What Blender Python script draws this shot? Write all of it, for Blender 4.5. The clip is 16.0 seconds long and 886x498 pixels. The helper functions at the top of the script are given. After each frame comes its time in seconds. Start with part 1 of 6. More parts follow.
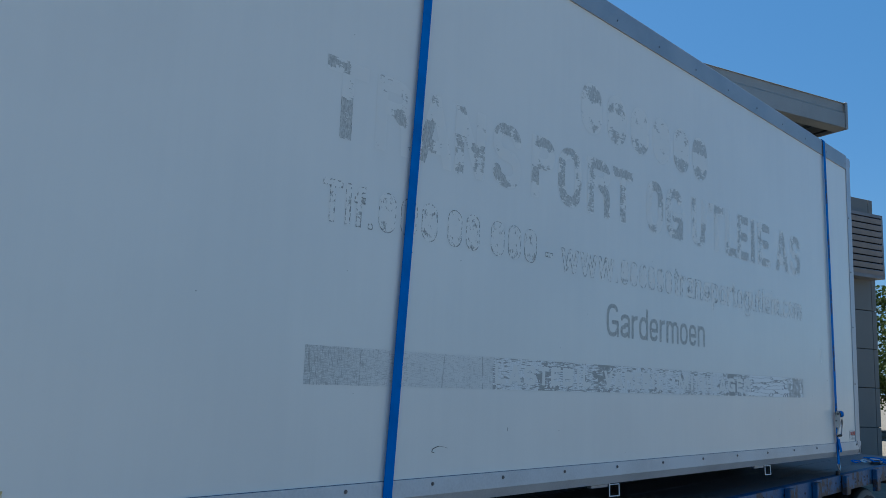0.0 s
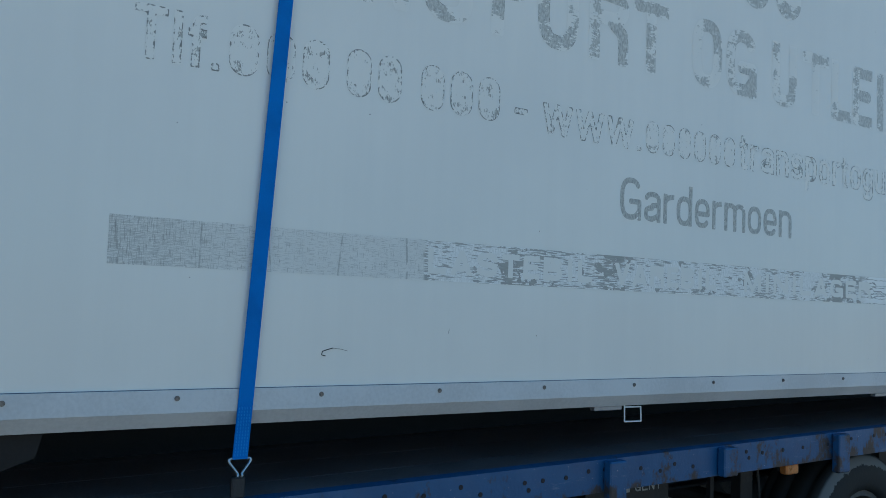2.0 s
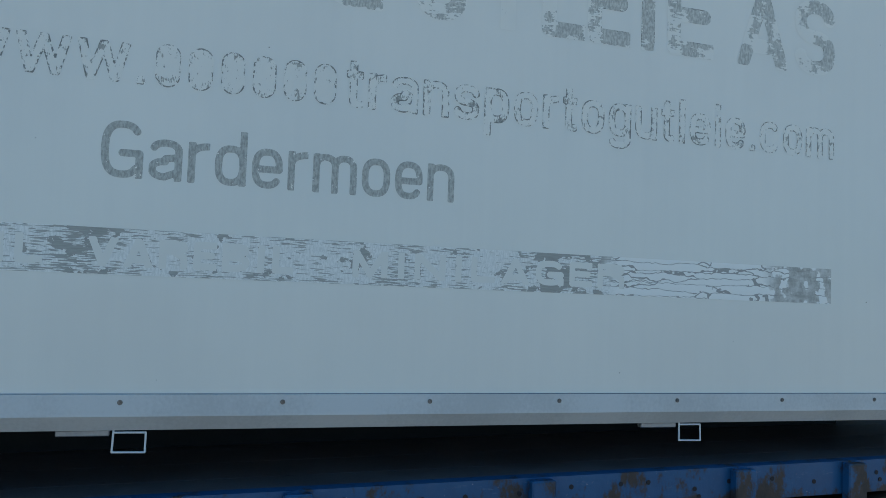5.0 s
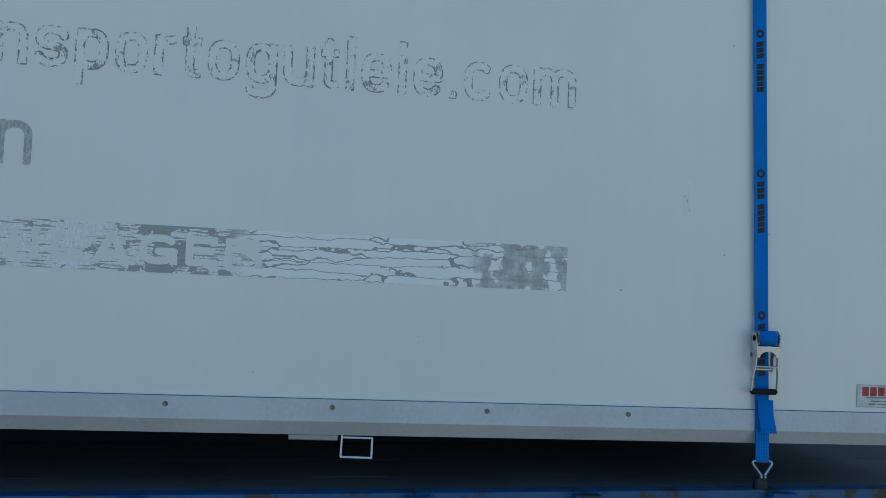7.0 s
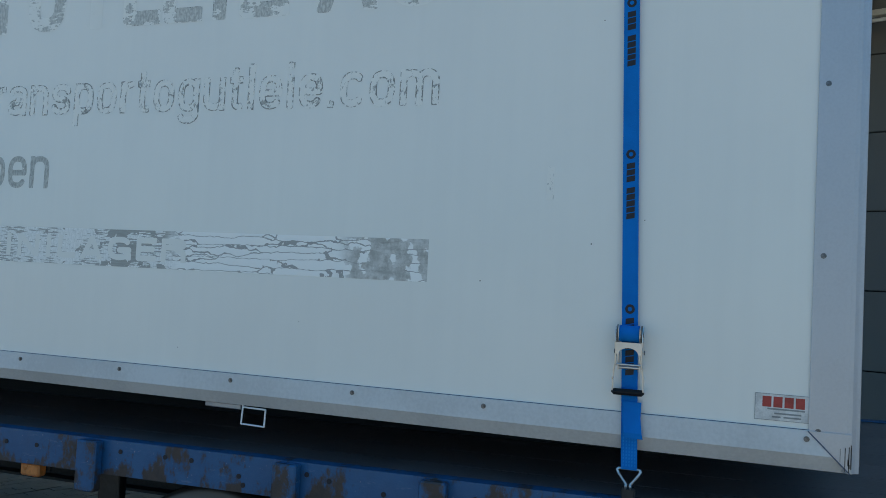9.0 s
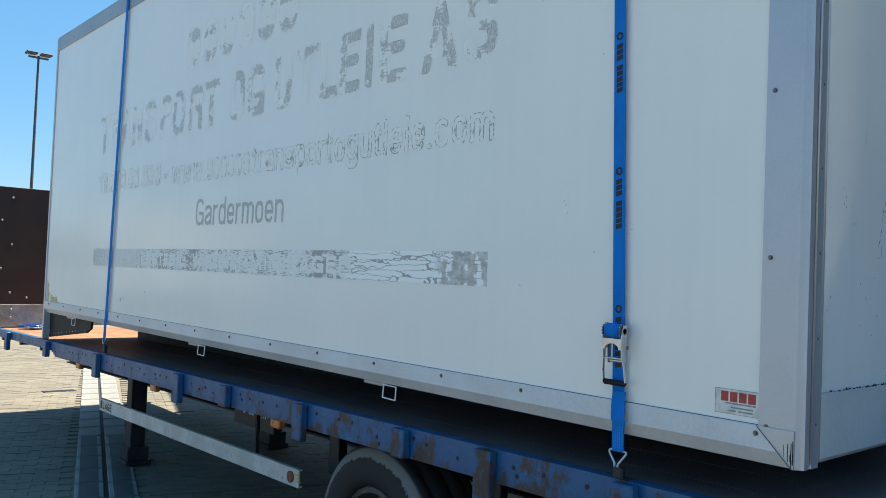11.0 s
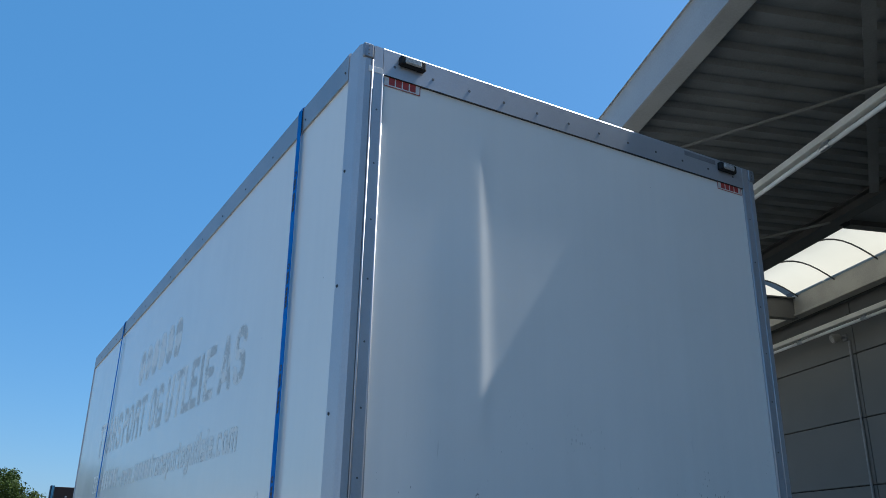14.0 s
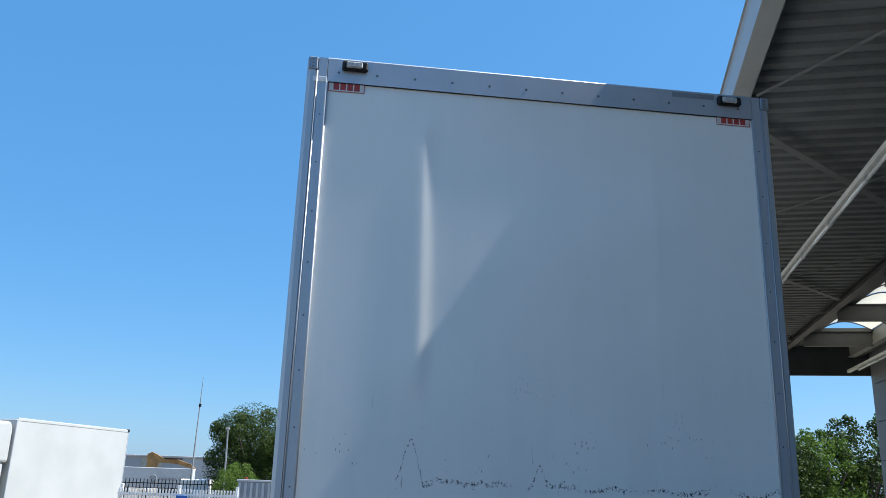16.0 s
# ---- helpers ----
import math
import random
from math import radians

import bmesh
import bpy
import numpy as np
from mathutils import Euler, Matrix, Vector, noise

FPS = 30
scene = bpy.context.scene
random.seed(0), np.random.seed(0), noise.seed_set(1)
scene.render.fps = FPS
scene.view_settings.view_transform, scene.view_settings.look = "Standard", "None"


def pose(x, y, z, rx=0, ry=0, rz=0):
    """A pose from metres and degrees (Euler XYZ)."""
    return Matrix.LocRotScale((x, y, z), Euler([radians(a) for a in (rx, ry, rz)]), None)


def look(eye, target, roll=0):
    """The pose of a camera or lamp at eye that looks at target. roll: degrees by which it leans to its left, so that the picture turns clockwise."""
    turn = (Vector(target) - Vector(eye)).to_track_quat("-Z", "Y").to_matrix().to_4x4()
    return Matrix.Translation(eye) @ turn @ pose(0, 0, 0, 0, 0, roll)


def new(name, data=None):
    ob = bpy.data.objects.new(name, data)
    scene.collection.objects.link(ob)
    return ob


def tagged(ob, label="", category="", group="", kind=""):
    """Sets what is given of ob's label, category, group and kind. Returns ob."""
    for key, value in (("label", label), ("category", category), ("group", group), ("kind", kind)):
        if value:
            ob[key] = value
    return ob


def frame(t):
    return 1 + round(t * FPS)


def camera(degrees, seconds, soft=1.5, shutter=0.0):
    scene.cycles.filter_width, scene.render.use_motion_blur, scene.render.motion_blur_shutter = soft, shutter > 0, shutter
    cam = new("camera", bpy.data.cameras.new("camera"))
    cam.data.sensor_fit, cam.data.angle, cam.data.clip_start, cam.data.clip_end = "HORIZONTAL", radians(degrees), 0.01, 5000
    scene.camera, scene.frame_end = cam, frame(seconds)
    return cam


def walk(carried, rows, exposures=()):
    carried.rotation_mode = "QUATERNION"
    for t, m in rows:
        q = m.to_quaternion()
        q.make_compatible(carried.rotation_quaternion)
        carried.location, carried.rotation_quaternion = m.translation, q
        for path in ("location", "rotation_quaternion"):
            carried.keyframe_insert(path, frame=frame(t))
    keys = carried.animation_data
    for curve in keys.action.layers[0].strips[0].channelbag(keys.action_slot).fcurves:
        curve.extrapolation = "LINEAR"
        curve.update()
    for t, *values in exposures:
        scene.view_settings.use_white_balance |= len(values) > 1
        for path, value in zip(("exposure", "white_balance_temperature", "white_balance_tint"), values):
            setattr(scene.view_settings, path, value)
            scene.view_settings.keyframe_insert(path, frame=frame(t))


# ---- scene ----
cam = camera(56.9, 16.0, soft=0.4, shutter=0.0)
PATH = [
    (0, (2.521, -8.238, 1.889), (1.150, -6.816, 2.199), 2.3),
    (0.3, (2.495, -8.037, 1.830), (1.098, -6.624, 2.059), 2.1),
    (0.5, (2.488, -7.904, 1.806), (1.032, -6.546, 1.997), 2.0),
    (1, (2.506, -7.571, 1.795), (0.999, -6.264, 1.953), 2.2),
    (1.3, (2.548, -7.357, 1.792), (1.013, -6.082, 1.928), 2.2),
    (1.5, (2.573, -7.202, 1.788), (0.981, -5.998, 1.919), 2.2),
    (1.8, (2.587, -6.954, 1.780), (0.911, -5.869, 1.898), 2.3),
    (2, (2.597, -6.790, 1.778), (0.903, -5.734, 1.899), 2.3),
    (2.3, (2.638, -6.558, 1.781), (0.900, -5.577, 1.916), 2.2),
    (2.5, (2.679, -6.394, 1.790), (0.927, -5.438, 1.911), 2.2),
    (3, (2.760, -5.917, 1.821), (1.000, -4.974, 1.940), 2.0),
    (3.3, (2.732, -5.640, 1.798), (0.972, -4.694, 1.905), 1.9),
    (3.5, (2.716, -5.463, 1.780), (0.960, -4.514, 1.901), 1.8),
    (3.7, (2.726, -5.287, 1.777), (0.961, -4.353, 1.903), 1.7),
    (5.8, (2.841, -3.264, 1.833), (0.885, -2.851, 1.917), 2.6),
    (6, (2.798, -3.087, 1.813), (0.836, -2.704, 1.890), 2.6),
    (6.5, (2.683, -2.630, 1.839), (0.716, -2.277, 1.919), 2.4),
    (6.8, (2.673, -2.354, 1.836), (0.703, -2.017, 1.916), 2.5),
    (7, (2.668, -2.172, 1.833), (0.692, -1.881, 1.930), 2.6),
    (7.3, (2.643, -1.904, 1.830), (0.652, -1.751, 1.925), 2.7),
    (7.5, (2.634, -1.724, 1.829), (0.639, -1.616, 1.908), 2.7),
    (7.8, (2.634, -1.447, 1.861), (0.635, -1.483, 1.924), 2.8),
    (8, (2.634, -1.257, 1.879), (0.641, -1.417, 1.932), 2.8),
    (8.2, (2.671, -1.066, 1.853), (0.689, -1.323, 1.914), 2.8),
    (10.3, (2.597, 0.641, 1.819), (1.053, -0.627, 1.905), 2.8),
    (10.5, (2.522, 0.779, 1.832), (1.034, -0.554, 1.913), 2.6),
    (10.8, (2.435, 0.985, 1.865), (1.053, -0.459, 1.940), 2.4),
    (11, (2.416, 1.136, 1.888), (1.105, -0.373, 1.950), 2.3),
    (11.3, (2.403, 1.386, 1.923), (1.165, -0.183, 1.982), 2.1),
    (11.5, (2.368, 1.524, 1.946), (1.137, -0.050, 2.028), 2.0),
    (11.8, (2.237, 1.664, 1.975), (1.009, 0.106, 2.232), 1.2),
    (12, (2.187, 1.780, 1.979), (0.969, 0.238, 2.353), 1.7),
    (12.2, (2.121, 1.890, 1.985), (0.927, 0.352, 2.442), 1.8),
    (12.5, (1.994, 2.060, 2.008), (0.869, 0.493, 2.535), 2.0),
    (13, (1.793, 2.415, 2.049), (0.788, 0.828, 2.736), 1.8),
    (13.3, (1.625, 2.597, 2.018), (0.672, 0.987, 2.724), 1.7),
    (13.5, (1.504, 2.690, 2.001), (0.555, 1.072, 2.697), 1.6),
    (13.7, (1.389, 2.762, 2.003), (0.445, 1.138, 2.691), 1.4),
    (14, (1.206, 2.887, 2.008), (0.281, 1.255, 2.701), 1.1),
    (14.5, (0.849, 3.222, 1.988), (-0.034, 1.556, 2.655), 1.2),
    (14.9, (0.603, 3.405, 1.984), (-0.271, 1.715, 2.601), 0.9),
    (15, (0.538, 3.444, 1.984), (-0.309, 1.735, 2.587), 0.8),
    (15.1, (0.468, 3.485, 1.988), (-0.325, 1.747, 2.580), 1.0),
    (15.2, (0.393, 3.528, 1.996), (-0.321, 1.755, 2.584), 1.2),
    (15.3, (0.314, 3.572, 2.006), (-0.313, 1.765, 2.592), 1.3),
    (15.4, (0.233, 3.616, 2.014), (-0.333, 1.788, 2.599), 1.5),
    (15.5, (0.151, 3.658, 2.018), (-0.351, 1.811, 2.600), 1.7),
    (16, (-0.256, 3.847, 2.017), (-0.490, 1.941, 2.576), 1.9),
]
walk(cam, [(t, look(eye, target, roll)) for t, eye, target, roll in PATH], [(0, 0.70, 5930, 8), (0.5, 0.93, 6080, 6), (1, 1.14, 6260, 5), (1.5, 1.18, 6400, 4), (3.7, 1.17, 6640, 3), (8.2, 1.14, 6640, 3), (10.3, 1.46, 6910, 5.5), (11.5, 1.50, 6900, 5.5), (12.5, 1.00, 6120, 8), (13.5, 0.99, 5950, 8), (14.5, 1.08, 6020, 8), (15, 1.22, 6080, 8), (16, 1.27, 6090, 8)])

# ---- world, sun, exposure ----
SUN_EL, SUN_AZ = 58.0, 1.5      # height, and degrees by which the sun stands off the -x direction towards +y
world = bpy.data.worlds.new("world")
scene.world = world
world.use_nodes = True
wnt = world.node_tree
sky = wnt.nodes.new("ShaderNodeTexSky")
sky.sky_type = "NISHITA"
sky.sun_disc = False
sky.sun_elevation = radians(SUN_EL)
sky.sun_rotation = radians(SUN_AZ - 90)
sky.air_density, sky.dust_density, sky.ozone_density = 1.0, 0.8, 3.0
wnt.nodes["Background"].inputs["Strength"].default_value = 0.0895
deep = wnt.nodes.new("ShaderNodeHueSaturation")
deep.inputs["Saturation"].default_value = 1.2
even = wnt.nodes.new("ShaderNodeMix")               # a dry clear sky, of a more even blue than the model's
even.data_type = "RGBA"
even.inputs["Factor"].default_value = 0.62
even.inputs["B"].default_value = (0.475, 1.68, 3.34, 1)
wnt.links.new(sky.outputs[0], deep.inputs["Color"])
wnt.links.new(deep.outputs[0], even.inputs["A"])
wnt.links.new(even.outputs["Result"], wnt.nodes["Background"].inputs["Color"])

sun_dir = Vector((-math.cos(radians(SUN_EL)) * math.cos(radians(SUN_AZ)),
                  math.cos(radians(SUN_EL)) * math.sin(radians(SUN_AZ)), math.sin(radians(SUN_EL))))
sun_data = bpy.data.lights.new("sun", "SUN")
sun_data.energy, sun_data.angle, sun_data.color = 5.0, radians(0.53), (1.0, 0.95, 0.87)
sun = new("sun", sun_data)
sun.matrix_world = look(sun_dir * 60, (0, 0, 0))

# ---- helpers of this scene ----
A = radians(18.5)                                   # the hall stands turned against the box
HALL = pose(0, 0, 0, 0, 0, 90 - 18.5)               # local x along the hall, local y into it
SLOPE = 0.0165                                      # the trailer's deck falls to its front


def box(bm, x0, x1, y0, y1, z0, z1):
    m = Matrix.LocRotScale(((x0 + x1) / 2, (y0 + y1) / 2, (z0 + z1) / 2), None, (abs(x1 - x0), abs(y1 - y0), abs(z1 - z0)))
    return bmesh.ops.create_cube(bm, size=1, matrix=m)["verts"]


def bevel(bm, w, seg=1):
    bmesh.ops.bevel(bm, geom=bm.edges[:], offset=w, segments=seg, affect="EDGES", profile=0.5)
    return bm


def bbox(x0, x1, y0, y1, z0, z1, w=0.004):
    bm = bmesh.new()
    box(bm, x0, x1, y0, y1, z0, z1)
    return bevel(bm, w)


def rod(bm, p, q, r, seg=10, r2=None):
    p, q = Vector(p), Vector(q)
    m = Matrix.Translation((p + q) / 2) @ (q - p).to_track_quat("Z", "Y").to_matrix().to_4x4()
    bmesh.ops.create_cone(bm, cap_ends=True, segments=seg, radius1=r, radius2=r if r2 is None else r2, depth=(q - p).length, matrix=m)


def pipe(bm, pts, r, seg=8):
    for p, q in zip(pts, pts[1:]):
        rod(bm, p, q, r, seg)
    for p in pts[1:-1]:
        bmesh.ops.create_icosphere(bm, subdivisions=1, radius=r * 1.02, matrix=Matrix.Translation(p))


def prism(bm, profile, axis, a, b):
    """Extrudes a closed profile of (p, q) along an axis: y -> (x, z), x -> (y, z), z -> (x, y)."""
    def at(p, q, s):
        return {"y": (p, s, q), "x": (s, p, q), "z": (p, q, s)}[axis]
    lo = [bm.verts.new(at(p, q, a)) for p, q in profile]
    hi = [bm.verts.new(at(p, q, b)) for p, q in profile]
    n = len(profile)
    bm.faces.new(lo), bm.faces.new(hi)
    for i in range(n):
        bm.faces.new((lo[i], lo[(i + 1) % n], hi[(i + 1) % n], hi[i]))
    bmesh.ops.recalc_face_normals(bm, faces=bm.faces[:])


def lathe(bm, profile, axis="x", seg=40):
    """Turns a closed profile of (along, radius) about an axis through the origin."""
    rings = []
    for i in range(seg):
        a = 2 * math.pi * i / seg
        ring = []
        for s, r in profile:
            c, d = r * math.cos(a), r * math.sin(a)
            ring.append(bm.verts.new({"x": (s, c, d), "y": (c, s, d), "z": (c, d, s)}[axis]))
        rings.append(ring)
    n = len(profile)
    for i in range(seg):
        r0, r1 = rings[i], rings[(i + 1) % seg]
        for j in range(n):
            bm.faces.new((r0[j], r0[(j + 1) % n], r1[(j + 1) % n], r1[j]))
    bmesh.ops.recalc_face_normals(bm, faces=bm.faces[:])


def sloped(bm):
    for v in bm.verts:
        v.co.z += SLOPE * v.co.y
    return bm


def mesh_of(name, bm, material, smooth=False):
    me = bpy.data.meshes.new(name)
    bm.to_mesh(me)
    bm.free()
    me.materials.append(material)
    if smooth:
        for p in me.polygons:
            p.use_smooth = True
    return me


def thing(name, label, category, base=(0, 0, 0), group="", kind=""):
    ob = new(name)
    ob.empty_display_size = 0.05
    ob.location = base
    return tagged(ob, label, category, group, kind)


def attach(ob, parent):
    ob.parent = parent
    if parent.parent is None:
        ob.matrix_parent_inverse = parent.matrix_basis.inverted()
    return ob


def part(name, bm, material, parent, label="", smooth=False):
    ob = new(name, mesh_of(name, bm, material, smooth))
    if label:
        tagged(ob, label)
    return attach(ob, parent)


def solid(name, bm, material, label, category, group="", kind="", smooth=False):
    return tagged(new(name, mesh_of(name, bm, material, smooth)), label, category, group, kind)


def repeat(name, me, parent, places):
    """Alike pieces that share one mesh, each at its own place."""
    for p in places:
        ob = new(name, me)
        attach(ob, parent)
        ob.matrix_basis = p if isinstance(p, Matrix) else Matrix.Translation(p)


# ---- materials ----
def nodes(name):
    m = bpy.data.materials.new(name)
    m.use_nodes = True
    nt = m.node_tree
    return m, nt, nt.nodes["Principled BSDF"]


def link(nt, a, b):
    nt.links.new(a, b)


def coords(nt, kind="Object"):
    return nt.nodes.new("ShaderNodeTexCoord").outputs[kind]


def noise_of(nt, vec, scale, detail=3.0, rough=0.55, stretch=None):
    if stretch:
        mp = nt.nodes.new("ShaderNodeMapping")
        mp.inputs["Scale"].default_value = stretch
        link(nt, vec, mp.inputs["Vector"])
        vec = mp.outputs[0]
    n = nt.nodes.new("ShaderNodeTexNoise")
    n.inputs["Scale"].default_value, n.inputs["Detail"].default_value, n.inputs["Roughness"].default_value = scale, detail, rough
    link(nt, vec, n.inputs["Vector"])
    return n.outputs["Fac"]


def math_of(nt, op, a, b=None, c=None, clamp=False):
    n = nt.nodes.new("ShaderNodeMath")
    n.operation, n.use_clamp = op, clamp
    for i, v in enumerate((a, b, c)):
        if v is None:
            continue
        if isinstance(v, (int, float)):
            n.inputs[i].default_value = v
        else:
            link(nt, v, n.inputs[i])
    return n.outputs[0]


def ramp(nt, fac, lo, hi):
    """0 below lo, 1 above hi, smooth between."""
    n = nt.nodes.new("ShaderNodeMapRange")
    n.interpolation_type = "SMOOTHSTEP"
    n.inputs["From Min"].default_value, n.inputs["From Max"].default_value = lo, hi
    link(nt, fac, n.inputs["Value"])
    return n.outputs[0]


def mix(nt, fac, a, b):
    n = nt.nodes.new("ShaderNodeMix")
    n.data_type = "RGBA"
    for sock, v in ((n.inputs["Factor"], fac), (n.inputs["A"], a), (n.inputs["B"], b)):
        if isinstance(v, (int, float)):
            sock.default_value = v
        elif isinstance(v, tuple):
            sock.default_value = (*v, 1)
        else:
            link(nt, v, sock)
    return n.outputs["Result"]


def axis_of(nt, vec):
    n = nt.nodes.new("ShaderNodeSeparateXYZ")
    link(nt, vec, n.inputs[0])
    return n.outputs


def bump(nt, bsdf, height, strength, dist):
    n = nt.nodes.new("ShaderNodeBump")
    n.inputs["Strength"].default_value, n.inputs["Distance"].default_value = strength, dist
    link(nt, height, n.inputs["Height"])
    link(nt, n.outputs[0], bsdf.inputs["Normal"])


def plain(name, base, dark=None, rough=0.5, metal=0.0, scale=3.0, fine=60.0, bumps=0.15, spec=0.5, per_piece=False, wear=None, wear_at=0.62):
    """A surface with variation at two scales, fine relief and, where given, worn patches of another colour."""
    m, nt, b = nodes(name)
    v = coords(nt)
    big, small = noise_of(nt, v, scale, 4), noise_of(nt, v, fine, 3)
    dark = dark or tuple(c * 0.72 for c in base)
    col = mix(nt, ramp(nt, math_of(nt, "ADD", math_of(nt, "MULTIPLY", big, 0.7), math_of(nt, "MULTIPLY", small, 0.3)), 0.36, 0.62), dark, base)
    if per_piece:
        info = nt.nodes.new("ShaderNodeObjectInfo")
        geo = nt.nodes.new("ShaderNodeNewGeometry")
        r = math_of(nt, "FRACT", math_of(nt, "ADD", info.outputs["Random"], geo.outputs["Random Per Island"]))
        col = mix(nt, math_of(nt, "MULTIPLY", r, 0.55), col, tuple(c * 0.62 for c in base))
    if wear:
        w = ramp(nt, noise_of(nt, v, scale * 2.3, 6, 0.65), wear_at, wear_at + 0.05)
        col = mix(nt, w, col, wear)
    link(nt, col, b.inputs["Base Color"])
    b.inputs["Metallic"].default_value = metal
    b.inputs["Specular IOR Level"].default_value = spec
    link(nt, math_of(nt, "ADD", math_of(nt, "MULTIPLY", big, 0.22), rough - 0.11, clamp=True), b.inputs["Roughness"])
    if bumps:
        bump(nt, b, small, bumps, 0.004)
    return m


PANEL_A, PANEL_B = (0.82, 0.815, 0.770), (0.778, 0.776, 0.738)


def panel_colour(nt, v, light=PANEL_A, dull=PANEL_B):
    """The aged white of the box: faint clouds, vertical run marks and a few dark specks."""
    cloud = noise_of(nt, v, 1.3, 4)
    runs = noise_of(nt, v, 1.0, 4, 0.6, (14, 14, 0.5))
    col = mix(nt, ramp(nt, math_of(nt, "ADD", math_of(nt, "MULTIPLY", cloud, 0.72), math_of(nt, "MULTIPLY", runs, 0.28)), 0.32, 0.66), dull, light)
    vor = nt.nodes.new("ShaderNodeTexVoronoi")
    vor.inputs["Scale"].default_value = 6.5
    link(nt, v, vor.inputs["Vector"])
    speck = math_of(nt, "LESS_THAN", vor.outputs["Distance"], math_of(nt, "MULTIPLY", noise_of(nt, v, 2.1, 1), 0.030))
    return mix(nt, math_of(nt, "MULTIPLY", speck, 0.8), col, (0.12, 0.12, 0.11))


def gloss(nt, b, v, rough=0.2):
    link(nt, math_of(nt, "ADD", math_of(nt, "MULTIPLY", noise_of(nt, v, 2.2, 4), 0.2), rough - 0.08), b.inputs["Roughness"])
    b.inputs["Specular IOR Level"].default_value = 0.55
    wave = noise_of(nt, v, 2.0, 2, 0.5)
    fine = noise_of(nt, v, 240.0, 2, 0.5)
    bump(nt, b, math_of(nt, "ADD", wave, math_of(nt, "MULTIPLY", fine, 0.02)), 0.25, 0.004)


def panel_material(name, grime=False):
    m, nt, b = nodes(name)
    v = coords(nt)
    col = panel_colour(nt, v, (0.85, 0.85, 0.825), (0.805, 0.81, 0.79)) if grime else panel_colour(nt, v)
    if grime:
        ax = axis_of(nt, v)
        # a ragged dirt line with two peaks, and spatter below it
        wob = math_of(nt, "MULTIPLY", math_of(nt, "SUBTRACT", noise_of(nt, v, 5.0, 5, 0.7), 0.5), 0.16)
        line_z = math_of(nt, "ADD", wob, 2.03)
        for px, hgt, wid in ((-0.61, 0.21, 0.062), (-1.215, 0.1, 0.036)):
            d = math_of(nt, "DIVIDE", math_of(nt, "ABSOLUTE", math_of(nt, "SUBTRACT", ax[0], px)), wid)
            line_z = math_of(nt, "ADD", line_z, math_of(nt, "MULTIPLY", math_of(nt, "SUBTRACT", 1.0, d, clamp=True), hgt))
        near = math_of(nt, "ABSOLUTE", math_of(nt, "SUBTRACT", ax[2], line_z))
        crumbs = noise_of(nt, v, 75.0, 3, 0.7)
        dirt = math_of(nt, "MULTIPLY", ramp(nt, crumbs, 0.50, 0.56), math_of(nt, "SUBTRACT", 1.0, ramp(nt, near, 0.004, 0.016)))
        dirt = math_of(nt, "MULTIPLY", dirt, ramp(nt, noise_of(nt, v, 6.0, 2), 0.38, 0.5))
        dirt = math_of(nt, "MULTIPLY", dirt, math_of(nt, "LESS_THAN", ax[0], -0.545))
        vor = nt.nodes.new("ShaderNodeTexVoronoi")
        vor.inputs["Scale"].default_value = 62.0
        mp = nt.nodes.new("ShaderNodeMapping")
        mp.inputs["Scale"].default_value = (1, 1, 0.42)
        link(nt, v, mp.inputs["Vector"])
        link(nt, mp.outputs[0], vor.inputs["Vector"])
        far_x = math_of(nt, "DIVIDE", math_of(nt, "SUBTRACT", ax[0], -0.735), 0.19)
        far_z = math_of(nt, "DIVIDE", math_of(nt, "SUBTRACT", ax[2], 1.675), 0.15)
        patch = math_of(nt, "SUBTRACT", 1.0, math_of(nt, "ADD", math_of(nt, "MULTIPLY", far_x, far_x), math_of(nt, "MULTIPLY", far_z, far_z)), clamp=True)
        patch = math_of(nt, "MULTIPLY", patch, ramp(nt, noise_of(nt, v, 11.0, 3), 0.36, 0.62))
        share = math_of(nt, "MAXIMUM", ramp(nt, noise_of(nt, v, 3.4, 4), 0.47, 0.72), math_of(nt, "MULTIPLY", patch, 1.25))
        spat = math_of(nt, "LESS_THAN", vor.outputs["Distance"], math_of(nt, "MULTIPLY", share, 0.25))
        low = math_of(nt, "SUBTRACT", 1.0, ramp(nt, ax[2], 1.7, 2.75))
        spat = math_of(nt, "MULTIPLY", spat, low)
        drips = math_of(nt, "MULTIPLY", ramp(nt, noise_of(nt, v, 1.0, 4, 0.6, (34, 34, 2.6)), 0.66, 0.70), ramp(nt, noise_of(nt, v, 3.0, 3), 0.5, 0.6))
        spat = math_of(nt, "MAXIMUM", spat, math_of(nt, "MULTIPLY", math_of(nt, "MULTIPLY", drips, low), 0.7))
        haze = math_of(nt, "MULTIPLY", math_of(nt, "MULTIPLY", ramp(nt, noise_of(nt, v, 1.0, 4, 0.6, (5, 5, 0.8)), 0.45, 0.7), low), 0.10)
        col = mix(nt, haze, col, (0.36, 0.37, 0.34))
        col = mix(nt, math_of(nt, "MULTIPLY", math_of(nt, "MAXIMUM", dirt, spat), 0.92), col, (0.035, 0.035, 0.03))
    link(nt, col, b.inputs["Base Color"])
    gloss(nt, b, v, 0.16)
    return m


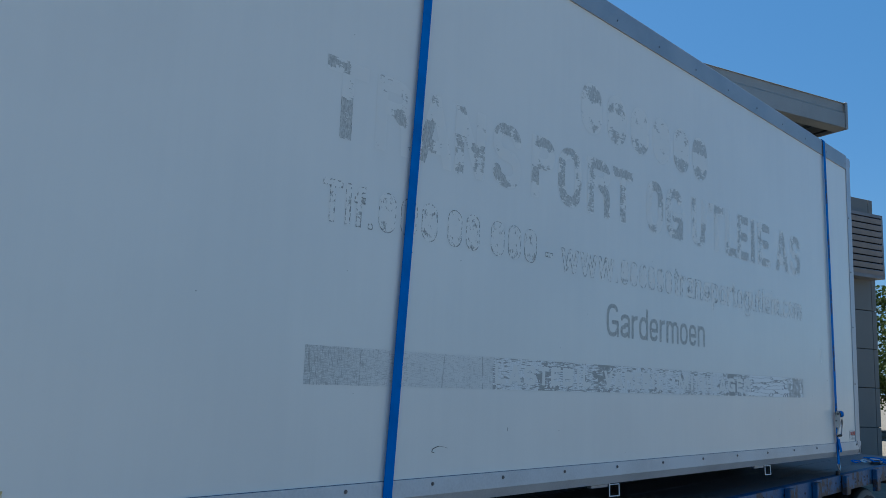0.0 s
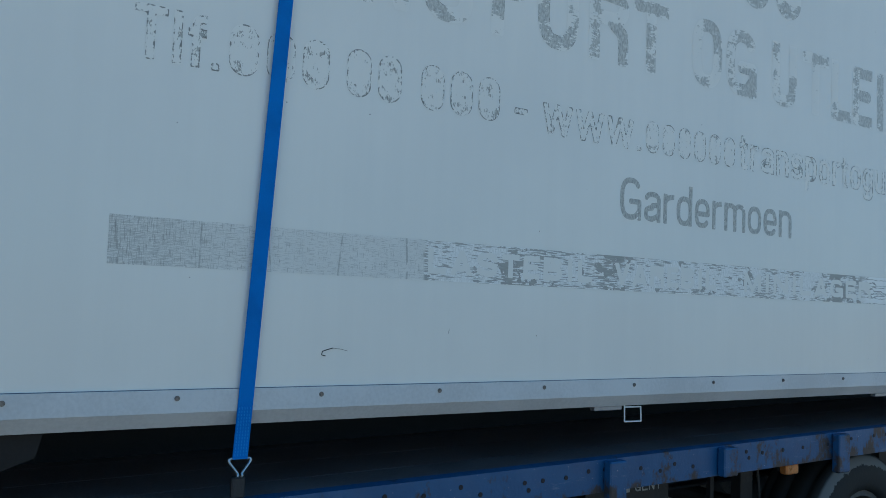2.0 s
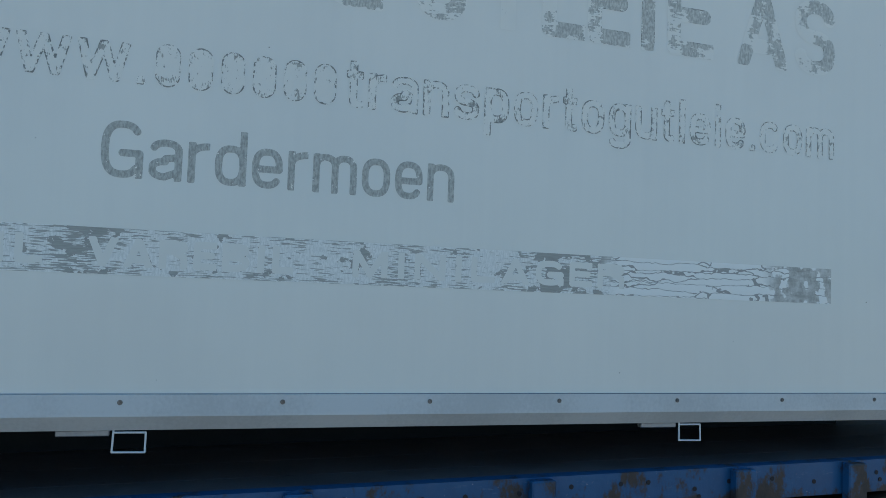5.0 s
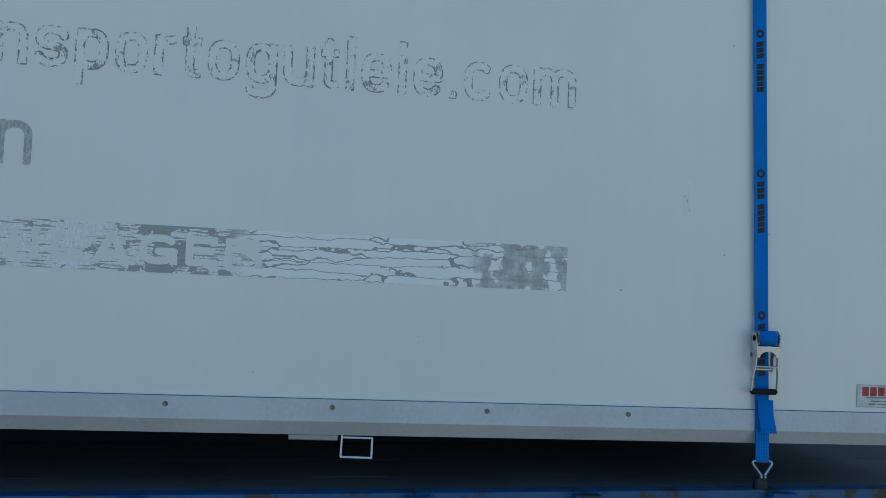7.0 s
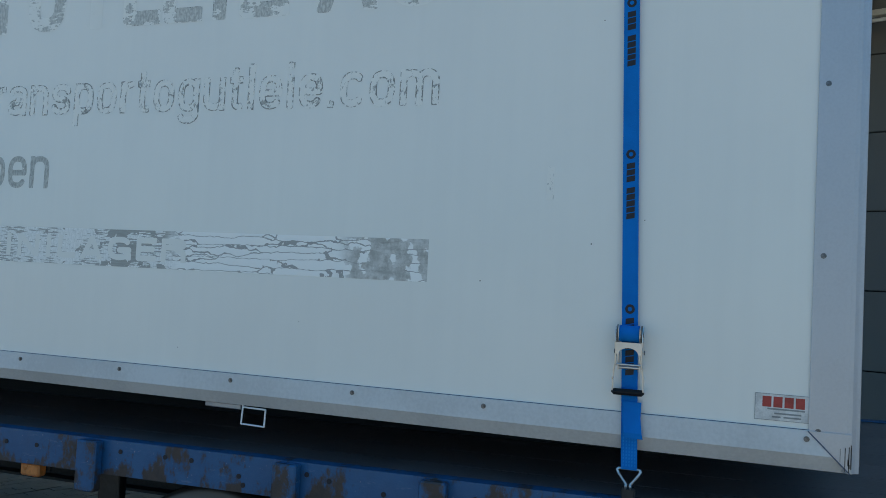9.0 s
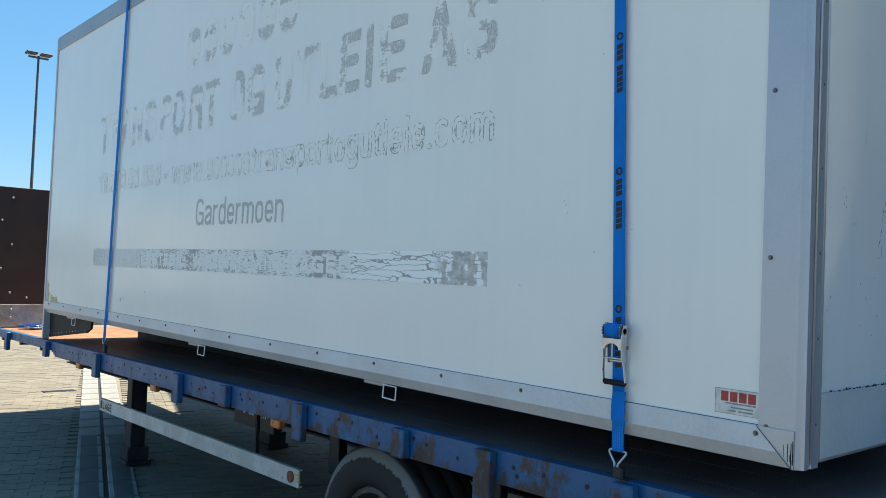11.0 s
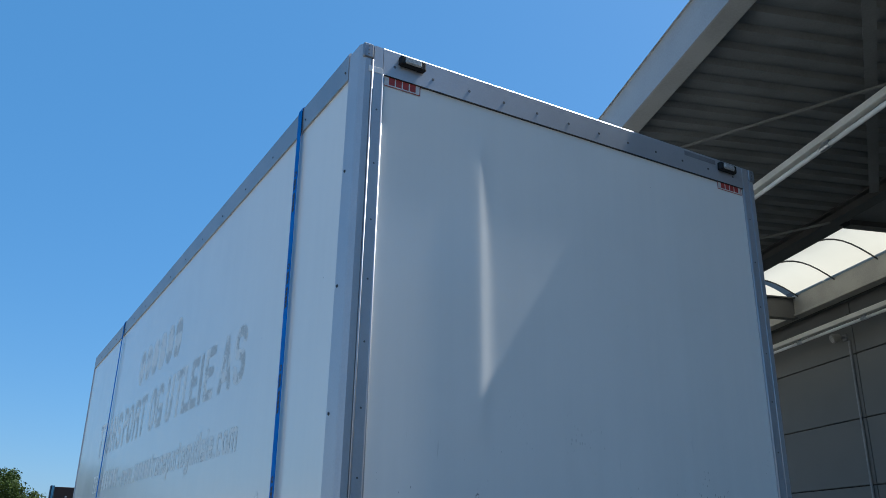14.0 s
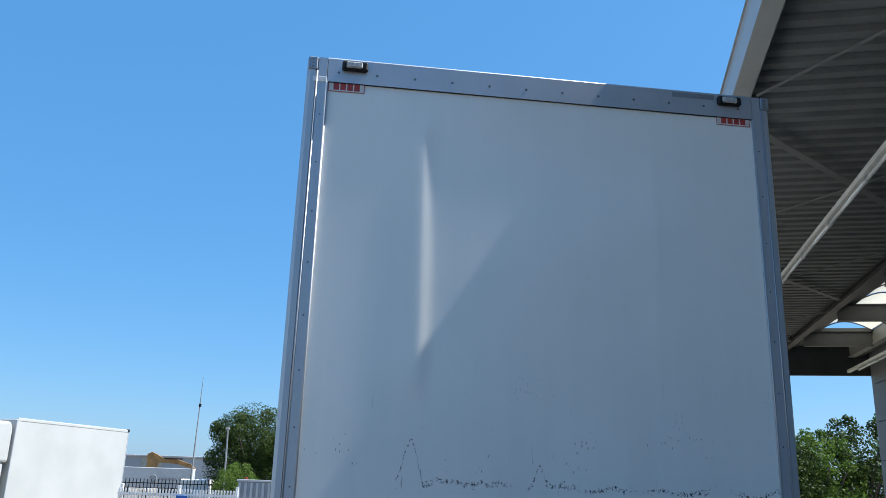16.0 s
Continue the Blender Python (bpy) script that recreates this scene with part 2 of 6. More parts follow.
def ghost_material(name, keep, scale=7.0, grey=(0.41, 0.415, 0.395), streak=(1, 1, 1)):
    """Old lettering, mostly scraped off: patches of residue on the panel's white. keep: the share left."""
    m, nt, b = nodes(name)
    v = coords(nt)
    n = math_of(nt, "ADD", math_of(nt, "MULTIPLY", noise_of(nt, v, scale, 3, 0.5), 0.56),
                math_of(nt, "MULTIPLY", noise_of(nt, v, scale * 9, 3, 0.6, streak), 0.44))
    f = ramp(nt, n, 0.5 + (0.5 - keep) * 0.42, 0.515 + (0.5 - keep) * 0.42)
    a = 0.5 + (0.5 - keep) * 0.42
    rim = math_of(nt, "SUBTRACT", f, ramp(nt, n, a + 0.012, a + 0.034), clamp=True)
    tone = mix(nt, ramp(nt, noise_of(nt, v, 60.0, 3), 0.35, 0.65), tuple(c * 0.8 for c in grey), tuple(c * 1.25 for c in grey))
    tone = mix(nt, math_of(nt, "MULTIPLY", rim, 0.6), tone, (0.20, 0.205, 0.195))
    link(nt, mix(nt, f, panel_colour(nt, v), tone), b.inputs["Base Color"])
    b.inputs["Roughness"].default_value = 0.45
    return m


def strip_material():
    """The scraped band: a hatched grey start, then bright scrapings with dark dabs, then flaking with long cracks."""
    m, nt, b = nodes("scraped_band")
    v = coords(nt)
    y = axis_of(nt, v)[1]
    bright = (0.88, 0.885, 0.865)
    cross = noise_of(nt, v, 1.0, 3, 0.7, (1, 160, 60))
    hatch = noise_of(nt, v, 1.0, 4, 0.75, (1, 25, 520))
    tick = noise_of(nt, v, 1.0, 3, 0.7, (1, 300, 22))
    fade = math_of(nt, "MULTIPLY", math_of(nt, "SUBTRACT", 1.0, ramp(nt, y, -6.35, -5.75)), 0.07)
    first = mix(nt, noise_of(nt, v, 9.0, 4), (0.67, 0.675, 0.645), (0.80, 0.80, 0.765))
    first = mix(nt, math_of(nt, "MULTIPLY", ramp(nt, math_of(nt, "ADD", hatch, fade), 0.555, 0.58), 0.55), first, (0.33, 0.335, 0.32))
    first = mix(nt, math_of(nt, "MULTIPLY", ramp(nt, math_of(nt, "ADD", tick, fade), 0.61, 0.64), 0.6), first, (0.28, 0.285, 0.27))
    cell = math_of(nt, "FRACT", math_of(nt, "ADD", math_of(nt, "MULTIPLY", y, 4.1), math_of(nt, "MULTIPLY", noise_of(nt, v, 2.0, 1), 0.8)))
    edge = math_of(nt, "LESS_THAN", math_of(nt, "ABSOLUTE", math_of(nt, "SUBTRACT", cell, 0.5)), 0.012)
    first = mix(nt, math_of(nt, "MULTIPLY", math_of(nt, "MULTIPLY", edge, ramp(nt, noise_of(nt, v, 30.0, 3), 0.4, 0.5)), 0.45), first, (0.22, 0.225, 0.21))
    z = axis_of(nt, v)[2]
    rim = ramp(nt, math_of(nt, "ABSOLUTE", math_of(nt, "SUBTRACT", z, 1.9175)), 0.045, 0.07)
    dash = noise_of(nt, v, 1.0, 2, 0.55, (1, 17, 190))
    cluster = noise_of(nt, v, 1.0, 2, 0.5, (1, 5.0, 7.0))
    fewer = math_of(nt, "MULTIPLY", ramp(nt, y, -4.35, -4.0), -0.035)
    f2 = ramp(nt, math_of(nt, "ADD", math_of(nt, "ADD", math_of(nt, "ADD", dash, math_of(nt, "MULTIPLY", cluster, 0.55)), math_of(nt, "MULTIPLY", rim, 0.04)), fewer), 0.820, 0.834)
    more = math_of(nt, "MULTIPLY", rim, 0.03)
    for mid_y, half, gain in ((-2.62, 0.26, 0.16), (-3.42, 0.07, 0.12), (-4.32, 0.14, 0.10), (-4.84, 0.08, 0.13), (-2.36, 0.06, 0.10)):
        near = math_of(nt, "SUBTRACT", 1.0, math_of(nt, "DIVIDE", math_of(nt, "ABSOLUTE", math_of(nt, "SUBTRACT", y, mid_y)), half), clamp=True)
        more = math_of(nt, "ADD", more, math_of(nt, "MULTIPLY", near, gain))
    blob = ramp(nt, math_of(nt, "ADD", noise_of(nt, v, 1.0, 4, 0.6, (1, 14, 19)), more), 0.625, 0.637)
    second = mix(nt, math_of(nt, "MAXIMUM", f2, blob), mix(nt, ramp(nt, cross, 0.35, 0.65), (0.72, 0.73, 0.71), bright), mix(nt, dash, (0.24, 0.245, 0.23), (0.50, 0.50, 0.475)))
    wob = nt.nodes.new("ShaderNodeMapping")
    wob.inputs["Scale"].default_value = (1, 2.2, 34)
    link(nt, v, wob.inputs["Vector"])
    vor = nt.nodes.new("ShaderNodeTexVoronoi")
    vor.feature = "DISTANCE_TO_EDGE"
    vor.inputs["Scale"].default_value = 1.0
    add = nt.nodes.new("ShaderNodeVectorMath")
    sc = nt.nodes.new("ShaderNodeTexNoise")
    sc.inputs["Scale"].default_value, sc.inputs["Detail"].default_value = 14.0, 4.0
    link(nt, v, sc.inputs["Vector"])
    link(nt, wob.outputs[0], add.inputs[0])
    link(nt, sc.outputs["Color"], add.inputs[1])
    link(nt, add.outputs[0], vor.inputs["Vector"])
    crack = math_of(nt, "LESS_THAN", vor.outputs["Distance"], 0.035)
    third = mix(nt, math_of(nt, "MULTIPLY", crack, 0.85), bright, (0.26, 0.26, 0.25))
    end = math_of(nt, "MULTIPLY", ramp(nt, y, -1.72, -1.62), ramp(nt, noise_of(nt, v, 14.0, 3), 0.42, 0.47))
    third = mix(nt, math_of(nt, "MULTIPLY", end, 0.9), third, mix(nt, ramp(nt, noise_of(nt, v, 26.0, 5, 0.7), 0.35, 0.65), (0.33, 0.325, 0.30), (0.60, 0.595, 0.57)))
    wobble = math_of(nt, "ADD", y, math_of(nt, "MULTIPLY", noise_of(nt, v, 20.0, 3), 0.1))
    col = mix(nt, ramp(nt, wobble, -5.21, -5.19), first, second)
    col = mix(nt, ramp(nt, wobble, -2.42, -2.33), col, third)
    link(nt, col, b.inputs["Base Color"])
    b.inputs["Roughness"].default_value = 0.5
    return m


M_PANEL = panel_material("aged_white_panel")
M_END = panel_material("grimy_white_panel", True)
M_ALU_TOP = plain("weathered_aluminium", (0.40, 0.41, 0.43), (0.33, 0.34, 0.36), 0.45, 0.6, 2.0, 120.0, 0.05)
M_ALU = plain("anodised_aluminium", (0.50, 0.515, 0.55), (0.45, 0.465, 0.50), 0.46, 0.5, 2.0, 120.0, 0.05)
M_ALU_D = plain("dull_aluminium", (0.34, 0.36, 0.39), (0.26, 0.27, 0.30), 0.45, 0.6, 3.0, 90.0, 0.1)
M_WHITE_RAIL = plain("painted_rail", (0.62, 0.63, 0.64), (0.52, 0.53, 0.54), 0.34, 0.0, 2.2, 80.0, 0.08)
M_SEAM = plain("grey_blue_sealant", (0.10, 0.13, 0.20), None, 0.6, 0, 10, 90, 0)
M_BOLT = plain("steel_bolt", (0.22, 0.22, 0.23), (0.12, 0.12, 0.12), 0.42, 0.8, 60, 300, 0.1)
M_GALV = plain("galvanised_steel", (0.55, 0.57, 0.58), (0.36, 0.38, 0.40), 0.33, 0.85, 25.0, 140.0, 0.1)
M_ZINC = plain("bright_zinc_plate", (0.62, 0.63, 0.64), (0.50, 0.51, 0.52), 0.30, 0.85, 3, 40, 0)
M_BLACK = plain("black_rubber_plastic", (0.016, 0.016, 0.017), None, 0.6, 0, 8, 90, 0.2, spec=0.25)
M_DARK = plain("dark_underframe_steel", (0.03, 0.03, 0.032), (0.016, 0.015, 0.015), 0.6, 0, 4, 60, 0.25)
M_STRAP = plain("blue_polyester_webbing", (0.004, 0.19, 0.62), (0.003, 0.155, 0.52), 0.8, 0, 8, 420, 0.5, spec=0.15)
M_STITCH = plain("blue_thread", (0.02, 0.27, 0.70), (0.012, 0.22, 0.60), 0.8, 0, 8, 420, 0, spec=0.15)
M_INK = plain("black_ink", (0.012, 0.013, 0.02), None, 0.6, 0, 10, 100, 0)
M_RED = plain("red_print", (0.42, 0.05, 0.04), None, 0.5, 0, 20, 200, 0)
M_STICKER = plain("off_white_sticker", (0.72, 0.70, 0.68), None, 0.45, 0, 20, 200, 0)
M_GREYINK = plain("grey_print", (0.28, 0.29, 0.29), None, 0.5, 0, 20, 200, 0)


def rail_material():
    """Chalky blue paint, rusting more towards the trailer's rear and along the lower edge, with brown runs and pale scuffs."""
    m, nt, b = nodes("worn_blue_steel_paint")
    v = coords(nt)
    ax = axis_of(nt, v)
    y = ax[1]
    blue = mix(nt, noise_of(nt, v, 5.0, 5, 0.65), (0.006, 0.055, 0.150), (0.017, 0.122, 0.275))
    scuff = ramp(nt, noise_of(nt, v, 1.0, 6, 0.72, (30, 6, 26)), 0.60, 0.70)
    blue = mix(nt, math_of(nt, "MULTIPLY", scuff, 0.45), blue, (0.14, 0.21, 0.29))
    chip = ramp(nt, noise_of(nt, v, 85.0, 3, 0.6), 0.70, 0.73)
    blue = mix(nt, math_of(nt, "MULTIPLY", chip, 0.7), blue, (0.34, 0.37, 0.38))
    rust = mix(nt, noise_of(nt, v, 28.0, 5, 0.65), (0.020, 0.016, 0.014), (0.082, 0.050, 0.032))
    share = math_of(nt, "ADD", math_of(nt, "MULTIPLY", ramp(nt, y, -6.0, -0.3), 0.095), 0.005)
    foot = math_of(nt, "SUBTRACT", ax[2], math_of(nt, "MULTIPLY", y, SLOPE))
    share = math_of(nt, "ADD", share, math_of(nt, "MULTIPLY", math_of(nt, "SUBTRACT", 1.0, ramp(nt, foot, 1.07, 1.13)), 0.075))
    f = math_of(nt, "ADD", noise_of(nt, v, 1.0, 7, 0.68, (9, 9, 6.0)), share)
    link(nt, mix(nt, math_of(nt, "MULTIPLY", ramp(nt, f, 0.59, 0.70), 0.94), blue, rust), b.inputs["Base Color"])
    link(nt, math_of(nt, "ADD", math_of(nt, "MULTIPLY", f, 0.5), 0.2), b.inputs["Roughness"])
    bump(nt, b, noise_of(nt, v, 70.0, 4), 0.3, 0.004)
    return m


M_BLUE = rail_material()
M_DECK = plain("dark_plywood_deck", (0.19, 0.155, 0.155), (0.125, 0.105, 0.108), 0.4, 0, 3, 70, 0.3)
M_WOOD = plain("orange_brown_deck_boards", (0.34, 0.17, 0.09), (0.22, 0.11, 0.06), 0.6, 0, 5, 60, 0.3)
M_PLY = plain("brown_film_faced_plywood", (0.028, 0.017, 0.014), (0.02, 0.013, 0.011), 0.42, 0, 4, 60, 0.1)
M_HB_BLUE = plain("light_blue_post_paint", (0.07, 0.27, 0.44), (0.05, 0.20, 0.34), 0.5, 0, 4, 60, 0.2)
M_HB_DARK = plain("dark_blue_post_paint", (0.010, 0.045, 0.085), (0.006, 0.03, 0.06), 0.5, 0, 4, 60, 0.2)
M_METAL_STRIP = plain("scuffed_metal_strip", (0.30, 0.29, 0.27), (0.20, 0.19, 0.18), 0.5, 0.3, 8, 60, 0.2)
M_GUARD = plain("weathered_aluminium_plank", (0.60, 0.60, 0.58), (0.44, 0.44, 0.42), 0.5, 0.25, 5, 60, 0.2, wear=(0.2, 0.19, 0.18), wear_at=0.64)
M_ORANGE = plain("amber_lens", (0.62, 0.20, 0.05), (0.40, 0.13, 0.03), 0.3, 0, 20, 90, 0)
M_REDLENS = plain("dull_red_reflector", (0.22, 0.05, 0.03), None, 0.35, 0, 20, 90, 0)
M_YELLOW = plain("yellow_sticker", (0.62, 0.42, 0.06), None, 0.5, 0, 30, 90, 0)
M_LENS = plain("milky_clear_lens", (0.50, 0.50, 0.49), (0.30, 0.30, 0.30), 0.2, 0.0, 90, 140, 0)
M_HALL = plain("grey_wall_panel", (0.165, 0.168, 0.162), (0.14, 0.143, 0.137), 0.6, 0, 0.7, 60, 0.12, per_piece=False)
M_JOINT = plain("dark_joint", (0.022, 0.022, 0.022), None, 0.8, 0, 5, 50, 0)
M_SOFFIT = plain("dark_grey_roof_sheet", (0.165, 0.172, 0.168), (0.125, 0.13, 0.127), 0.55, 0, 2, 50, 0.1)
M_BEAM = plain("dark_steel_beam", (0.055, 0.056, 0.056), (0.04, 0.04, 0.04), 0.5, 0, 2, 50, 0.1)
M_BEAM_L = plain("pale_grey_steel", (0.33, 0.325, 0.29), (0.26, 0.255, 0.23), 0.5, 0, 2, 50, 0.1)
M_FASCIA = plain("pale_fascia", (0.30, 0.305, 0.30), (0.24, 0.245, 0.24), 0.35, 0.1, 1.2, 60, 0.1)
M_FLANGE = plain("grey_flange", (0.27, 0.275, 0.26), (0.21, 0.215, 0.205), 0.5, 0, 2, 60, 0.1)
M_CROSS = plain("dark_grey_cross_beam", (0.105, 0.105, 0.10), (0.08, 0.08, 0.077), 0.5, 0, 2, 50, 0.1)
M_CARRIER = plain("beige_carrier_rail", (0.70, 0.685, 0.62), (0.60, 0.59, 0.53), 0.45, 0, 3, 60, 0.05)
M_TUBE = plain("white_glass_tube", (0.84, 0.84, 0.82), (0.80, 0.80, 0.78), 0.12, 0, 8, 60, 0)
M_LOUVRE = plain("lavender_grey_louvre", (0.20, 0.20, 0.215), (0.155, 0.155, 0.165), 0.5, 0, 2, 50, 0.1)
M_BRICK = plain("beige_grey_paver", (0.207, 0.180, 0.134), (0.146, 0.127, 0.096), 0.8, 0, 1.1, 90, 0.4, per_piece=True)
M_CONC = plain("pale_channel_concrete", (0.27, 0.265, 0.24), (0.20, 0.196, 0.178), 0.75, 0, 3, 60, 0.4)
M_PLATE = plain("grey_channel_plate", (0.095, 0.095, 0.09), (0.065, 0.065, 0.062), 0.7, 0.1, 4, 60, 0.3)
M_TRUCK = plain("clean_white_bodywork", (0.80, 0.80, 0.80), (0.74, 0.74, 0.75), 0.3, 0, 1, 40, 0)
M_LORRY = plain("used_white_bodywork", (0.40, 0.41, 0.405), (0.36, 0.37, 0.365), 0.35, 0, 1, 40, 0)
M_GLASS = plain("dark_vehicle_glass", (0.025, 0.035, 0.035), None, 0.06, 0, 3, 40, 0)
M_FARHALL = plain("far_grey_cladding", (0.30, 0.32, 0.35), (0.26, 0.28, 0.31), 0.6, 0, 0.1, 4, 0)
M_FARHALL2 = plain("far_pale_cladding", (0.45, 0.46, 0.48), None, 0.6, 0, 0.1, 4, 0)
M_CATYEL = plain("dull_yellow_machine_paint", (0.42, 0.22, 0.06), (0.2, 0.1, 0.03), 0.5, 0, 1, 30, 0)
M_BARK = plain("grey_brown_bark", (0.11, 0.085, 0.065), (0.06, 0.048, 0.04), 0.85, 0, 3, 30, 0.5)
M_SIGN = plain("blue_sign", (0.02, 0.11, 0.42), None, 0.4, 0, 8, 60, 0)
M_POLE = plain("grey_pole", (0.30, 0.31, 0.31), None, 0.5, 0.3, 3, 40, 0)
M_RIM = plain("dusty_wheel_steel", (0.10, 0.095, 0.09), (0.05, 0.048, 0.046), 0.6, 0.2, 12, 60, 0.2)


def leaf_material(name, light, dark):
    m, nt, b = nodes(name)
    geo = nt.nodes.new("ShaderNodeNewGeometry")
    tuft = ramp(nt, noise_of(nt, coords(nt), 0.9, 3), 0.32, 0.68)
    col = mix(nt, math_of(nt, "ADD", math_of(nt, "MULTIPLY", geo.outputs["Random Per Island"], 0.6), math_of(nt, "MULTIPLY", tuft, 0.4)), dark, light)
    link(nt, col, b.inputs["Base Color"])
    b.inputs["Roughness"].default_value = 0.6
    b.inputs["Specular IOR Level"].default_value = 0.15
    tr = nt.nodes.new("ShaderNodeBsdfTranslucent")
    link(nt, col, tr.inputs["Color"])
    ms = nt.nodes.new("ShaderNodeMixShader")
    ms.inputs[0].default_value = 0.3
    link(nt, b.outputs[0], ms.inputs[1])
    link(nt, tr.outputs[0], ms.inputs[2])
    link(nt, ms.outputs[0], nt.nodes["Material Output"].inputs["Surface"])
    return m


M_LEAF = leaf_material("dark_green_leaves", (0.070, 0.108, 0.022), (0.012, 0.022, 0.006))
M_LEAF_B = leaf_material("bright_green_leaves", (0.135, 0.21, 0.035), (0.035, 0.07, 0.012))


def skylight_material():
    m, nt, b = nodes("translucent_roof_sheet")
    b.inputs["Base Color"].default_value = (0.75, 0.74, 0.68, 1)
    b.inputs["Roughness"].default_value = 0.4
    tr = nt.nodes.new("ShaderNodeBsdfTranslucent")
    v = coords(nt)
    link(nt, mix(nt, noise_of(nt, v, 1.5, 4), (0.335, 0.318, 0.265), (0.40, 0.383, 0.325)), tr.inputs["Color"])
    ms = nt.nodes.new("ShaderNodeMixShader")
    ms.inputs[0].default_value = 0.72
    link(nt, b.outputs[0], ms.inputs[1])
    link(nt, tr.outputs[0], ms.inputs[2])
    link(nt, ms.outputs[0], nt.nodes["Material Output"].inputs["Surface"])
    return m


M_SKYLIGHT = skylight_material()


def tyre_material():
    """Black rubber with a dusty grey scuffed ring at the shoulder."""
    m, nt, b = nodes("scuffed_tyre_rubber")
    v = coords(nt)
    ax = axis_of(nt, v)
    rad = math_of(nt, "SQRT", math_of(nt, "ADD", math_of(nt, "MULTIPLY", ax[1], ax[1]), math_of(nt, "MULTIPLY", ax[2], ax[2])))
    rag = math_of(nt, "ADD", rad, math_of(nt, "MULTIPLY", math_of(nt, "SUBTRACT", noise_of(nt, v, 22, 5, 0.7), 0.5), 0.07))
    ring = math_of(nt, "MULTIPLY", ramp(nt, rag, 0.430, 0.437), math_of(nt, "SUBTRACT", 1.0, ramp(nt, rad, 0.472, 0.486)))
    side = mix(nt, noise_of(nt, v, 9, 4), (0.010, 0.010, 0.010), (0.022, 0.0215, 0.021))
    link(nt, mix(nt, ring, side, (0.17, 0.17, 0.165)), b.inputs["Base Color"])
    b.inputs["Roughness"].default_value = 0.75
    bump(nt, b, noise_of(nt, v, 60, 3), 0.3, 0.004)
    return m


M_TYRE = tyre_material()


def ground_material():
    """Paving that goes on past the laid pieces: rows of small blocks along the hall."""
    m, nt, b = nodes("block_paving")
    v = coords(nt)
    mp = nt.nodes.new("ShaderNodeMapping")
    mp.inputs["Rotation"].default_value = (0, 0, radians(18.5))
    link(nt, v, mp.inputs["Vector"])
    br = nt.nodes.new("ShaderNodeTexBrick")
    br.inputs["Color1"].default_value = (0.207, 0.180, 0.134, 1)
    br.inputs["Color2"].default_value = (0.152, 0.132, 0.099, 1)
    br.inputs["Mortar"].default_value = (0.12, 0.105, 0.085, 1)
    br.inputs["Scale"].default_value = 1.0
    br.inputs["Brick Width"].default_value, br.inputs["Row Height"].default_value = 0.21, 0.105
    br.inputs["Mortar Size"].default_value = 0.006
    link(nt, mp.outputs[0], br.inputs["Vector"])
    stain = ramp(nt, noise_of(nt, v, 0.5, 5), 0.3, 0.75)
    link(nt, mix(nt, math_of(nt, "MULTIPLY", stain, 0.3), br.outputs["Color"], (0.18, 0.16, 0.125)), b.inputs["Base Color"])
    b.inputs["Roughness"].default_value = 0.85
    bump(nt, b, noise_of(nt, v, 40, 3), 0.3, 0.004)
    return m


# ---- ground ----
bm = bmesh.new()
bmesh.ops.create_grid(bm, x_segments=4, y_segments=4, size=900, matrix=Matrix.Translation((0, 0, -0.012)))
solid("ground", bm, ground_material(), "beige-grey block paving of the yard", "ground", kind="structure")

# drainage channel of pale concrete with a dark slot, along the hall
channel = thing("drainage_channel", "pale concrete drainage channel with a dark slot in the paving", "drain", kind="structure")
channel.matrix_basis = HALL @ pose(0, 0.104, 0, 0, 0, 0.757)
CH = -1.85


def hall_part(name, bm, material, parent, label="", smooth=False):
    ob = new(name, mesh_of(name, bm, material, smooth))
    if label:
        tagged(ob, label)
    ob.parent = parent
    return ob


PLATES_FROM = -7.9
me_plate = mesh_of("plate", bbox(-0.246, 0.246, -0.078, 0.074, 0.0, 0.0155, 0.002), M_PLATE)
me_slab = mesh_of("slab", bbox(-0.224, 0.224, -0.112, 0.112, -0.03, 0.012, 0.008), M_CONC)
for k in range(52):
    for s in (-1, 1):
        ob = new("slab", me_slab)
        ob.parent = channel
        ob.matrix_basis = Matrix.Translation((-21.5 + 0.5 * k, CH + s * 0.13, 0))
        if -21.5 + 0.5 * k > PLATES_FROM:
            ob = new("plate", me_plate)
            ob.parent = channel
            ob.matrix_basis = Matrix.Translation((-21.5 + 0.5 * k, CH + s * 0.133, 0))
bm = bmesh.new()
box(bm, -21.7, 4.4, CH - 0.235, CH + 0.235, -0.03, -0.008)
hall_part("slot", bm, M_JOINT, channel)

# ---- the hall with its canopy ----
U0, U1, V_EDGE, V_WALL, Z_CEIL = -20.0, 3.82, 2.77, 8.41, 6.0
hall = thing("hall_wall", "grey panelled hall wall with dark joints", "wall", kind="structure")
hall.matrix_basis = HALL
bm = bmesh.new()
box(bm, U0, 12.6, V_WALL + 0.03, V_WALL + 14, 0, 6.8)
hall_part("wall_core", bm, M_JOINT, hall)
panel_meshes = {}
cuts = [U0] + [-15.8 + 4.034 * k for k in range(8)] + [12.62]
for a, b_ in zip(cuts, cuts[1:]):
    for row in range(8):
        key = round(b_ - a, 3)
        if key not in panel_meshes:
            panel_meshes[key] = mesh_of("panel", bbox(0.008, key - 0.008, -0.05, 0.03, 0.008, 0.965, 0.006), M_HALL)
        ob = new("panel", panel_meshes[key])
        ob.parent = hall
        ob.matrix_basis = Matrix.Translation((a, V_WALL + 0.03, row * 0.973 + 0.11 - 0.973))
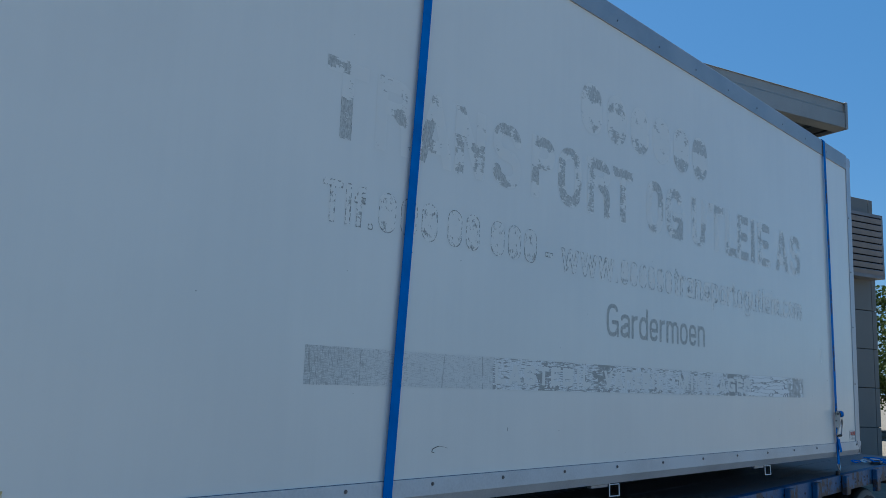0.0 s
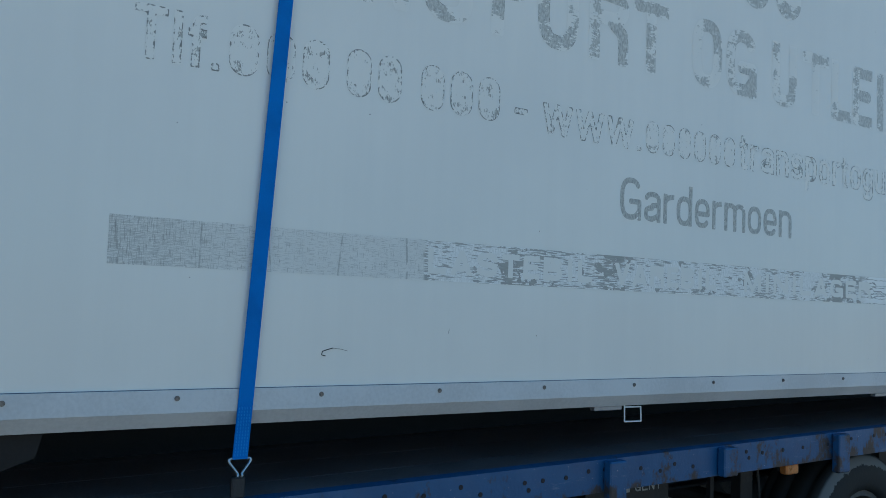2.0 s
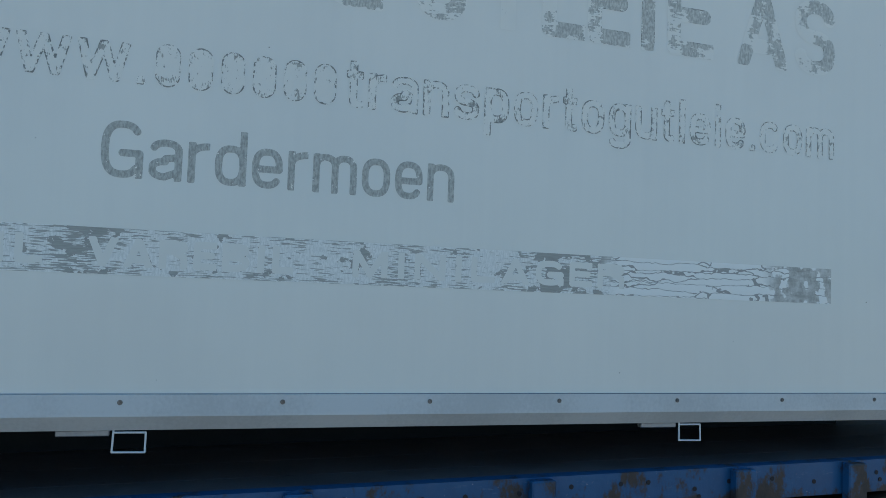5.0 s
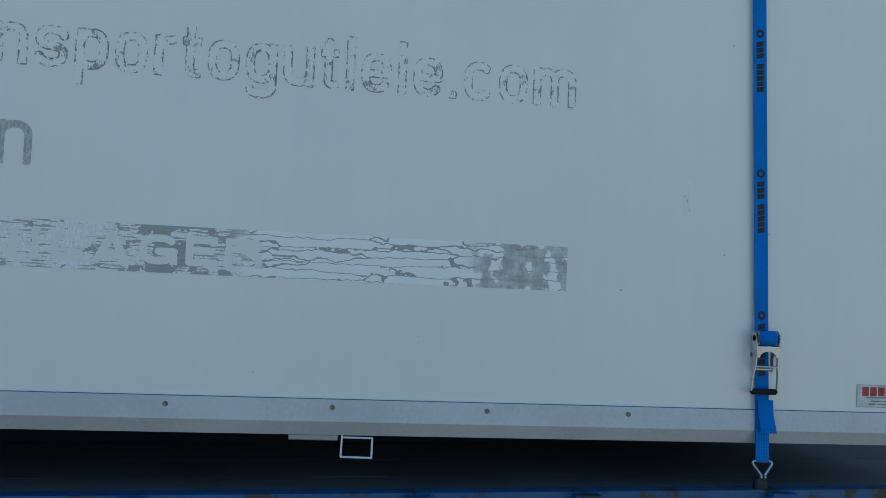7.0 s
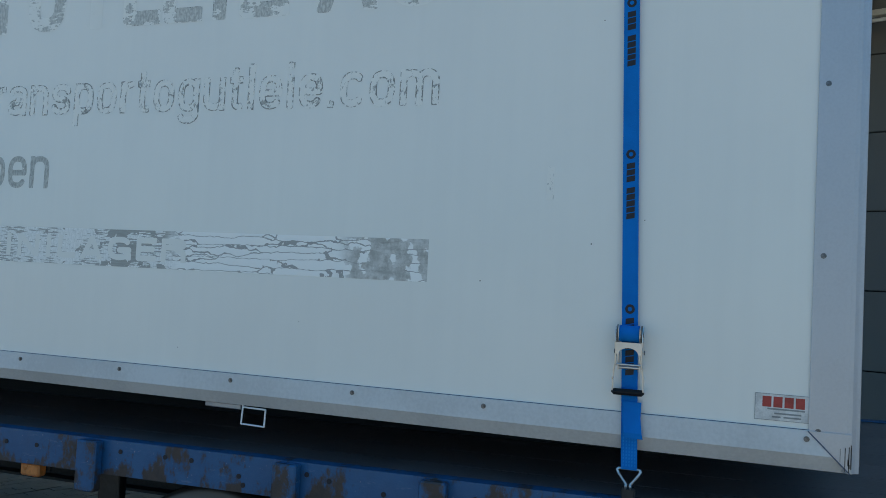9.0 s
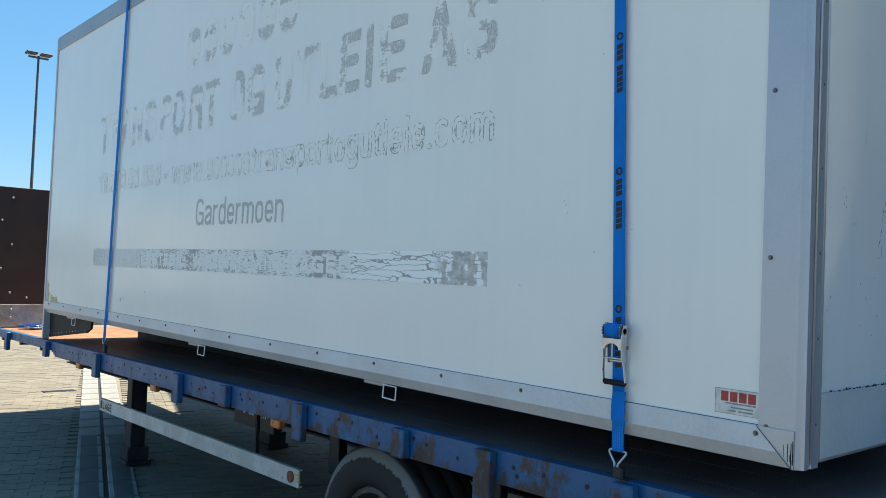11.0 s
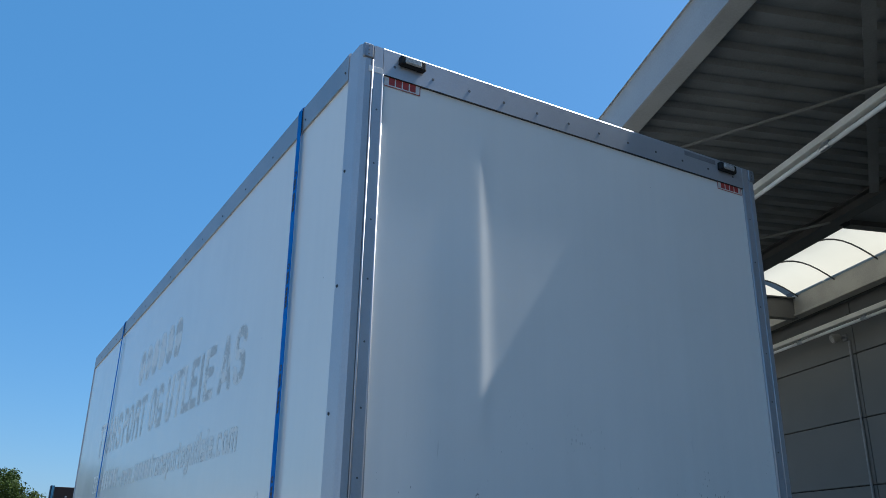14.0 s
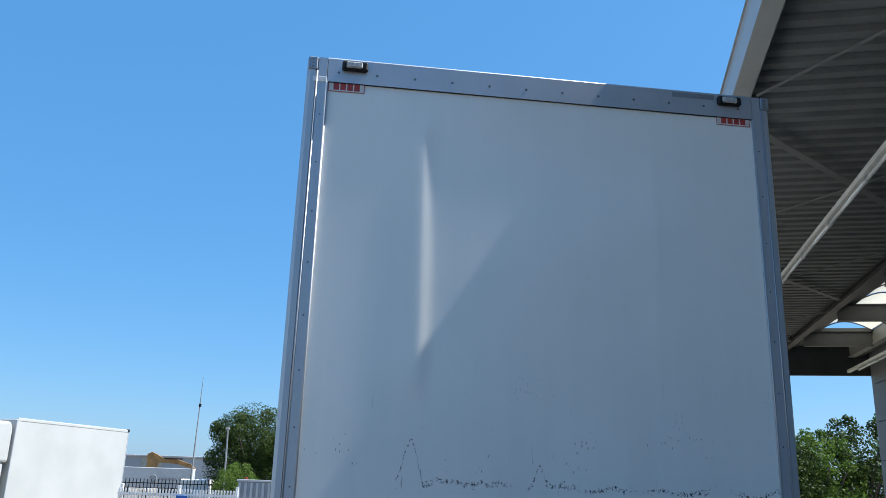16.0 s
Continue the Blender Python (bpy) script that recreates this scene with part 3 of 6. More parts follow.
# hall end face panels
me_endp = mesh_of("panel", bbox(-0.03, 0.05, 0.008, 3.4, 0.008, 0.965, 0.006), M_HALL)
for row in range(8):
    ob = new("panel", me_endp)
    ob.parent = hall
    ob.matrix_basis = Matrix.Translation((U0 - 0.03, V_WALL + 0.03, row * 0.973 + 0.11 - 0.973))

canopy = thing("canopy", "dark steel canopy with ribbed soffit, skylight and grey fascia", "canopy", kind="structure")
canopy.matrix_basis = HALL


def ribbed(v0, v1):
    bm = bmesh.new()
    pitch, deep = 0.25, 0.05
    n = int((U1 - U0) / pitch)
    rows = []
    for k in range(n + 1):
        for du, dz in ((0.0, 0.0), (0.11, 0.0), (0.14, deep), (0.22, deep)):
            u = U0 + k * pitch + du
            if u <= U1:
                rows.append((bm.verts.new((u, v0, Z_CEIL + dz)), bm.verts.new((u, v1, Z_CEIL + dz))))
    for (a, b_), (c, d) in zip(rows, rows[1:]):
        bm.faces.new((a, b_, d, c))
    return bm


BAYS = [(-8.34, -5.36), (-11.54, -8.50), (-14.70, -11.70), (-17.85, -14.86)]     # the skylight's bays along the hall
hall_part("roof_sheet", ribbed(2.9, 6.6), M_SOFFIT, canopy, "dark grey ribbed roof sheet")
hall_part("roof_sheet", ribbed(8.0, V_WALL + 0.05), M_SOFFIT, canopy, "dark grey ribbed roof sheet")
for hi_u, lo_u in ((U1, -5.36), (-17.85, U0)):
    bm = bmesh.new()
    box(bm, lo_u, hi_u, 6.62, 7.98, Z_CEIL + 0.02, Z_CEIL + 0.1)
    hall_part("roof_sheet", bm, M_SOFFIT, canopy)
for v0, v1 in ((2.8, 6.55), (8.05, V_WALL + 0.2)):
    bm = bmesh.new()
    box(bm, U0, U1, v0, v1, Z_CEIL + 0.12, Z_CEIL + 0.2)
    hall_part("roof_deck", bm, M_BEAM, canopy)
# fascia: a folded pale face along the front edge, and a grey flange under it
bm = bmesh.new()
prism(bm, [(V_EDGE - 0.012, 6.24), (V_EDGE + 0.01, 6.255), (V_EDGE + 0.022, 6.11), (V_EDGE - 0.006, 6.085), (V_EDGE, 5.86), (V_EDGE + 0.03, 5.852), (V_EDGE + 0.03, 6.2), (V_EDGE + 0.14, 6.22), (V_EDGE + 0.14, 6.25)], "x", U0 - 0.05, U1)
hall_part("fascia", bm, M_FASCIA, canopy, "pale folded steel fascia")
bm = bmesh.new()
prism(bm, [(V_EDGE + 0.008, 5.848), (V_EDGE + 0.17, 5.828), (V_EDGE + 0.182, 5.84), (V_EDGE + 0.182, 6.02), (V_EDGE + 0.15, 6.02), (V_EDGE + 0.15, 5.85), (V_EDGE + 0.02, 5.858)], "x", U0 - 0.05, U1)
hall_part("fascia_flange", bm, M_FLANGE, canopy, "grey steel flange under the fascia")
# end fascias
bm = bmesh.new()
box(bm, U1, U1 + 0.05, V_EDGE - 0.02, V_WALL + 0.1, 5.84, 6.26)
hall_part("end_fascia", bevel(bm, 0.006), M_FASCIA, canopy)
bm = bmesh.new()
box(bm, U1 - 0.12, U1 - 0.002, V_EDGE + 0.19, V_WALL, 5.84, 5.87)
hall_part("end_flange", bevel(bm, 0.004), M_BEAM, canopy)
bm = bmesh.new()
box(bm, U0 - 0.08, U0, V_EDGE + 0.2, V_WALL + 0.1, 5.22, 6.2)
hall_part("end_beam", bevel(bm, 0.006), M_BEAM, canopy)


def ibeam(bm, p, q, h, w, t=0.02):
    """An I-beam between two plan points, hung with its top at z."""
    (u0, v0, z), (u1, v1, _) = p, q
    along_u = abs(u1 - u0) > abs(v1 - v0)
    for a0, a1, z0, z1 in ((-w / 2, w / 2, z - t, z), (-w / 2, w / 2, z - h, z - h + t), (-t / 2, t / 2, z - h + t, z - t)):
        if along_u:
            box(bm, u0, u1, v0 + a0, v0 + a1, z0, z1)
        else:
            box(bm, u0 + a0, u0 + a1, v0, v1, z0, z1)


bm = bmesh.new()
ibeam(bm, (U0, 6.24, 6.0), (U1, 6.24, 6.0), 0.15, 0.17)
hall_part("purlin", bm, M_BEAM, canopy, "dark steel beam beside the skylight")
bm = bmesh.new()
box(bm, U0, U1, 7.92, 7.98, 5.74, 6.06)
hall_part("kerb", bevel(bm, 0.006), M_BEAM_L, canopy, "pale grey skylight kerb")
bm = bmesh.new()
box(bm, U0, U1, 7.88, 8.06, 5.70, 5.735)
hall_part("kerb_flange", bevel(bm, 0.004), M_BEAM_L, canopy)
bm = bmesh.new()
box(bm, U0, U1, 8.12, 8.2, 5.72, 5.98)
hall_part("purlin", bm, M_BEAM, canopy)
for a, b_ in BAYS:
    bm = bmesh.new()
    ibeam(bm, (a - 0.08, 6.33, 6.02), (a - 0.08, 7.91, 6.02), 0.36, 0.14)
    hall_part("cross_beam", bm, M_CROSS, canopy, "dark grey beam between two skylight bays")
bm = bmesh.new()
box(bm, -5.36, -5.22, 6.61, 7.91, 5.95, 6.06)
hall_part("cross_beam", bm, M_BEAM, canopy)
# diagonal bracing under the sheet: a thin rod one way, a broad flat strip the other
for k in range(5):
    ua, ub = -0.2 - 4.8 * k, -4.2 - 4.8 * k
    bm = bmesh.new()
    rod(bm, (ua, 6.15, 5.84), (ub, 3.0, 5.83), 0.016, 6)
    hall_part("brace", bm, M_SOFFIT, canopy)
    bm = bmesh.new()
    run = Vector((ua - ub, 3.0 - 6.15, 0))
    m = Matrix.Translation(((ua + ub) / 2, 4.575, 5.90)) @ Matrix.Rotation(math.atan2(run.y, run.x), 4, "Z") @ Matrix.Diagonal((run.length, 0.10, 0.012, 1))
    bmesh.ops.create_cube(bm, size=1, matrix=m)
    hall_part("brace_strip", bm, M_SOFFIT, canopy)
# barrel skylights: sheet and bent ribs in each bay
arc = [(6.62 + 1.31 * i / 10, 6.04 + 0.24 * math.sin(math.pi * i / 10)) for i in range(11)]
for a, b_ in BAYS:
    bm = bmesh.new()
    lo = [bm.verts.new((a, v, z)) for v, z in arc]
    hi = [bm.verts.new((b_, v, z)) for v, z in arc]
    for i in range(10):
        bm.faces.new((lo[i], lo[i + 1], hi[i + 1], hi[i]))
    hall_part("skylight", bm, M_SKYLIGHT, canopy, "milky translucent barrel skylight", True)
    bm = bmesh.new()
    box(bm, a, b_, 6.46, 6.66, 5.985, 6.07)
    hall_part("skylight_edge", bm, M_BEAM, canopy)
    for u in (a + 0.05, a + 0.98, a + 1.94):
        bm = bmesh.new()
        for (v0, z0), (v1, z1) in zip(arc, arc[1:]):
            rod(bm, (u, v0, z0 - 0.03), (u, v1, z1 - 0.03), 0.013, 6)
        hall_part("skylight_rib", bm, M_BEAM, canopy)


def tube_row(v, z, first, pitch, label):
    row = thing("tube_light", label, "light", group="rows of tube lights under the canopy")
    row.matrix_basis = HALL @ Matrix.Translation((0, v, z))
    bm = bmesh.new()
    box(bm, U0 + 0.5, U1 - 0.6, -0.045, 0.045, 0.022, 0.09)
    hall_part("rail", bevel(bm, 0.005), M_CARRIER, row, "beige carrier rail")
    bm = bmesh.new()
    rod(bm, (-pitch / 2 + 0.06, 0, 0), (pitch / 2 - 0.06, 0, 0), 0.024, 10)
    tube = mesh_of("tube", bm, M_TUBE, True)
    bm = bmesh.new()
    rod(bm, (-0.03, 0, 0), (0.03, 0, 0), 0.03, 10)
    box(bm, -0.02, 0.02, -0.012, 0.012, 0, 0.05)
    cap = mesh_of("cap", bm, M_GALV)
    bm = bmesh.new()
    rod(bm, (0, 0, 0.07), (0, 0, 0.12), 0.012, 6)
    hang = mesh_of("hanger", bm, M_BEAM)
    for k in range(18):
        u = first - pitch * k
        if u < U0 + 1.2:
            break
        for me, du in ((tube, 0), (cap, pitch / 2 - 0.03), (cap, 0.03 - pitch / 2), (hang, 0.4)):
            ob = new(me.name.split(".")[0], me)
            ob.parent = row
            ob.matrix_basis = Matrix.Translation((u + du, 0, -0.026 if me is not hang else 0))


tube_row(4.40, 5.515, 2.825, 1.57, "row of bare tube lights hung under the canopy")
tube_row(7.72, 5.21, 3.15, 1.5, "row of bare tube lights along the hall wall")

# round spotlight and its conduit on the wall, and two small brackets
spot = thing("wall_spotlight", "round off-white spotlight on the hall wall", "light")
spot.matrix_basis = HALL @ Matrix.Translation((-7.93, V_WALL - 0.02, 5.25)) @ Matrix.Scale(0.72, 4)
bm = bmesh.new()
rod(bm, (-0.02, -0.30, -0.02), (0.0, -0.14, 0.03), 0.10, 20, 0.075)
hall_part("head", bm, M_BEAM_L, spot, "off-white round lamp head")
bm = bmesh.new()
rod(bm, (-0.024, -0.318, -0.026), (-0.02, -0.30, -0.02), 0.082, 20)
hall_part("lens", bm, M_LENS, spot)
bm = bmesh.new()
rod(bm, (0, -0.15, 0.03), (0.03, 0.0, 0.02), 0.03, 8)
box(bm, -0.04, 0.1, -0.03, 0.0, -0.05, 0.08)
hall_part("bracket", bm, M_POLE, spot)
cond = thing("conduit", "thin grey conduit running down the hall wall", "pipe")
cond.matrix_basis = HALL
bm = bmesh.new()
rod(bm, (-7.82, V_WALL - 0.04, 0.1), (-7.82, V_WALL - 0.04, 5.2), 0.02, 8)
hall_part("pipe", bm, M_POLE, cond)
for u in (-10.66, -14.96):
    br = thing("wall_bracket", "small dark bracket lamp on the hall wall", "light")
    br.matrix_basis = HALL @ Matrix.Translation((u, V_WALL - 0.02, 5.0))
    bm = bmesh.new()
    rod(bm, (0, 0, 0), (0, -0.3, -0.02), 0.016, 6)
    hall_part("arm", bm, M_POLE, br)
    bm = bmesh.new()
    rod(bm, (0, -0.3, -0.02), (0.02, -0.45, -0.05), 0.05, 10, 0.03)
    hall_part("head", bm, M_BEAM_L, br)

# louvred box at the hall's far corner
louvre = thing("louvre", "lavender-grey horizontal louvre on the hall's corner", "louvre", kind="structure")
louvre.matrix_basis = HALL
bm = bmesh.new()
box(bm, 7.9, 12.36, V_WALL - 0.34, V_WALL + 4, 4.86, 6.36)
hall_part("backing", bm, M_JOINT, louvre)
me_slat = mesh_of("slat", bbox(0, 4.44, -0.05, 0.03, 0, 0.13, 0.008), M_LOUVRE)
for k in range(9):
    ob = new("slat", me_slat)
    ob.parent = louvre
    ob.matrix_basis = Matrix.Translation((7.92, V_WALL - 0.36, 4.87 + 0.165 * k)) @ pose(0, 0, 0, 18, 0, 0)
bm = bmesh.new()
for u0, u1, z0, z1 in ((7.88, 12.42, 6.34, 6.42), (7.88, 12.42, 4.78, 4.86), (12.36, 12.42, 4.86, 6.34)):
    box(bm, u0, u1, V_WALL - 0.42, V_WALL + 0.1, z0, z1)
hall_part("frame", bm, M_LOUVRE, louvre)

# ---- the box body ----
L0, W, ZB, ZT = -7.78, -2.5, 1.345, 4.13
cargo = thing("cargo_box", "white aluminium-framed lorry box body with scraped-off lettering", "box body", (-1.25, -3.9, ZB))


def wall_x(x, out, name):
    bm = bmesh.new()
    box(bm, min(x, x - out * 0.03), max(x, x - out * 0.03), L0 + 0.02, -0.02, ZB + 0.1, ZT - 0.1)
    return part(name, bm, M_PANEL, cargo)


side_near = wall_x(0.0, 1, "side_panel")
wall_x(W, -1, "side_panel")
# end panel: a fine grid with a soft vertical buckle and faint waves
bm = bmesh.new()
NX, NZ = 300, 60
grid = []
for i in range(NX + 1):
    col = []
    x = -0.09 + (W + 0.18) * i / NX
    for j in range(NZ + 1):
        z = ZB + 0.15 + (ZT - 0.12 - ZB - 0.15) * j / NZ
        t_ = max(0.0, 1 - abs((z - 3.12) / 0.72) ** 10)
        off = x + 0.612 + 0.006 * math.sin(z * 3)
        d = 0.0068 * math.exp(-((off / (0.048 if off < 0 else 0.13)) ** 2)) * t_
        d += 0.0020 * math.exp(-(((x + 1.83) / 0.05) ** 2)) * max(0.0, 1 - abs((z - 2.9) / 1.3) ** 4)
        d += 0.0007 * math.sin(x * 5.1 + 0.4 * z) * math.sin(z * 1.9)
        col.append(bm.verts.new((x, d, z)))
    grid.append(col)
for i in range(NX):
    for j in range(NZ):
        bm.faces.new((grid[i][j], grid[i][j + 1], grid[i + 1][j + 1], grid[i + 1][j]))
bmesh.ops.recalc_face_normals(bm, faces=bm.faces[:])
if bm.faces[0].normal.y < 0:
    bmesh.ops.reverse_faces(bm, faces=bm.faces[:])
part("end_panel", bm, M_END, cargo, "white end panel with a ragged dirt line and spatter", True)
bm = bmesh.new()
box(bm, W + 0.03, -0.03, -0.06, -0.004, ZB + 0.05, ZT - 0.05)
part("core", bm, M_WHITE_RAIL, cargo)
bm = bmesh.new()
box(bm, W + 0.03, -0.03, L0, L0 + 0.05, ZB + 0.05, ZT - 0.02)
part("front_panel", bm, M_WHITE_RAIL, cargo)
part("roof_panel", bbox(W + 0.02, -0.02, L0 + 0.02, -0.02, ZT - 0.06, ZT - 0.012, 0.004), M_WHITE_RAIL, cargo)
bm = bmesh.new()
box(bm, W + 0.05, -0.05, L0 + 0.03, -0.03, ZB + 0.01, ZB + 0.07)
part("floor_panel", bm, M_ALU_D, cargo)

# long rails of both sides: top and bottom profiles
for x, s in ((0.0, 1), (W, -1)):
    bm = bmesh.new()
    prism(bm, [(x + s * 0.009, ZT - 0.125), (x + s * 0.012, ZT + 0.006), (x + s * 0.004, ZT + 0.016), (x - s * 0.06, ZT + 0.016), (x - s * 0.06, ZT - 0.04), (x - s * 0.02, ZT - 0.125)], "y", L0 + 0.04, -0.128)
    part("top_rail", bm, M_ALU_TOP, cargo, "grey aluminium top rail")
    bm = bmesh.new()
    prism(bm, [(x + s * 0.010, ZB + 0.118), (x + s * 0.012, ZB + 0.048), (x - s * 0.022, ZB), (x - s * 0.06, ZB), (x - s * 0.06, ZB + 0.05), (x - s * 0.02, ZB + 0.118)], "y", L0 + 0.04, -0.012)
    part("bottom_rail", bm, M_WHITE_RAIL, cargo, "pale bottom rail with a folded lower edge")
    # corner profiles at the open end: flat band on the side, rounded edge, ridged band on the end
    bm = bmesh.new()
    ridge = [(x + s * 0.007, -0.022), (x + s * 0.004, -0.010), (x - s * 0.006, 0.002), (x - s * 0.012, 0.012), (x - s * 0.040, 0.012), (x - s * 0.043, 0.004),
             (x - s * 0.050, 0.004), (x - s * 0.053, 0.014), (x - s * 0.096, 0.014), (x - s * 0.099, -0.002), (x - s * 0.099, -0.03)]
    prism(bm, [(x + s * 0.007, -0.126)] + ridge + [(x - s * 0.03, -0.126)], "z", ZB + 0.06, ZT - 0.004)
    prism(bm, ridge + [(x - s * 0.03, -0.04)], "z", ZB + 0.004, ZB + 0.06)
    part("corner_post", bm, M_ALU, cargo, "ridged aluminium corner post")
    bm = bmesh.new()
    prism(bm, [(x + s * 0.008, L0 + 0.05), (x + s * 0.008, L0 + 0.012), (x - s * 0.004, L0), (x - s * 0.05, L0), (x - s * 0.05, L0 + 0.05)], "z", 1.075, ZT - 0.004)
    part("corner_post", bm, M_ALU, cargo)
    # mitre seam at the foot and a narrow dark sealant line above the bottom rail
    bm = bmesh.new()
    box(bm, x + s * 0.0005, x + s * 0.0022, L0 + 0.05, -0.126, ZB + 0.1172, ZB + 0.1197)
    part("seam", bm, M_SEAM, cargo)
    # mitre line where the bottom rail meets the post
    bm = bmesh.new()
    a0, a1, d = (-0.128, ZB + 0.117), (-0.014, ZB + 0.004), 0.0014
    vs = [bm.verts.new((x + s * 0.0132, y + e * d, z + e * d)) for (y, z), e in ((a0, -1), (a1, -1), (a1, 1), (a0, 1))]
    bm.faces.new(vs if s > 0 else vs[::-1])
    part("mitre_seam", bm, M_SEAM, cargo)
    bm = bmesh.new()
    prism(bm, [(-0.1255, ZB + 0.1175), (-0.010, ZB + 0.1175), (-0.010, ZB + 0.004)], "x", x + s * 0.006, x + s * 0.0126)
    part("foot_plate", bm, M_ALU, cargo)
    # rounded bead along the inner edge of the post
    bm = bmesh.new()
    rod(bm, (x - s * 0.100, 0.012, ZB + 0.02), (x - s * 0.100, 0.012, ZT - 0.14), 0.0055, 10)
    part("bead", bm, M_ALU, cargo, "", True)
    bm = bmesh.new()
    rod(bm, (x - s * 0.0475, 0.0140, ZB + 0.02), (x - s * 0.0475, 0.0140, ZT - 0.08), 0.0042, 10)
    part("bead", bm, M_ALU, cargo, "", True)
# rails of the end: top and bottom
bm = bmesh.new()
prism(bm, [(0.011, ZT - 0.135), (0.011, ZT - 0.005), (0.007, ZT + 0.002), (-0.05, ZT + 0.004), (-0.05, ZT - 0.135)], "x", W + 0.1, -0.1)
part("top_rail", bm, M_ALU, cargo)
bm = bmesh.new()
prism(bm, [(0.016, ZB + 0.225), (0.020, ZB + 0.03), (0.0, ZB + 0.012), (-0.05, ZB + 0.012), (-0.05, ZB + 0.225)], "x", W + 0.1, -0.1)
part("bottom_rail", bm, M_WHITE_RAIL, cargo)
bm = bmesh.new()
box(bm, W + 0.1, -0.1, 0.0, 0.0112, ZT - 0.1375, ZT - 0.135)
part("seam", bm, M_DARK, cargo)
bm = bmesh.new()
prism(bm, [(L0 - 0.01, ZT - 0.12), (L0 - 0.01, ZT - 0.01), (L0 + 0.05, ZT), (L0 + 0.05, ZT - 0.12)], "x", W + 0.05, -0.05)
part("top_rail", bm, M_ALU, cargo)

# bolts
bm = bmesh.new()
rod(bm, (0, 0, 0), (0.006, 0, 0), 0.0055, 6)
rod(bm, (0, 0, 0), (0.002, 0, 0), 0.0085, 12)
me_bolt = mesh_of("bolt", bm, M_BOLT)
spots = [(0.011, y, 1.438) for y in (-0.131, -0.63, -1.124, -1.61, -2.115, -2.63, -3.14, -3.66, -4.172, -4.672, -5.168, -5.641, -6.122, -6.60, -7.10, -7.58)]
spots += [(0.008, -0.16 - 0.505 * k, 4.055) for k in range(15)]
spots += [(0.006, -0.1, 1.462 + 0.518 * k) for k in range(5)]
repeat("bolt", me_bolt, cargo, spots)
bm = bmesh.new()
rod(bm, (0, 0, 0), (0, 0.0016, 0), 0.0048, 6)
rod(bm, (0, 0, 0), (0, 0.0008, 0), 0.0072, 12)
me_bolt_e = mesh_of("bolt", bm, M_BOLT)
spots = [(x, 0.013, 1.48 + 0.2585 * k) for x in (-0.076, W + 0.076) for k in range(10)]
spots += [(-0.157 - 0.197 * k, 0.0106, 4.049) for k in range(12)]
spots += [(-0.3 - 0.33 * k, 0.016, ZB + 0.12 + 0.02 * (k % 2)) for k in range(7)]
repeat("bolt", me_bolt_e, cargo, spots)
# riveted corner caps
for x in (-0.002, W + 0.002):
    s = 1 if x > -1 else -1
    bm = bbox(x - s * 0.045, x + s * 0.002, 0.0, 0.019, ZT - 0.075, ZT - 0.004, 0.004)
    part("corner_cap", bm, M_ALU_D, cargo, "riveted steel corner cap")
    repeat("bolt", me_bolt_e, cargo, [(x - s * 0.022, 0.018, ZT - 0.02 - 0.02 * k) for k in range(3)])
# tape patch under the near cap and the black smear by the far lamp
part("tape", bbox(-0.098, -0.028, 0.013, 0.0165, ZT - 0.142, ZT - 0.112, 0.002), M_TRUCK, cargo, "scrap of white tape")
part("smear", bbox(-2.19, -1.95, 0.0108, 0.0122, ZT - 0.04, ZT - 0.012, 0.0005), M_ALU_D, cargo)
# end marker lamps
for x0 in (-0.172, -2.2):
    lamp = part("marker_lamp", bbox(x0 - 0.132, x0, 0.010, 0.042, 4.058, 4.108, 0.008), M_BLACK, cargo, "black marker lamp housing")
    bm = bbox(x0 - 0.105, x0 - 0.022, 0.036, 0.050, 4.066, 4.100, 0.006)
    part("lens", bm, M_LENS, lamp, "clear ribbed lens")


def maker_plate(x0, x1, z0, z1, on_end, fine):
    """A pale sticker with a red rim and plain red blocks for the maker's mark."""
    def slab(a0, a1, c0, c1, t0, t1):
        bm = bmesh.new()
        if on_end:
            box(bm, a0, a1, t0, t1, c0, c1)
        else:
            box(bm, t0, t1, a0, a1, c0, c1)
        return bm
    base = 0.0025 if on_end else 0.0005
    st = part("sticker", slab(x0, x1, z0, z1, base, base + 0.0015), M_STICKER, cargo, "pale maker's sticker with a red rim and plain red mark")
    w, h = x1 - x0, z1 - z0
    t0, t1 = base + 0.0015, base + 0.0021
    bm = bmesh.new()
    e = 0.0035 if on_end else 0.0012
    for a0, a1, c0, c1 in ((x0, x1, z0, z0 + e), (x0, x1, z1 - e, z1), (x0, x0 + e, z0 + e, z1 - e), (x1 - e, x1, z0 + e, z1 - e)):
        if on_end:
            box(bm, a0, a1, t0, t1, c0, c1)
        else:
            box(bm, t0, t1, a0, a1, c0, c1)
    part("rim", bm, M_RED if on_end else M_GREYINK, st)
    top = z1 - h * (0.17 if on_end else 0.1)
    bot = z0 + h * (0.17 if on_end else 0.5)
    bm = bmesh.new()
    for k in range(4):
        a0 = x0 + w * (0.13 + 0.19 * k)
        if on_end:
            box(bm, a0, a0 + w * 0.155, t0, t1, bot, top)
        else:
            box(bm, t0, t1, a0, a0 + w * 0.155, bot, top)
    part("mark", bm, M_RED, st)
    if fine:
        bm = bmesh.new()
        for k, (f0, f1) in enumerate(((0.22, 0.86), (0.34, 0.8), (0.3, 0.45), (0.5, 0.8))):
            c = z0 + h * (0.40, 0.24, 0.11, 0.11)[k]
            box(bm, t0, t1, x0 + w * f0, x0 + w * f1, c, c + h * 0.06)
        part("fine_print", bm, M_GREYINK, st)


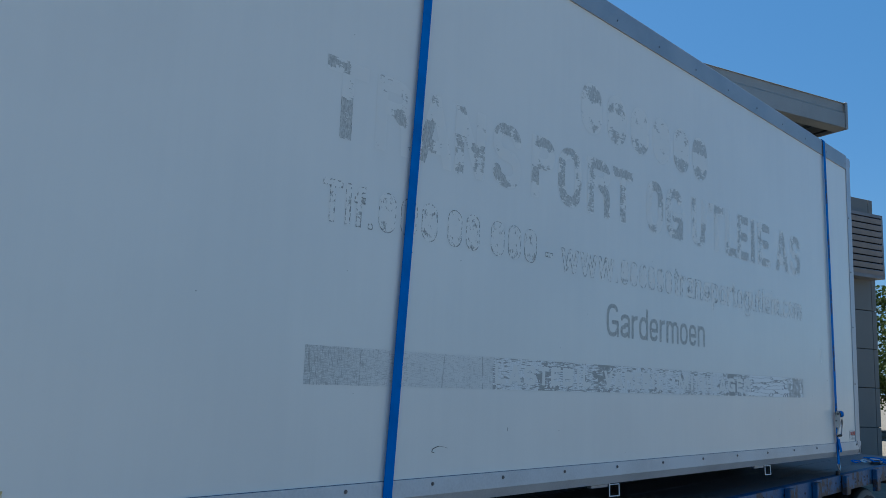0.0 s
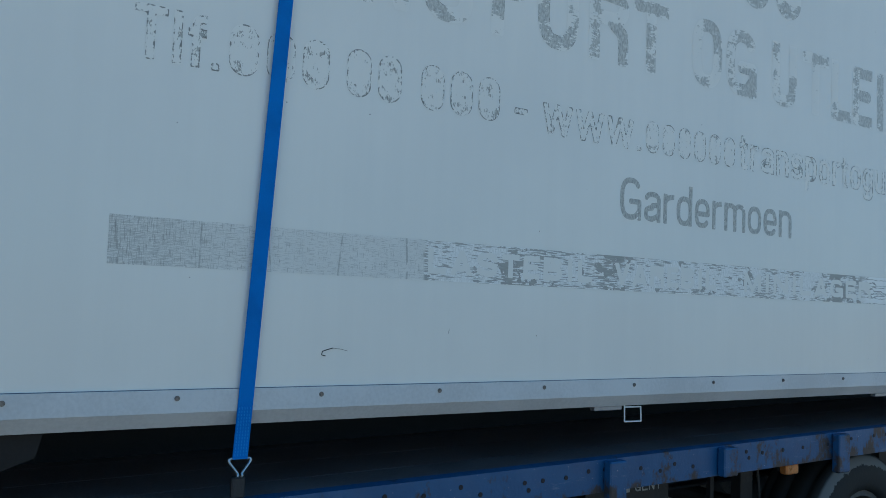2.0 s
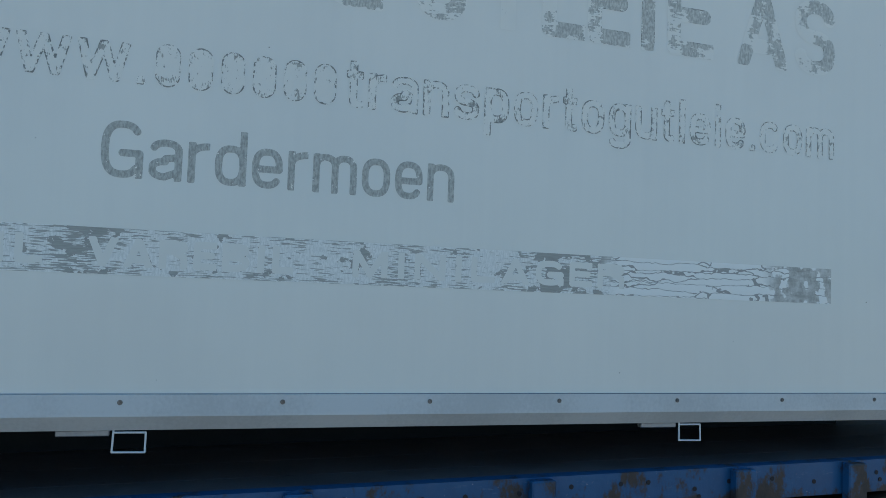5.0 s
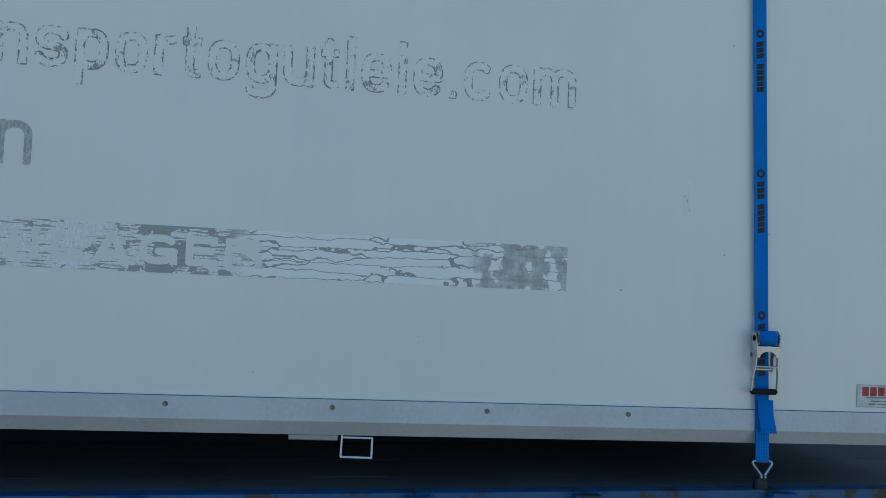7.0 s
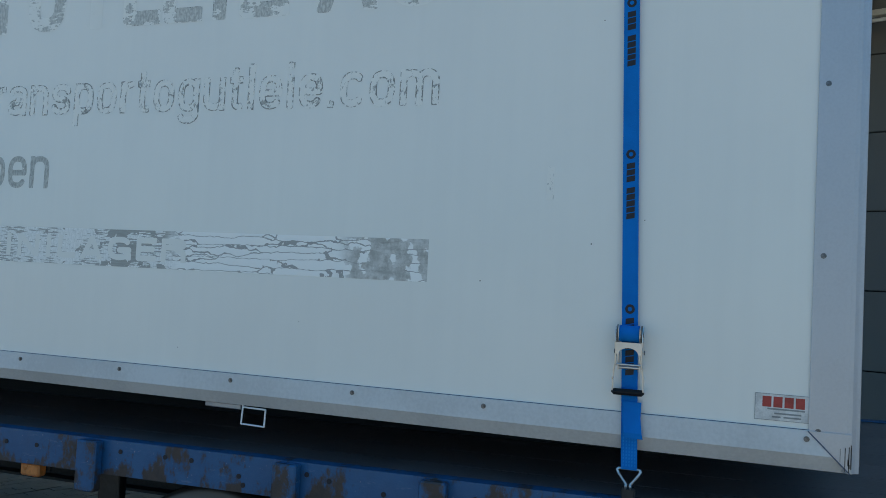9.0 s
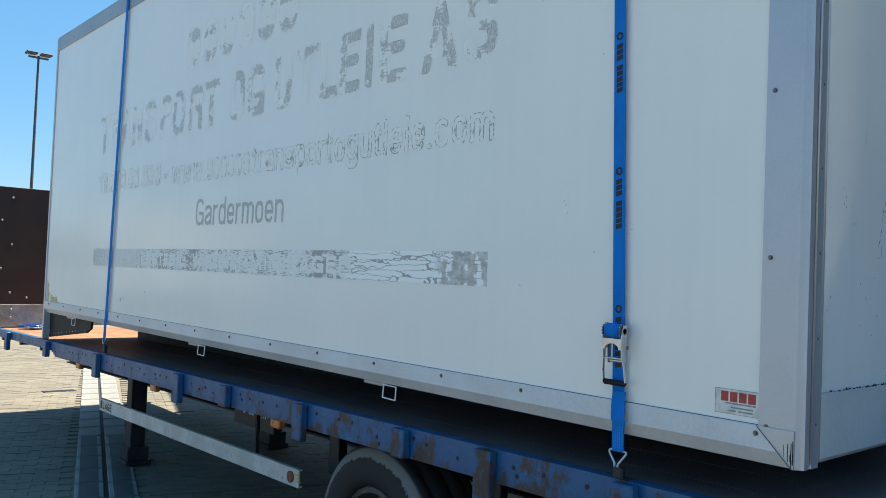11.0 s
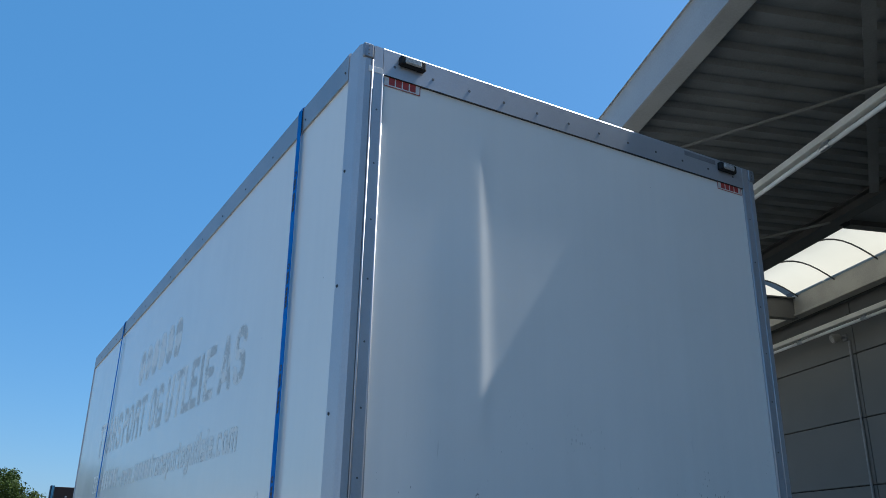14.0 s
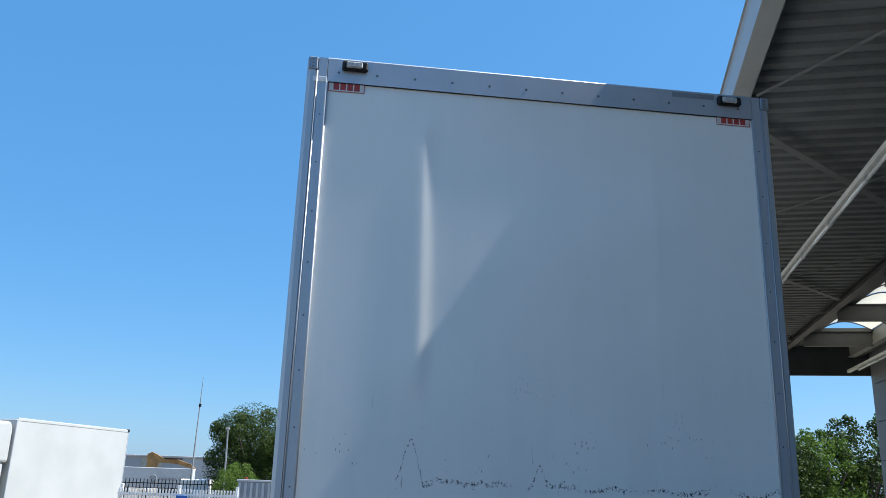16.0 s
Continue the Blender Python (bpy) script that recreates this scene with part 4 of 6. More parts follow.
maker_plate(-0.293, -0.107, 3.945, 4.005, True, False)
maker_plate(-2.388, -2.198, 3.950, 4.007, True, False)
maker_plate(-0.276, -0.114, 1.482, 1.561, False, True)
# yellowed filler by the far corner: ragged patches beside the post and along the rail
M_FILLER = plain("yellowed_filler", (0.60, 0.47, 0.20), (0.46, 0.36, 0.17), 0.6, 0, 30, 90, 0.1, wear=(0.70, 0.62, 0.45), wear_at=0.55)
rnd = random.Random(31)
bm = bmesh.new()
for k in range(9):
    z = 1.468 + 0.021 * k
    box(bm, 0.0005, 0.0014 + 0.0001 * k, -7.70, -7.575 + rnd.uniform(-0.05, 0.012) - 0.006 * k, z, z + 0.0205)
for k in range(8):
    y = -7.56 + 0.028 * k
    box(bm, 0.0005, 0.0016 + 0.0001 * k, y, y + 0.0275, 1.468, 1.468 + rnd.uniform(0.035, 0.075) - 0.003 * k)
part("filler_stain", bm, M_FILLER, cargo, "yellowed filler stain")

# pull-loops under the side rail, with their flat brackets
for y in (-2.03, -4.14, -6.90):
    loop = part("pull_loop", bmesh.new(), M_TRUCK, cargo, "white bent-wire pull loop")
    bm = bmesh.new()
    pipe(bm, [(-0.028, y - 0.048, 1.345), (-0.024, y - 0.050, 1.275), (-0.024, y + 0.050, 1.273), (-0.028, y + 0.050, 1.336), (-0.028, y - 0.048, 1.337)], 0.0034, 8)
    bm.to_mesh(loop.data)
    bm.free()
    part("bracket", bbox(-0.06, -0.03, y - 0.22, y - 0.06, 1.325, 1.345, 0.003), M_ALU_D, loop)
# black subframe under the box
sub = thing("subframe", "black steel subframe between the box and the trailer deck", "frame", (-1.25, -4, 1.2))
for x in (-0.95, -1.55):
    part("long_beam", bbox(x - 0.05, x + 0.05, -7.6, -0.45, 1.06, 1.35, 0.004), M_BLACK, sub)
for y in (-7.0, -5.4, -3.9, -2.4, -0.9):
    part("cross_beam", bbox(-1.60, -0.90, y - 0.04, y + 0.04, 1.262, 1.352, 0.004), M_BLACK, sub)
bm = bmesh.new()
prism(bm, [(-7.745, 1.352), (-7.745, 1.095), (-6.62, 1.225), (-6.50, 1.27), (-6.48, 1.352)], "x", -0.075, -0.055)
part("side_plate", bm, M_BLACK, sub, "black perforated side plate")
bm = bmesh.new()
rod(bm, (-0.0555, 0, 0), (-0.0535, 0, 0), 0.006, 10)
me_ph = mesh_of("plate_hole", bm, M_ALU_D)
repeat("plate_hole", me_ph, sub, [(0, -7.60 + 0.085 * k, 1.14 + 0.0098 * k) for k in range(12)])
# ---- lettering on the side ----
# Condensed sign-writer's letters, each a stroke figure: centre lines in units of the cap height, baseline at 0.
def arc(cx, cy, rx, ry, a0, a1, n=14, e=0.86):
    out = []
    for i in range(n + 1):
        a = radians(a0 + (a1 - a0) * i / n)
        c, s = math.cos(a), math.sin(a)
        out.append((cx + rx * math.copysign(abs(c) ** e, c), cy + ry * math.copysign(abs(s) ** e, s)))
    return out


XH = 0.735                                          # height of the small letters
DESC = -0.27                                        # foot of g and p


def glyph(ch, w, h):
    """Strokes (polylines) of a letter of width w, drawn with half-stroke h; and its lowest and highest point."""
    c, r = w / 2, w / 2 - h
    lo, hi = (0.0, 1.0) if ch.isupper() or ch in "ldfi" else (0.0, XH)
    X, q = XH, (XH - 2 * h) / 4
    if ch == "T":
        s = [[(-1, 1 - h), (w + 1, 1 - h)], [(c, 1), (c, -1)]]
    elif ch == "I":
        s = [[(c, 2), (c, -1)]]
    elif ch == "L":
        s = [[(h, 2), (h, h), (w + 1, h)]]
    elif ch == "E":
        s = [[(w + 1, 1 - h), (h, 1 - h), (h, h), (w + 1, h)], [(h, 0.52), (w * 0.93 - h, 0.52)]]
    elif ch == "A":
        s = [[(h * 0.7 - 0.06, -0.2), (c, 1 - h * 0.6), (w - h * 0.7 + 0.06, -0.2)], [(w * 0.22, 0.27), (w * 0.78, 0.27)]]
    elif ch == "V":
        s = [[(h * 0.7 - 0.06, 1.2), (c, h * 0.6), (w - h * 0.7 + 0.06, 1.2)]]
    elif ch == "N":
        s = [[(h, -1), (h, 2)], [(h, 1 - h * 0.4), (w - h, h * 0.4)], [(w - h, -1), (w - h, 2)]]
    elif ch == "M":
        s = [[(h, -1), (h, 2)], [(h, 1 - h * 0.2), (c, h), (w - h, 1 - h * 0.2)], [(w - h, -1), (w - h, 2)]]
    elif ch == "O":
        s = [arc(c, 0.5, r, 0.5 - h, 0, 360, 28, 0.72)]
    elif ch == "U":
        s = [[(h, 2)] + arc(c, 0.3, r, 0.3 - h, 180, 360) + [(w - h, 2)]]
    elif ch == "P":
        s = [[(h, -1), (h, 2)], [(h, 1 - h), (c, 1 - h)] + arc(c, 0.735, r, 0.265 - h, 90, -90, 14) + [(h, 0.47 + h)]]
    elif ch == "R":
        s = [[(h, -1), (h, 2)], [(h, 1 - h), (c, 1 - h)] + arc(c, 0.75, r, 0.25 - h, 90, -90, 14) + [(h, 0.5 + h)],
             [(c, 0.5 + h), (w - h * 1.2, 0.42), (w - h, 0.28), (w - h * 0.9, -0.4)]]
    elif ch == "B":
        s = [[(h, -1), (h, 2)], [(h, 1 - h), (c, 1 - h)] + arc(c, 0.755, r * 0.92, 0.245 - h, 90, -90, 12) + [(h, 0.51 + h)],
             [(h, 0.51), (c, 0.51)] + arc(c, 0.255 + h / 2, r, 0.255 - h / 2, 90, -90, 12) + [(h, h)]]
    elif ch == "S":
        k = (1 - 2 * h) / 4
        s = [arc(c, 1 - h - k, r, k, 12, 270, 16) + arc(c, h + k, r, k, 90, -168, 16)]
    elif ch == "G":
        s = [arc(c, 0.5, r, 0.5 - h, 42, 318, 26, 0.74), [(c, 0.44), (w - h, 0.44), (w - h, -0.5)]]
    elif ch in "oec":
        a0, a1 = {"o": (0, 360), "e": (0, 318), "c": (48, 312)}[ch]
        s = [arc(c, X / 2, r, X / 2 - h, a0, a1, 26, 0.76)]
        if ch == "e":
            s.append([(h, X * 0.48), (w - h, X * 0.48)])
    elif ch == "n":
        s = [[(h, -1), (h, X + 1)], arc(c, X - 0.27, r, 0.27 - h, 180, 0) + [(w - h, -1)]]
    elif ch == "m":
        a = (w / 2 - h) / 2
        s = [[(h, -1), (h, X + 1)], arc(h + a, X - 0.25, a, 0.25 - h, 180, 0) + [(c, -1)], arc(c + a, X - 0.25, a, 0.25 - h, 180, 0) + [(w - h, -1)]]
    elif ch == "u":
        s = [[(h, X + 1)] + arc(c, 0.27, r, 0.27 - h, 180, 360), [(w - h, X + 1), (w - h, -1)]]
    elif ch == "r":
        s = [[(h, -1), (h, X + 1)], arc(w + h * 0.3, X - 0.26, w - h * 0.7, 0.26 - h, 180, 88)]
    elif ch == "a":
        s = [arc(c, X - 0.21, r, 0.21 - h, 160, 0) + [(w - h, -1)],
             [(w - h, X * 0.58), (c, X * 0.54)] + arc(c - 0.01, X * 0.28, r, X * 0.27 - h, 90, 270, 14) + [(w - h, 0.17)]]
    elif ch == "s":
        s = [arc(c, X - h - q, r, q, 12, 270, 14) + arc(c, h + q, r, q, 90, -168, 14)]
    elif ch == "p":
        s, lo = [[(h, -2), (h, X + 1)], arc(c, X / 2, r, X / 2 - h, 0, 360, 26, 0.76)], DESC
    elif ch == "d":
        s = [[(w - h, -1), (w - h, 2)], arc(c, X / 2, r, X / 2 - h, 0, 360, 26, 0.76)]
    elif ch == "g":
        s, lo = [arc(c, X / 2, r, X / 2 - h, 0, 360, 26, 0.76), [(w - h, X + 1)] + arc(c, -0.04, r, -DESC - 0.04 - h, 0, -155)], DESC
    elif ch == "l":
        s = [[(c, 2), (c, -1)]]
    elif ch == "i":
        s = [[(c, X - h), (c, -1)], [(c, 1 - h), (c, 1 + h)]]
    elif ch == "t":
        s, hi = [[(w * 0.42, 0.94)] + arc(w * 0.42 + 0.12, 0.15, 0.12, 0.15 - h, 180, 280, 8), [(-1, X - h), (w + 1, X - h)]], 0.93
    elif ch == "f":
        s = [[(w * 0.45, -1)] + arc(w * 0.45 + 0.14, 0.82, 0.14, 0.18 - h, 180, 80, 8), [(-1, X - h), (w + 1, X - h)]]
    elif ch == "w":
        s = [[(h * 0.8 - 0.03, X + 0.14), (w * 0.27, h * 0.6), (c, X - h * 0.6), (w * 0.73, h * 0.6), (w - h * 0.8 + 0.03, X + 0.14)]]
    elif ch == ".":
        s, hi = [[(c, -1), (c, h)]], 2 * h
    elif ch == "-":
        s, lo, hi = [[(-1, 0.36), (w + 1, 0.36)]], 0.36 - h, 0.36 + h
    else:                                           # a plain bar
        s, hi = [[(c, 0.5 * w), (c, 1 - 0.5 * w)]], 1.0
    return s, lo, hi


WIDE = {"w": 0.66, "t": 0.27, "r": 0.29, "l": 0.15, "i": 0.15, ".": 0.15, "-": 0.24, "m": 0.66, "f": 0.27, "I": 0.17, "M": 0.62, "T": 0.46, "L": 0.42, "E": 0.44}


def letter(ch, y0, z0, w, size, half, material, parent, label="", zones=(), keep=0.0, cell=0.006, x=0.0006, name="letter"):
    """One letter on the side, cut from a fine grid along its outline. Each corner carries its depth inside the outline
    and the share of paint that is left there: zones are (u0, u1, v0, v1, share) in parts of the letter's box."""
    wu, cu = w / size, cell / size
    strokes, lo, hi = glyph(ch, wu, half)
    if ch == "|":
        half = wu / 2
    us, vs = np.arange(-cu, wu + 2 * cu, cu), np.arange(lo - cu, hi + 2 * cu, cu)
    U, V = np.meshgrid(us, vs, indexing="ij")
    D = np.full(U.shape, 9.0)
    for pts in strokes:
        for (ax, ay), (bx, by) in zip(pts, pts[1:]):
            dx, dy = bx - ax, by - ay
            t = np.clip(((U - ax) * dx + (V - ay) * dy) / max(dx * dx + dy * dy, 1e-9), 0, 1)
            D = np.minimum(D, np.hypot(U - ax - t * dx, V - ay - t * dy))
    D = np.maximum.reduce([D - half, -U, U - wu, lo - V, V - hi])
    K = np.full(U.shape, keep)
    for u0, u1, v0, v1, share in zones:
        q = np.maximum.reduce([u0 * wu - U, U - u1 * wu, lo + v0 * (hi - lo) - V, V - lo - v1 * (hi - lo)])
        K = np.maximum(K, share * np.clip(0.5 - q / 0.10, 0, 1))
    verts, faces, depth, left, index = [], [], [], [], {}

    def corner(i, j, i2=None, j2=None):
        key = (i, j, i2, j2)
        if key not in index:
            if i2 is None:
                u, v, d, k = U[i, j], V[i, j], D[i, j], K[i, j]
            else:
                f = D[i, j] / (D[i, j] - D[i2, j2])
                u, v, d, k = (a[i, j] + f * (a[i2, j2] - a[i, j]) for a in (U, V, D, K))
            index[key] = len(verts)
            verts.append((x, y0 + u * size, z0 + v * size))
            depth.append(-d * size)
            left.append(k)
        return index[key]

    inside = D < 0
    for i, j in zip(*np.nonzero(inside[:-1, :-1] | inside[1:, :-1] | inside[:-1, 1:] | inside[1:, 1:])):
        ring = ((i, j), (i + 1, j), (i + 1, j + 1), (i, j + 1))
        poly = []
        for a, b in zip(ring, ring[1:] + ring[:1]):
            if inside[a]:
                poly.append(corner(*a))
            if inside[a] != inside[b]:
                p, q = (a, b) if a < b else (b, a)
                poly.append(corner(*p, *q))
        if len(poly) > 2:
            faces.append(poly)
    me = bpy.data.meshes.new(name)
    me.from_pydata(verts, [], faces)
    me.attributes.new("depth", "FLOAT", "POINT").data.foreach_set("value", depth)
    me.attributes.new("left", "FLOAT", "POINT").data.foreach_set("value", left)
    me.materials.append(material)
    ob = new(name, me)
    if label:
        tagged(ob, label)
    return attach(ob, parent)


def attribute(nt, name):
    n = nt.nodes.new("ShaderNodeAttribute")
    n.attribute_name = name
    return n.outputs["Fac"]


def scraped_material(name, grain=16.0, grey=(0.385, 0.39, 0.37), rim=0.0, rim_width=0.004, streak=(1, 1, 1), rim_scale=24.0, rim_left=0.12):
    """Old lettering scraped off the panel: torn patches where paint is left, a broken dark line along some of the outline."""
    m, nt, b = nodes(name)
    v = coords(nt)
    left, depth = attribute(nt, "left"), attribute(nt, "depth")
    tear = math_of(nt, "ADD", math_of(nt, "MULTIPLY", noise_of(nt, v, grain, 5, 0.62), 0.6),
                   math_of(nt, "MULTIPLY", noise_of(nt, v, grain * 2.6, 4, 0.65, streak), 0.4))
    tear = math_of(nt, "ADD", math_of(nt, "MULTIPLY", tear, 1.6), -0.30)
    sharp = math_of(nt, "ADD", tear, math_of(nt, "MULTIPLY", left, 0.34))
    f = ramp(nt, sharp, 0.668, 0.682)
    border = math_of(nt, "SUBTRACT", f, ramp(nt, sharp, 0.682, 0.702), clamp=True)
    tone = mix(nt, ramp(nt, noise_of(nt, v, 55.0, 4, 0.6, (1, 2.2, 1)), 0.34, 0.66), tuple(c * 0.8 for c in grey), tuple(c * 1.28 for c in grey))
    tone = mix(nt, math_of(nt, "MULTIPLY", border, 0.5), tone, (0.22, 0.225, 0.215))
    col = mix(nt, f, panel_colour(nt, v), tone)
    if rim:
        line = math_of(nt, "SUBTRACT", 1.0, ramp(nt, math_of(nt, "ADD", depth, math_of(nt, "MULTIPLY", math_of(nt, "SUBTRACT", noise_of(nt, v, 95.0, 3, 0.6), 0.42), 0.016)), rim_width * 0.8, rim_width * 1.15))
        gate = ramp(nt, math_of(nt, "ADD", noise_of(nt, v, rim_scale, 4, 0.7), math_of(nt, "MULTIPLY", left, rim_left)), 0.60 - 0.2 * rim, 0.64 - 0.2 * rim)
        col = mix(nt, math_of(nt, "MULTIPLY", math_of(nt, "MULTIPLY", line, gate), 0.9), col, (0.165, 0.168, 0.16))
    link(nt, col, b.inputs["Base Color"])
    b.inputs["Roughness"].default_value = 0.4
    return m


M_BIG = scraped_material("scraped_capitals", 17.0, (0.50, 0.50, 0.47), rim=-0.3, rim_width=0.003, streak=(1, 0.6, 2.6), rim_left=0.2)
M_SMALL = scraped_material("scraped_small_letters", 34.0, (0.36, 0.36, 0.335), rim=0.55, rim_width=0.0056, streak=(1, 2.4, 0.6), rim_scale=42.0)
M_TOWN = scraped_material("faded_town_letters", 26.0, (0.42, 0.425, 0.40), rim=0.0)
# each capital: its span along the side, and where its paint is left
BIG = (("T", -6.330, -6.110, ((0, 0.5, 0.86, 1, 0.95), (0.3, 0.7, 0, 0.52, 0.85))),
       ("R", -6.060, -5.850, ((0.45, 0.8, 0.42, 0.66, 0.75), (0.1, 0.6, 0.92, 1, 0.4))),
       ("A", -5.815, -5.590, ((0.1, 0.5, 0.0, 0.6, 0.95), (0.3, 0.7, 0.8, 1, 0.45))),
       ("N", -5.570, -5.360, ((0, 0.4, 0, 0.16, 0.85), (0, 0.4, 0.25, 0.6, 0.55), (0.62, 1, 0.1, 0.5, 0.65), (0, 0.5, 0.88, 1, 0.6))),
       ("S", -5.300, -5.080, ((0.05, 1, 0.78, 1, 0.72), (0, 0.45, 0.05, 0.36, 0.85), (0.3, 0.9, 0, 0.1, 0.6))),
       ("P", -4.990, -4.790, ((0.1, 1, 0.82, 1, 0.85), (0, 0.42, 0.22, 0.52, 0.95), (0.4, 0.75, 0.42, 0.55, 0.7), (0, 0.5, 0, 0.1, 0.5))),
       ("O", -4.760, -4.540, ((0, 1, 0.85, 1, 0.7), (0, 0.4, 0.3, 0.8, 0.66), (0.1, 1, 0, 0.3, 0.7), (0.7, 1, 0.2, 0.9, 0.5))),
       ("R", -4.480, -4.250, ((0.1, 1, 0.78, 1, 0.85), (0.45, 1, 0, 0.56, 0.88), (0, 0.4, 0, 0.9, 0.45))),
       ("T", -4.220, -4.000, ((0, 1, 0.82, 1, 0.98), (0.3, 0.7, 0, 0.7, 0.6))),
       ("O", -3.840, -3.630, ((0.35, 1, 0.5, 1, 0.9), (0, 0.45, 0, 0.15, 0.85), (0.7, 1, 0.2, 0.5, 0.45))),
       ("G", -3.600, -3.370, ((0.3, 1, 0.74, 1, 0.8), (0.4, 1, 0, 0.44, 0.95), (0, 0.4, 0.1, 0.8, 0.48))),
       ("U", -3.250, -3.050, ((0, 0.35, 0.84, 1, 0.9), (0.55, 1, 0.06, 0.5, 0.75), (0.1, 0.9, 0, 0.12, 0.62), (0, 0.4, 0.1, 0.8, 0.35))),
       ("T", -3.000, -2.770, ((0.35, 1, 0.84, 1, 0.9), (0, 0.4, 0.9, 1, 0.4))),
       ("L", -2.745, -2.560, ((0.3, 1, 0, 0.2, 1.0), (0, 0.35, 0, 0.3, 0.5))),
       ("E", -2.550, -2.360, ((0.3, 1, 0, 1, 1.0), (0, 0.35, 0, 1, 0.62))),
       ("I", -2.325, -2.235, ((0, 1, 0, 1, 0.82),)),
       ("E", -2.190, -1.970, ((0.4, 1, 0.1, 1, 0.95), (0, 0.4, 0, 0.9, 0.5), (0.3, 0.9, 0, 0.12, 0.8))),
       ("A", -1.850, -1.600, ((0.25, 0.75, 0.45, 1, 0.78), (0, 0.3, 0, 0.25, 0.98), (0.55, 1, 0, 0.5, 0.62))),
       ("S", -1.560, -1.345, ((0.3, 1, 0.7, 1, 0.72), (0.5, 1, 0.08, 0.5, 0.95), (0, 0.4, 0.6, 0.9, 0.5), (0, 0.5, 0, 0.2, 0.45))))
for ch, a, b_, zones in BIG:
    letter(ch, a, 2.826, b_ - a, 0.329, 0.093, M_BIG, side_near, "grey remains of a large scraped-off capital", zones, 0.02, 0.007)


def row(body, y0, y1, z0, size, half, material, label, keep, seed=1, gap=0.07, cell=0.0045):
    """A line of letters set to fill the span y0..y1; some letters have lost more paint than others."""
    rnd = random.Random(seed)
    wide = [WIDE.get(ch, 0.44 if ch.islower() else 0.55) for ch in body]
    k = (y1 - y0) / (sum(wide) + gap * (len(body) - 1))
    y = y0
    for ch, w in zip(body, wide):
        spots = [(u, u + 0.45, v, v + 0.3, rnd.uniform(0.2, 0.62)) for u, v in ((rnd.uniform(0, 0.6), rnd.uniform(0, 0.8)) for _ in range(2))] if keep < 0.5 else ()
        letter(ch, y, z0, w * k, size, half, material, side_near, label, spots, keep + rnd.uniform(-0.1, 0.06) * (keep < 0.5), cell)
        y += (w + gap) * k


SMALL = "thin grey remains of a small scraped-off letter"
row("Tlf.", -6.315, -6.045, 2.478, 0.172, 0.082, M_SMALL, SMALL, 0.05, 3)
letter("-", -4.861, 2.478, 0.066, 0.172, 0.075, M_SMALL, side_near, "", (), 0.3, 0.004)
row("www.", -4.717, -4.150, 2.466, 0.180, 0.080, M_SMALL, SMALL, 0.12, 4)
row("transportogutleie.com", -3.490, -1.345, 2.466, 0.180, 0.080, M_SMALL, SMALL, 0.06, 5, 0.08)
row("Gardermoen", -4.275, -3.075, 2.156, 0.186, 0.064, M_TOWN, "faded grey letter of the town's name", 1.0, 6, 0.075)


def bars(y0, y1, z0, z1, n, gap, material, seed, keep, label, cell=0.006):
    """Plain rounded bars where writing stood that is not spelt out."""
    rnd = random.Random(seed)
    w = (y1 - y0 + gap) / n
    for k in range(n):
        spots = [(0, 1, v, v + 0.3, rnd.uniform(0.15, keep)) for v in (0.0, rnd.uniform(0.55, 0.8))]
        letter("|", y0 + k * w, z0, w - gap, z1 - z0, 0.1, material, side_near, label, spots, 0.0, cell, name="bar")


bars(-4.55, -3.02, 3.287, 3.585, 6, 0.055, M_BIG, 7, 0.95, "grey remains of a large scraped-off bar")
for y0, y1, n in ((-6.018, -5.665, 3), (-5.598, -5.378, 2), (-5.295, -4.934, 3)):
    bars(y0, y1, 2.478, 2.650, n, 0.028, M_SMALL, n, 0.36, "thin grey remains of a small bar", 0.0045)
bars(-4.125, -3.525, 2.466, 2.610, 6, 0.026, M_SMALL, 9, 0.36, "thin grey remains of a small bar", 0.0045)
# the scraped band and its ghost words
bm = bmesh.new()
box(bm, 0.0002, 0.0006, -6.35, -1.354, 1.843, 1.992)
part("scraped_band", bm, strip_material(), side_near, "scraped grey and white band with ghost words")
M_GHOST = scraped_material("pale_scraped_ghost", 26.0, rim=0.25, rim_width=0.0016, rim_left=0.0)
for body, y0, y1 in (("LASTEBIL", -5.235, -4.425), ("VAREBIL", -4.295, -3.645), ("MINILAGER", -3.44, -2.36)):
    wide = [WIDE.get(ch, 0.56) + 0.14 for ch in body]
    k, y = (y1 - y0) / (sum(wide) + 0.14 * (len(body) - 1)), y0
    for ch, w in zip(body, wide):
        letter(ch, y, 1.869, w * k, 0.094, 0.125, M_GHOST, side_near, "", (), -2.0, 0.0035, 0.0011)
        y += (w + 0.14) * k
SMEAR = (-0.933, 2.198)
# scratch scribble and a grey smear
bm = bmesh.new()
pipe(bm, [(0.001, -5.628, 1.566), (0.001, -5.643, 1.570), (0.001, -5.640, 1.582), (0.001, -5.622, 1.588), (0.001, -5.602, 1.593)], 0.0015, 6)
pipe(bm, [(0.001, -5.602, 1.593), (0.001, -5.57, 1.589), (0.001, -5.545, 1.583)], 0.0006, 6)
part("scratch", bm, M_INK, side_near)
bm = bmesh.new()
pipe(bm, [(0.001, -5.13, 1.665), (0.001, -5.132, 1.648)], 0.0007, 6)
part("scratch", bm, M_INK, side_near)

part("smear", bbox(0.0004, 0.0008, SMEAR[0] - 0.012, SMEAR[0] + 0.012, SMEAR[1] - 0.06, SMEAR[1] + 0.05, 0.0002), ghost_material("grey_rub_mark", 0.35, 40.0, (0.42, 0.44, 0.44), (1, 1, 0.3)), side_near)

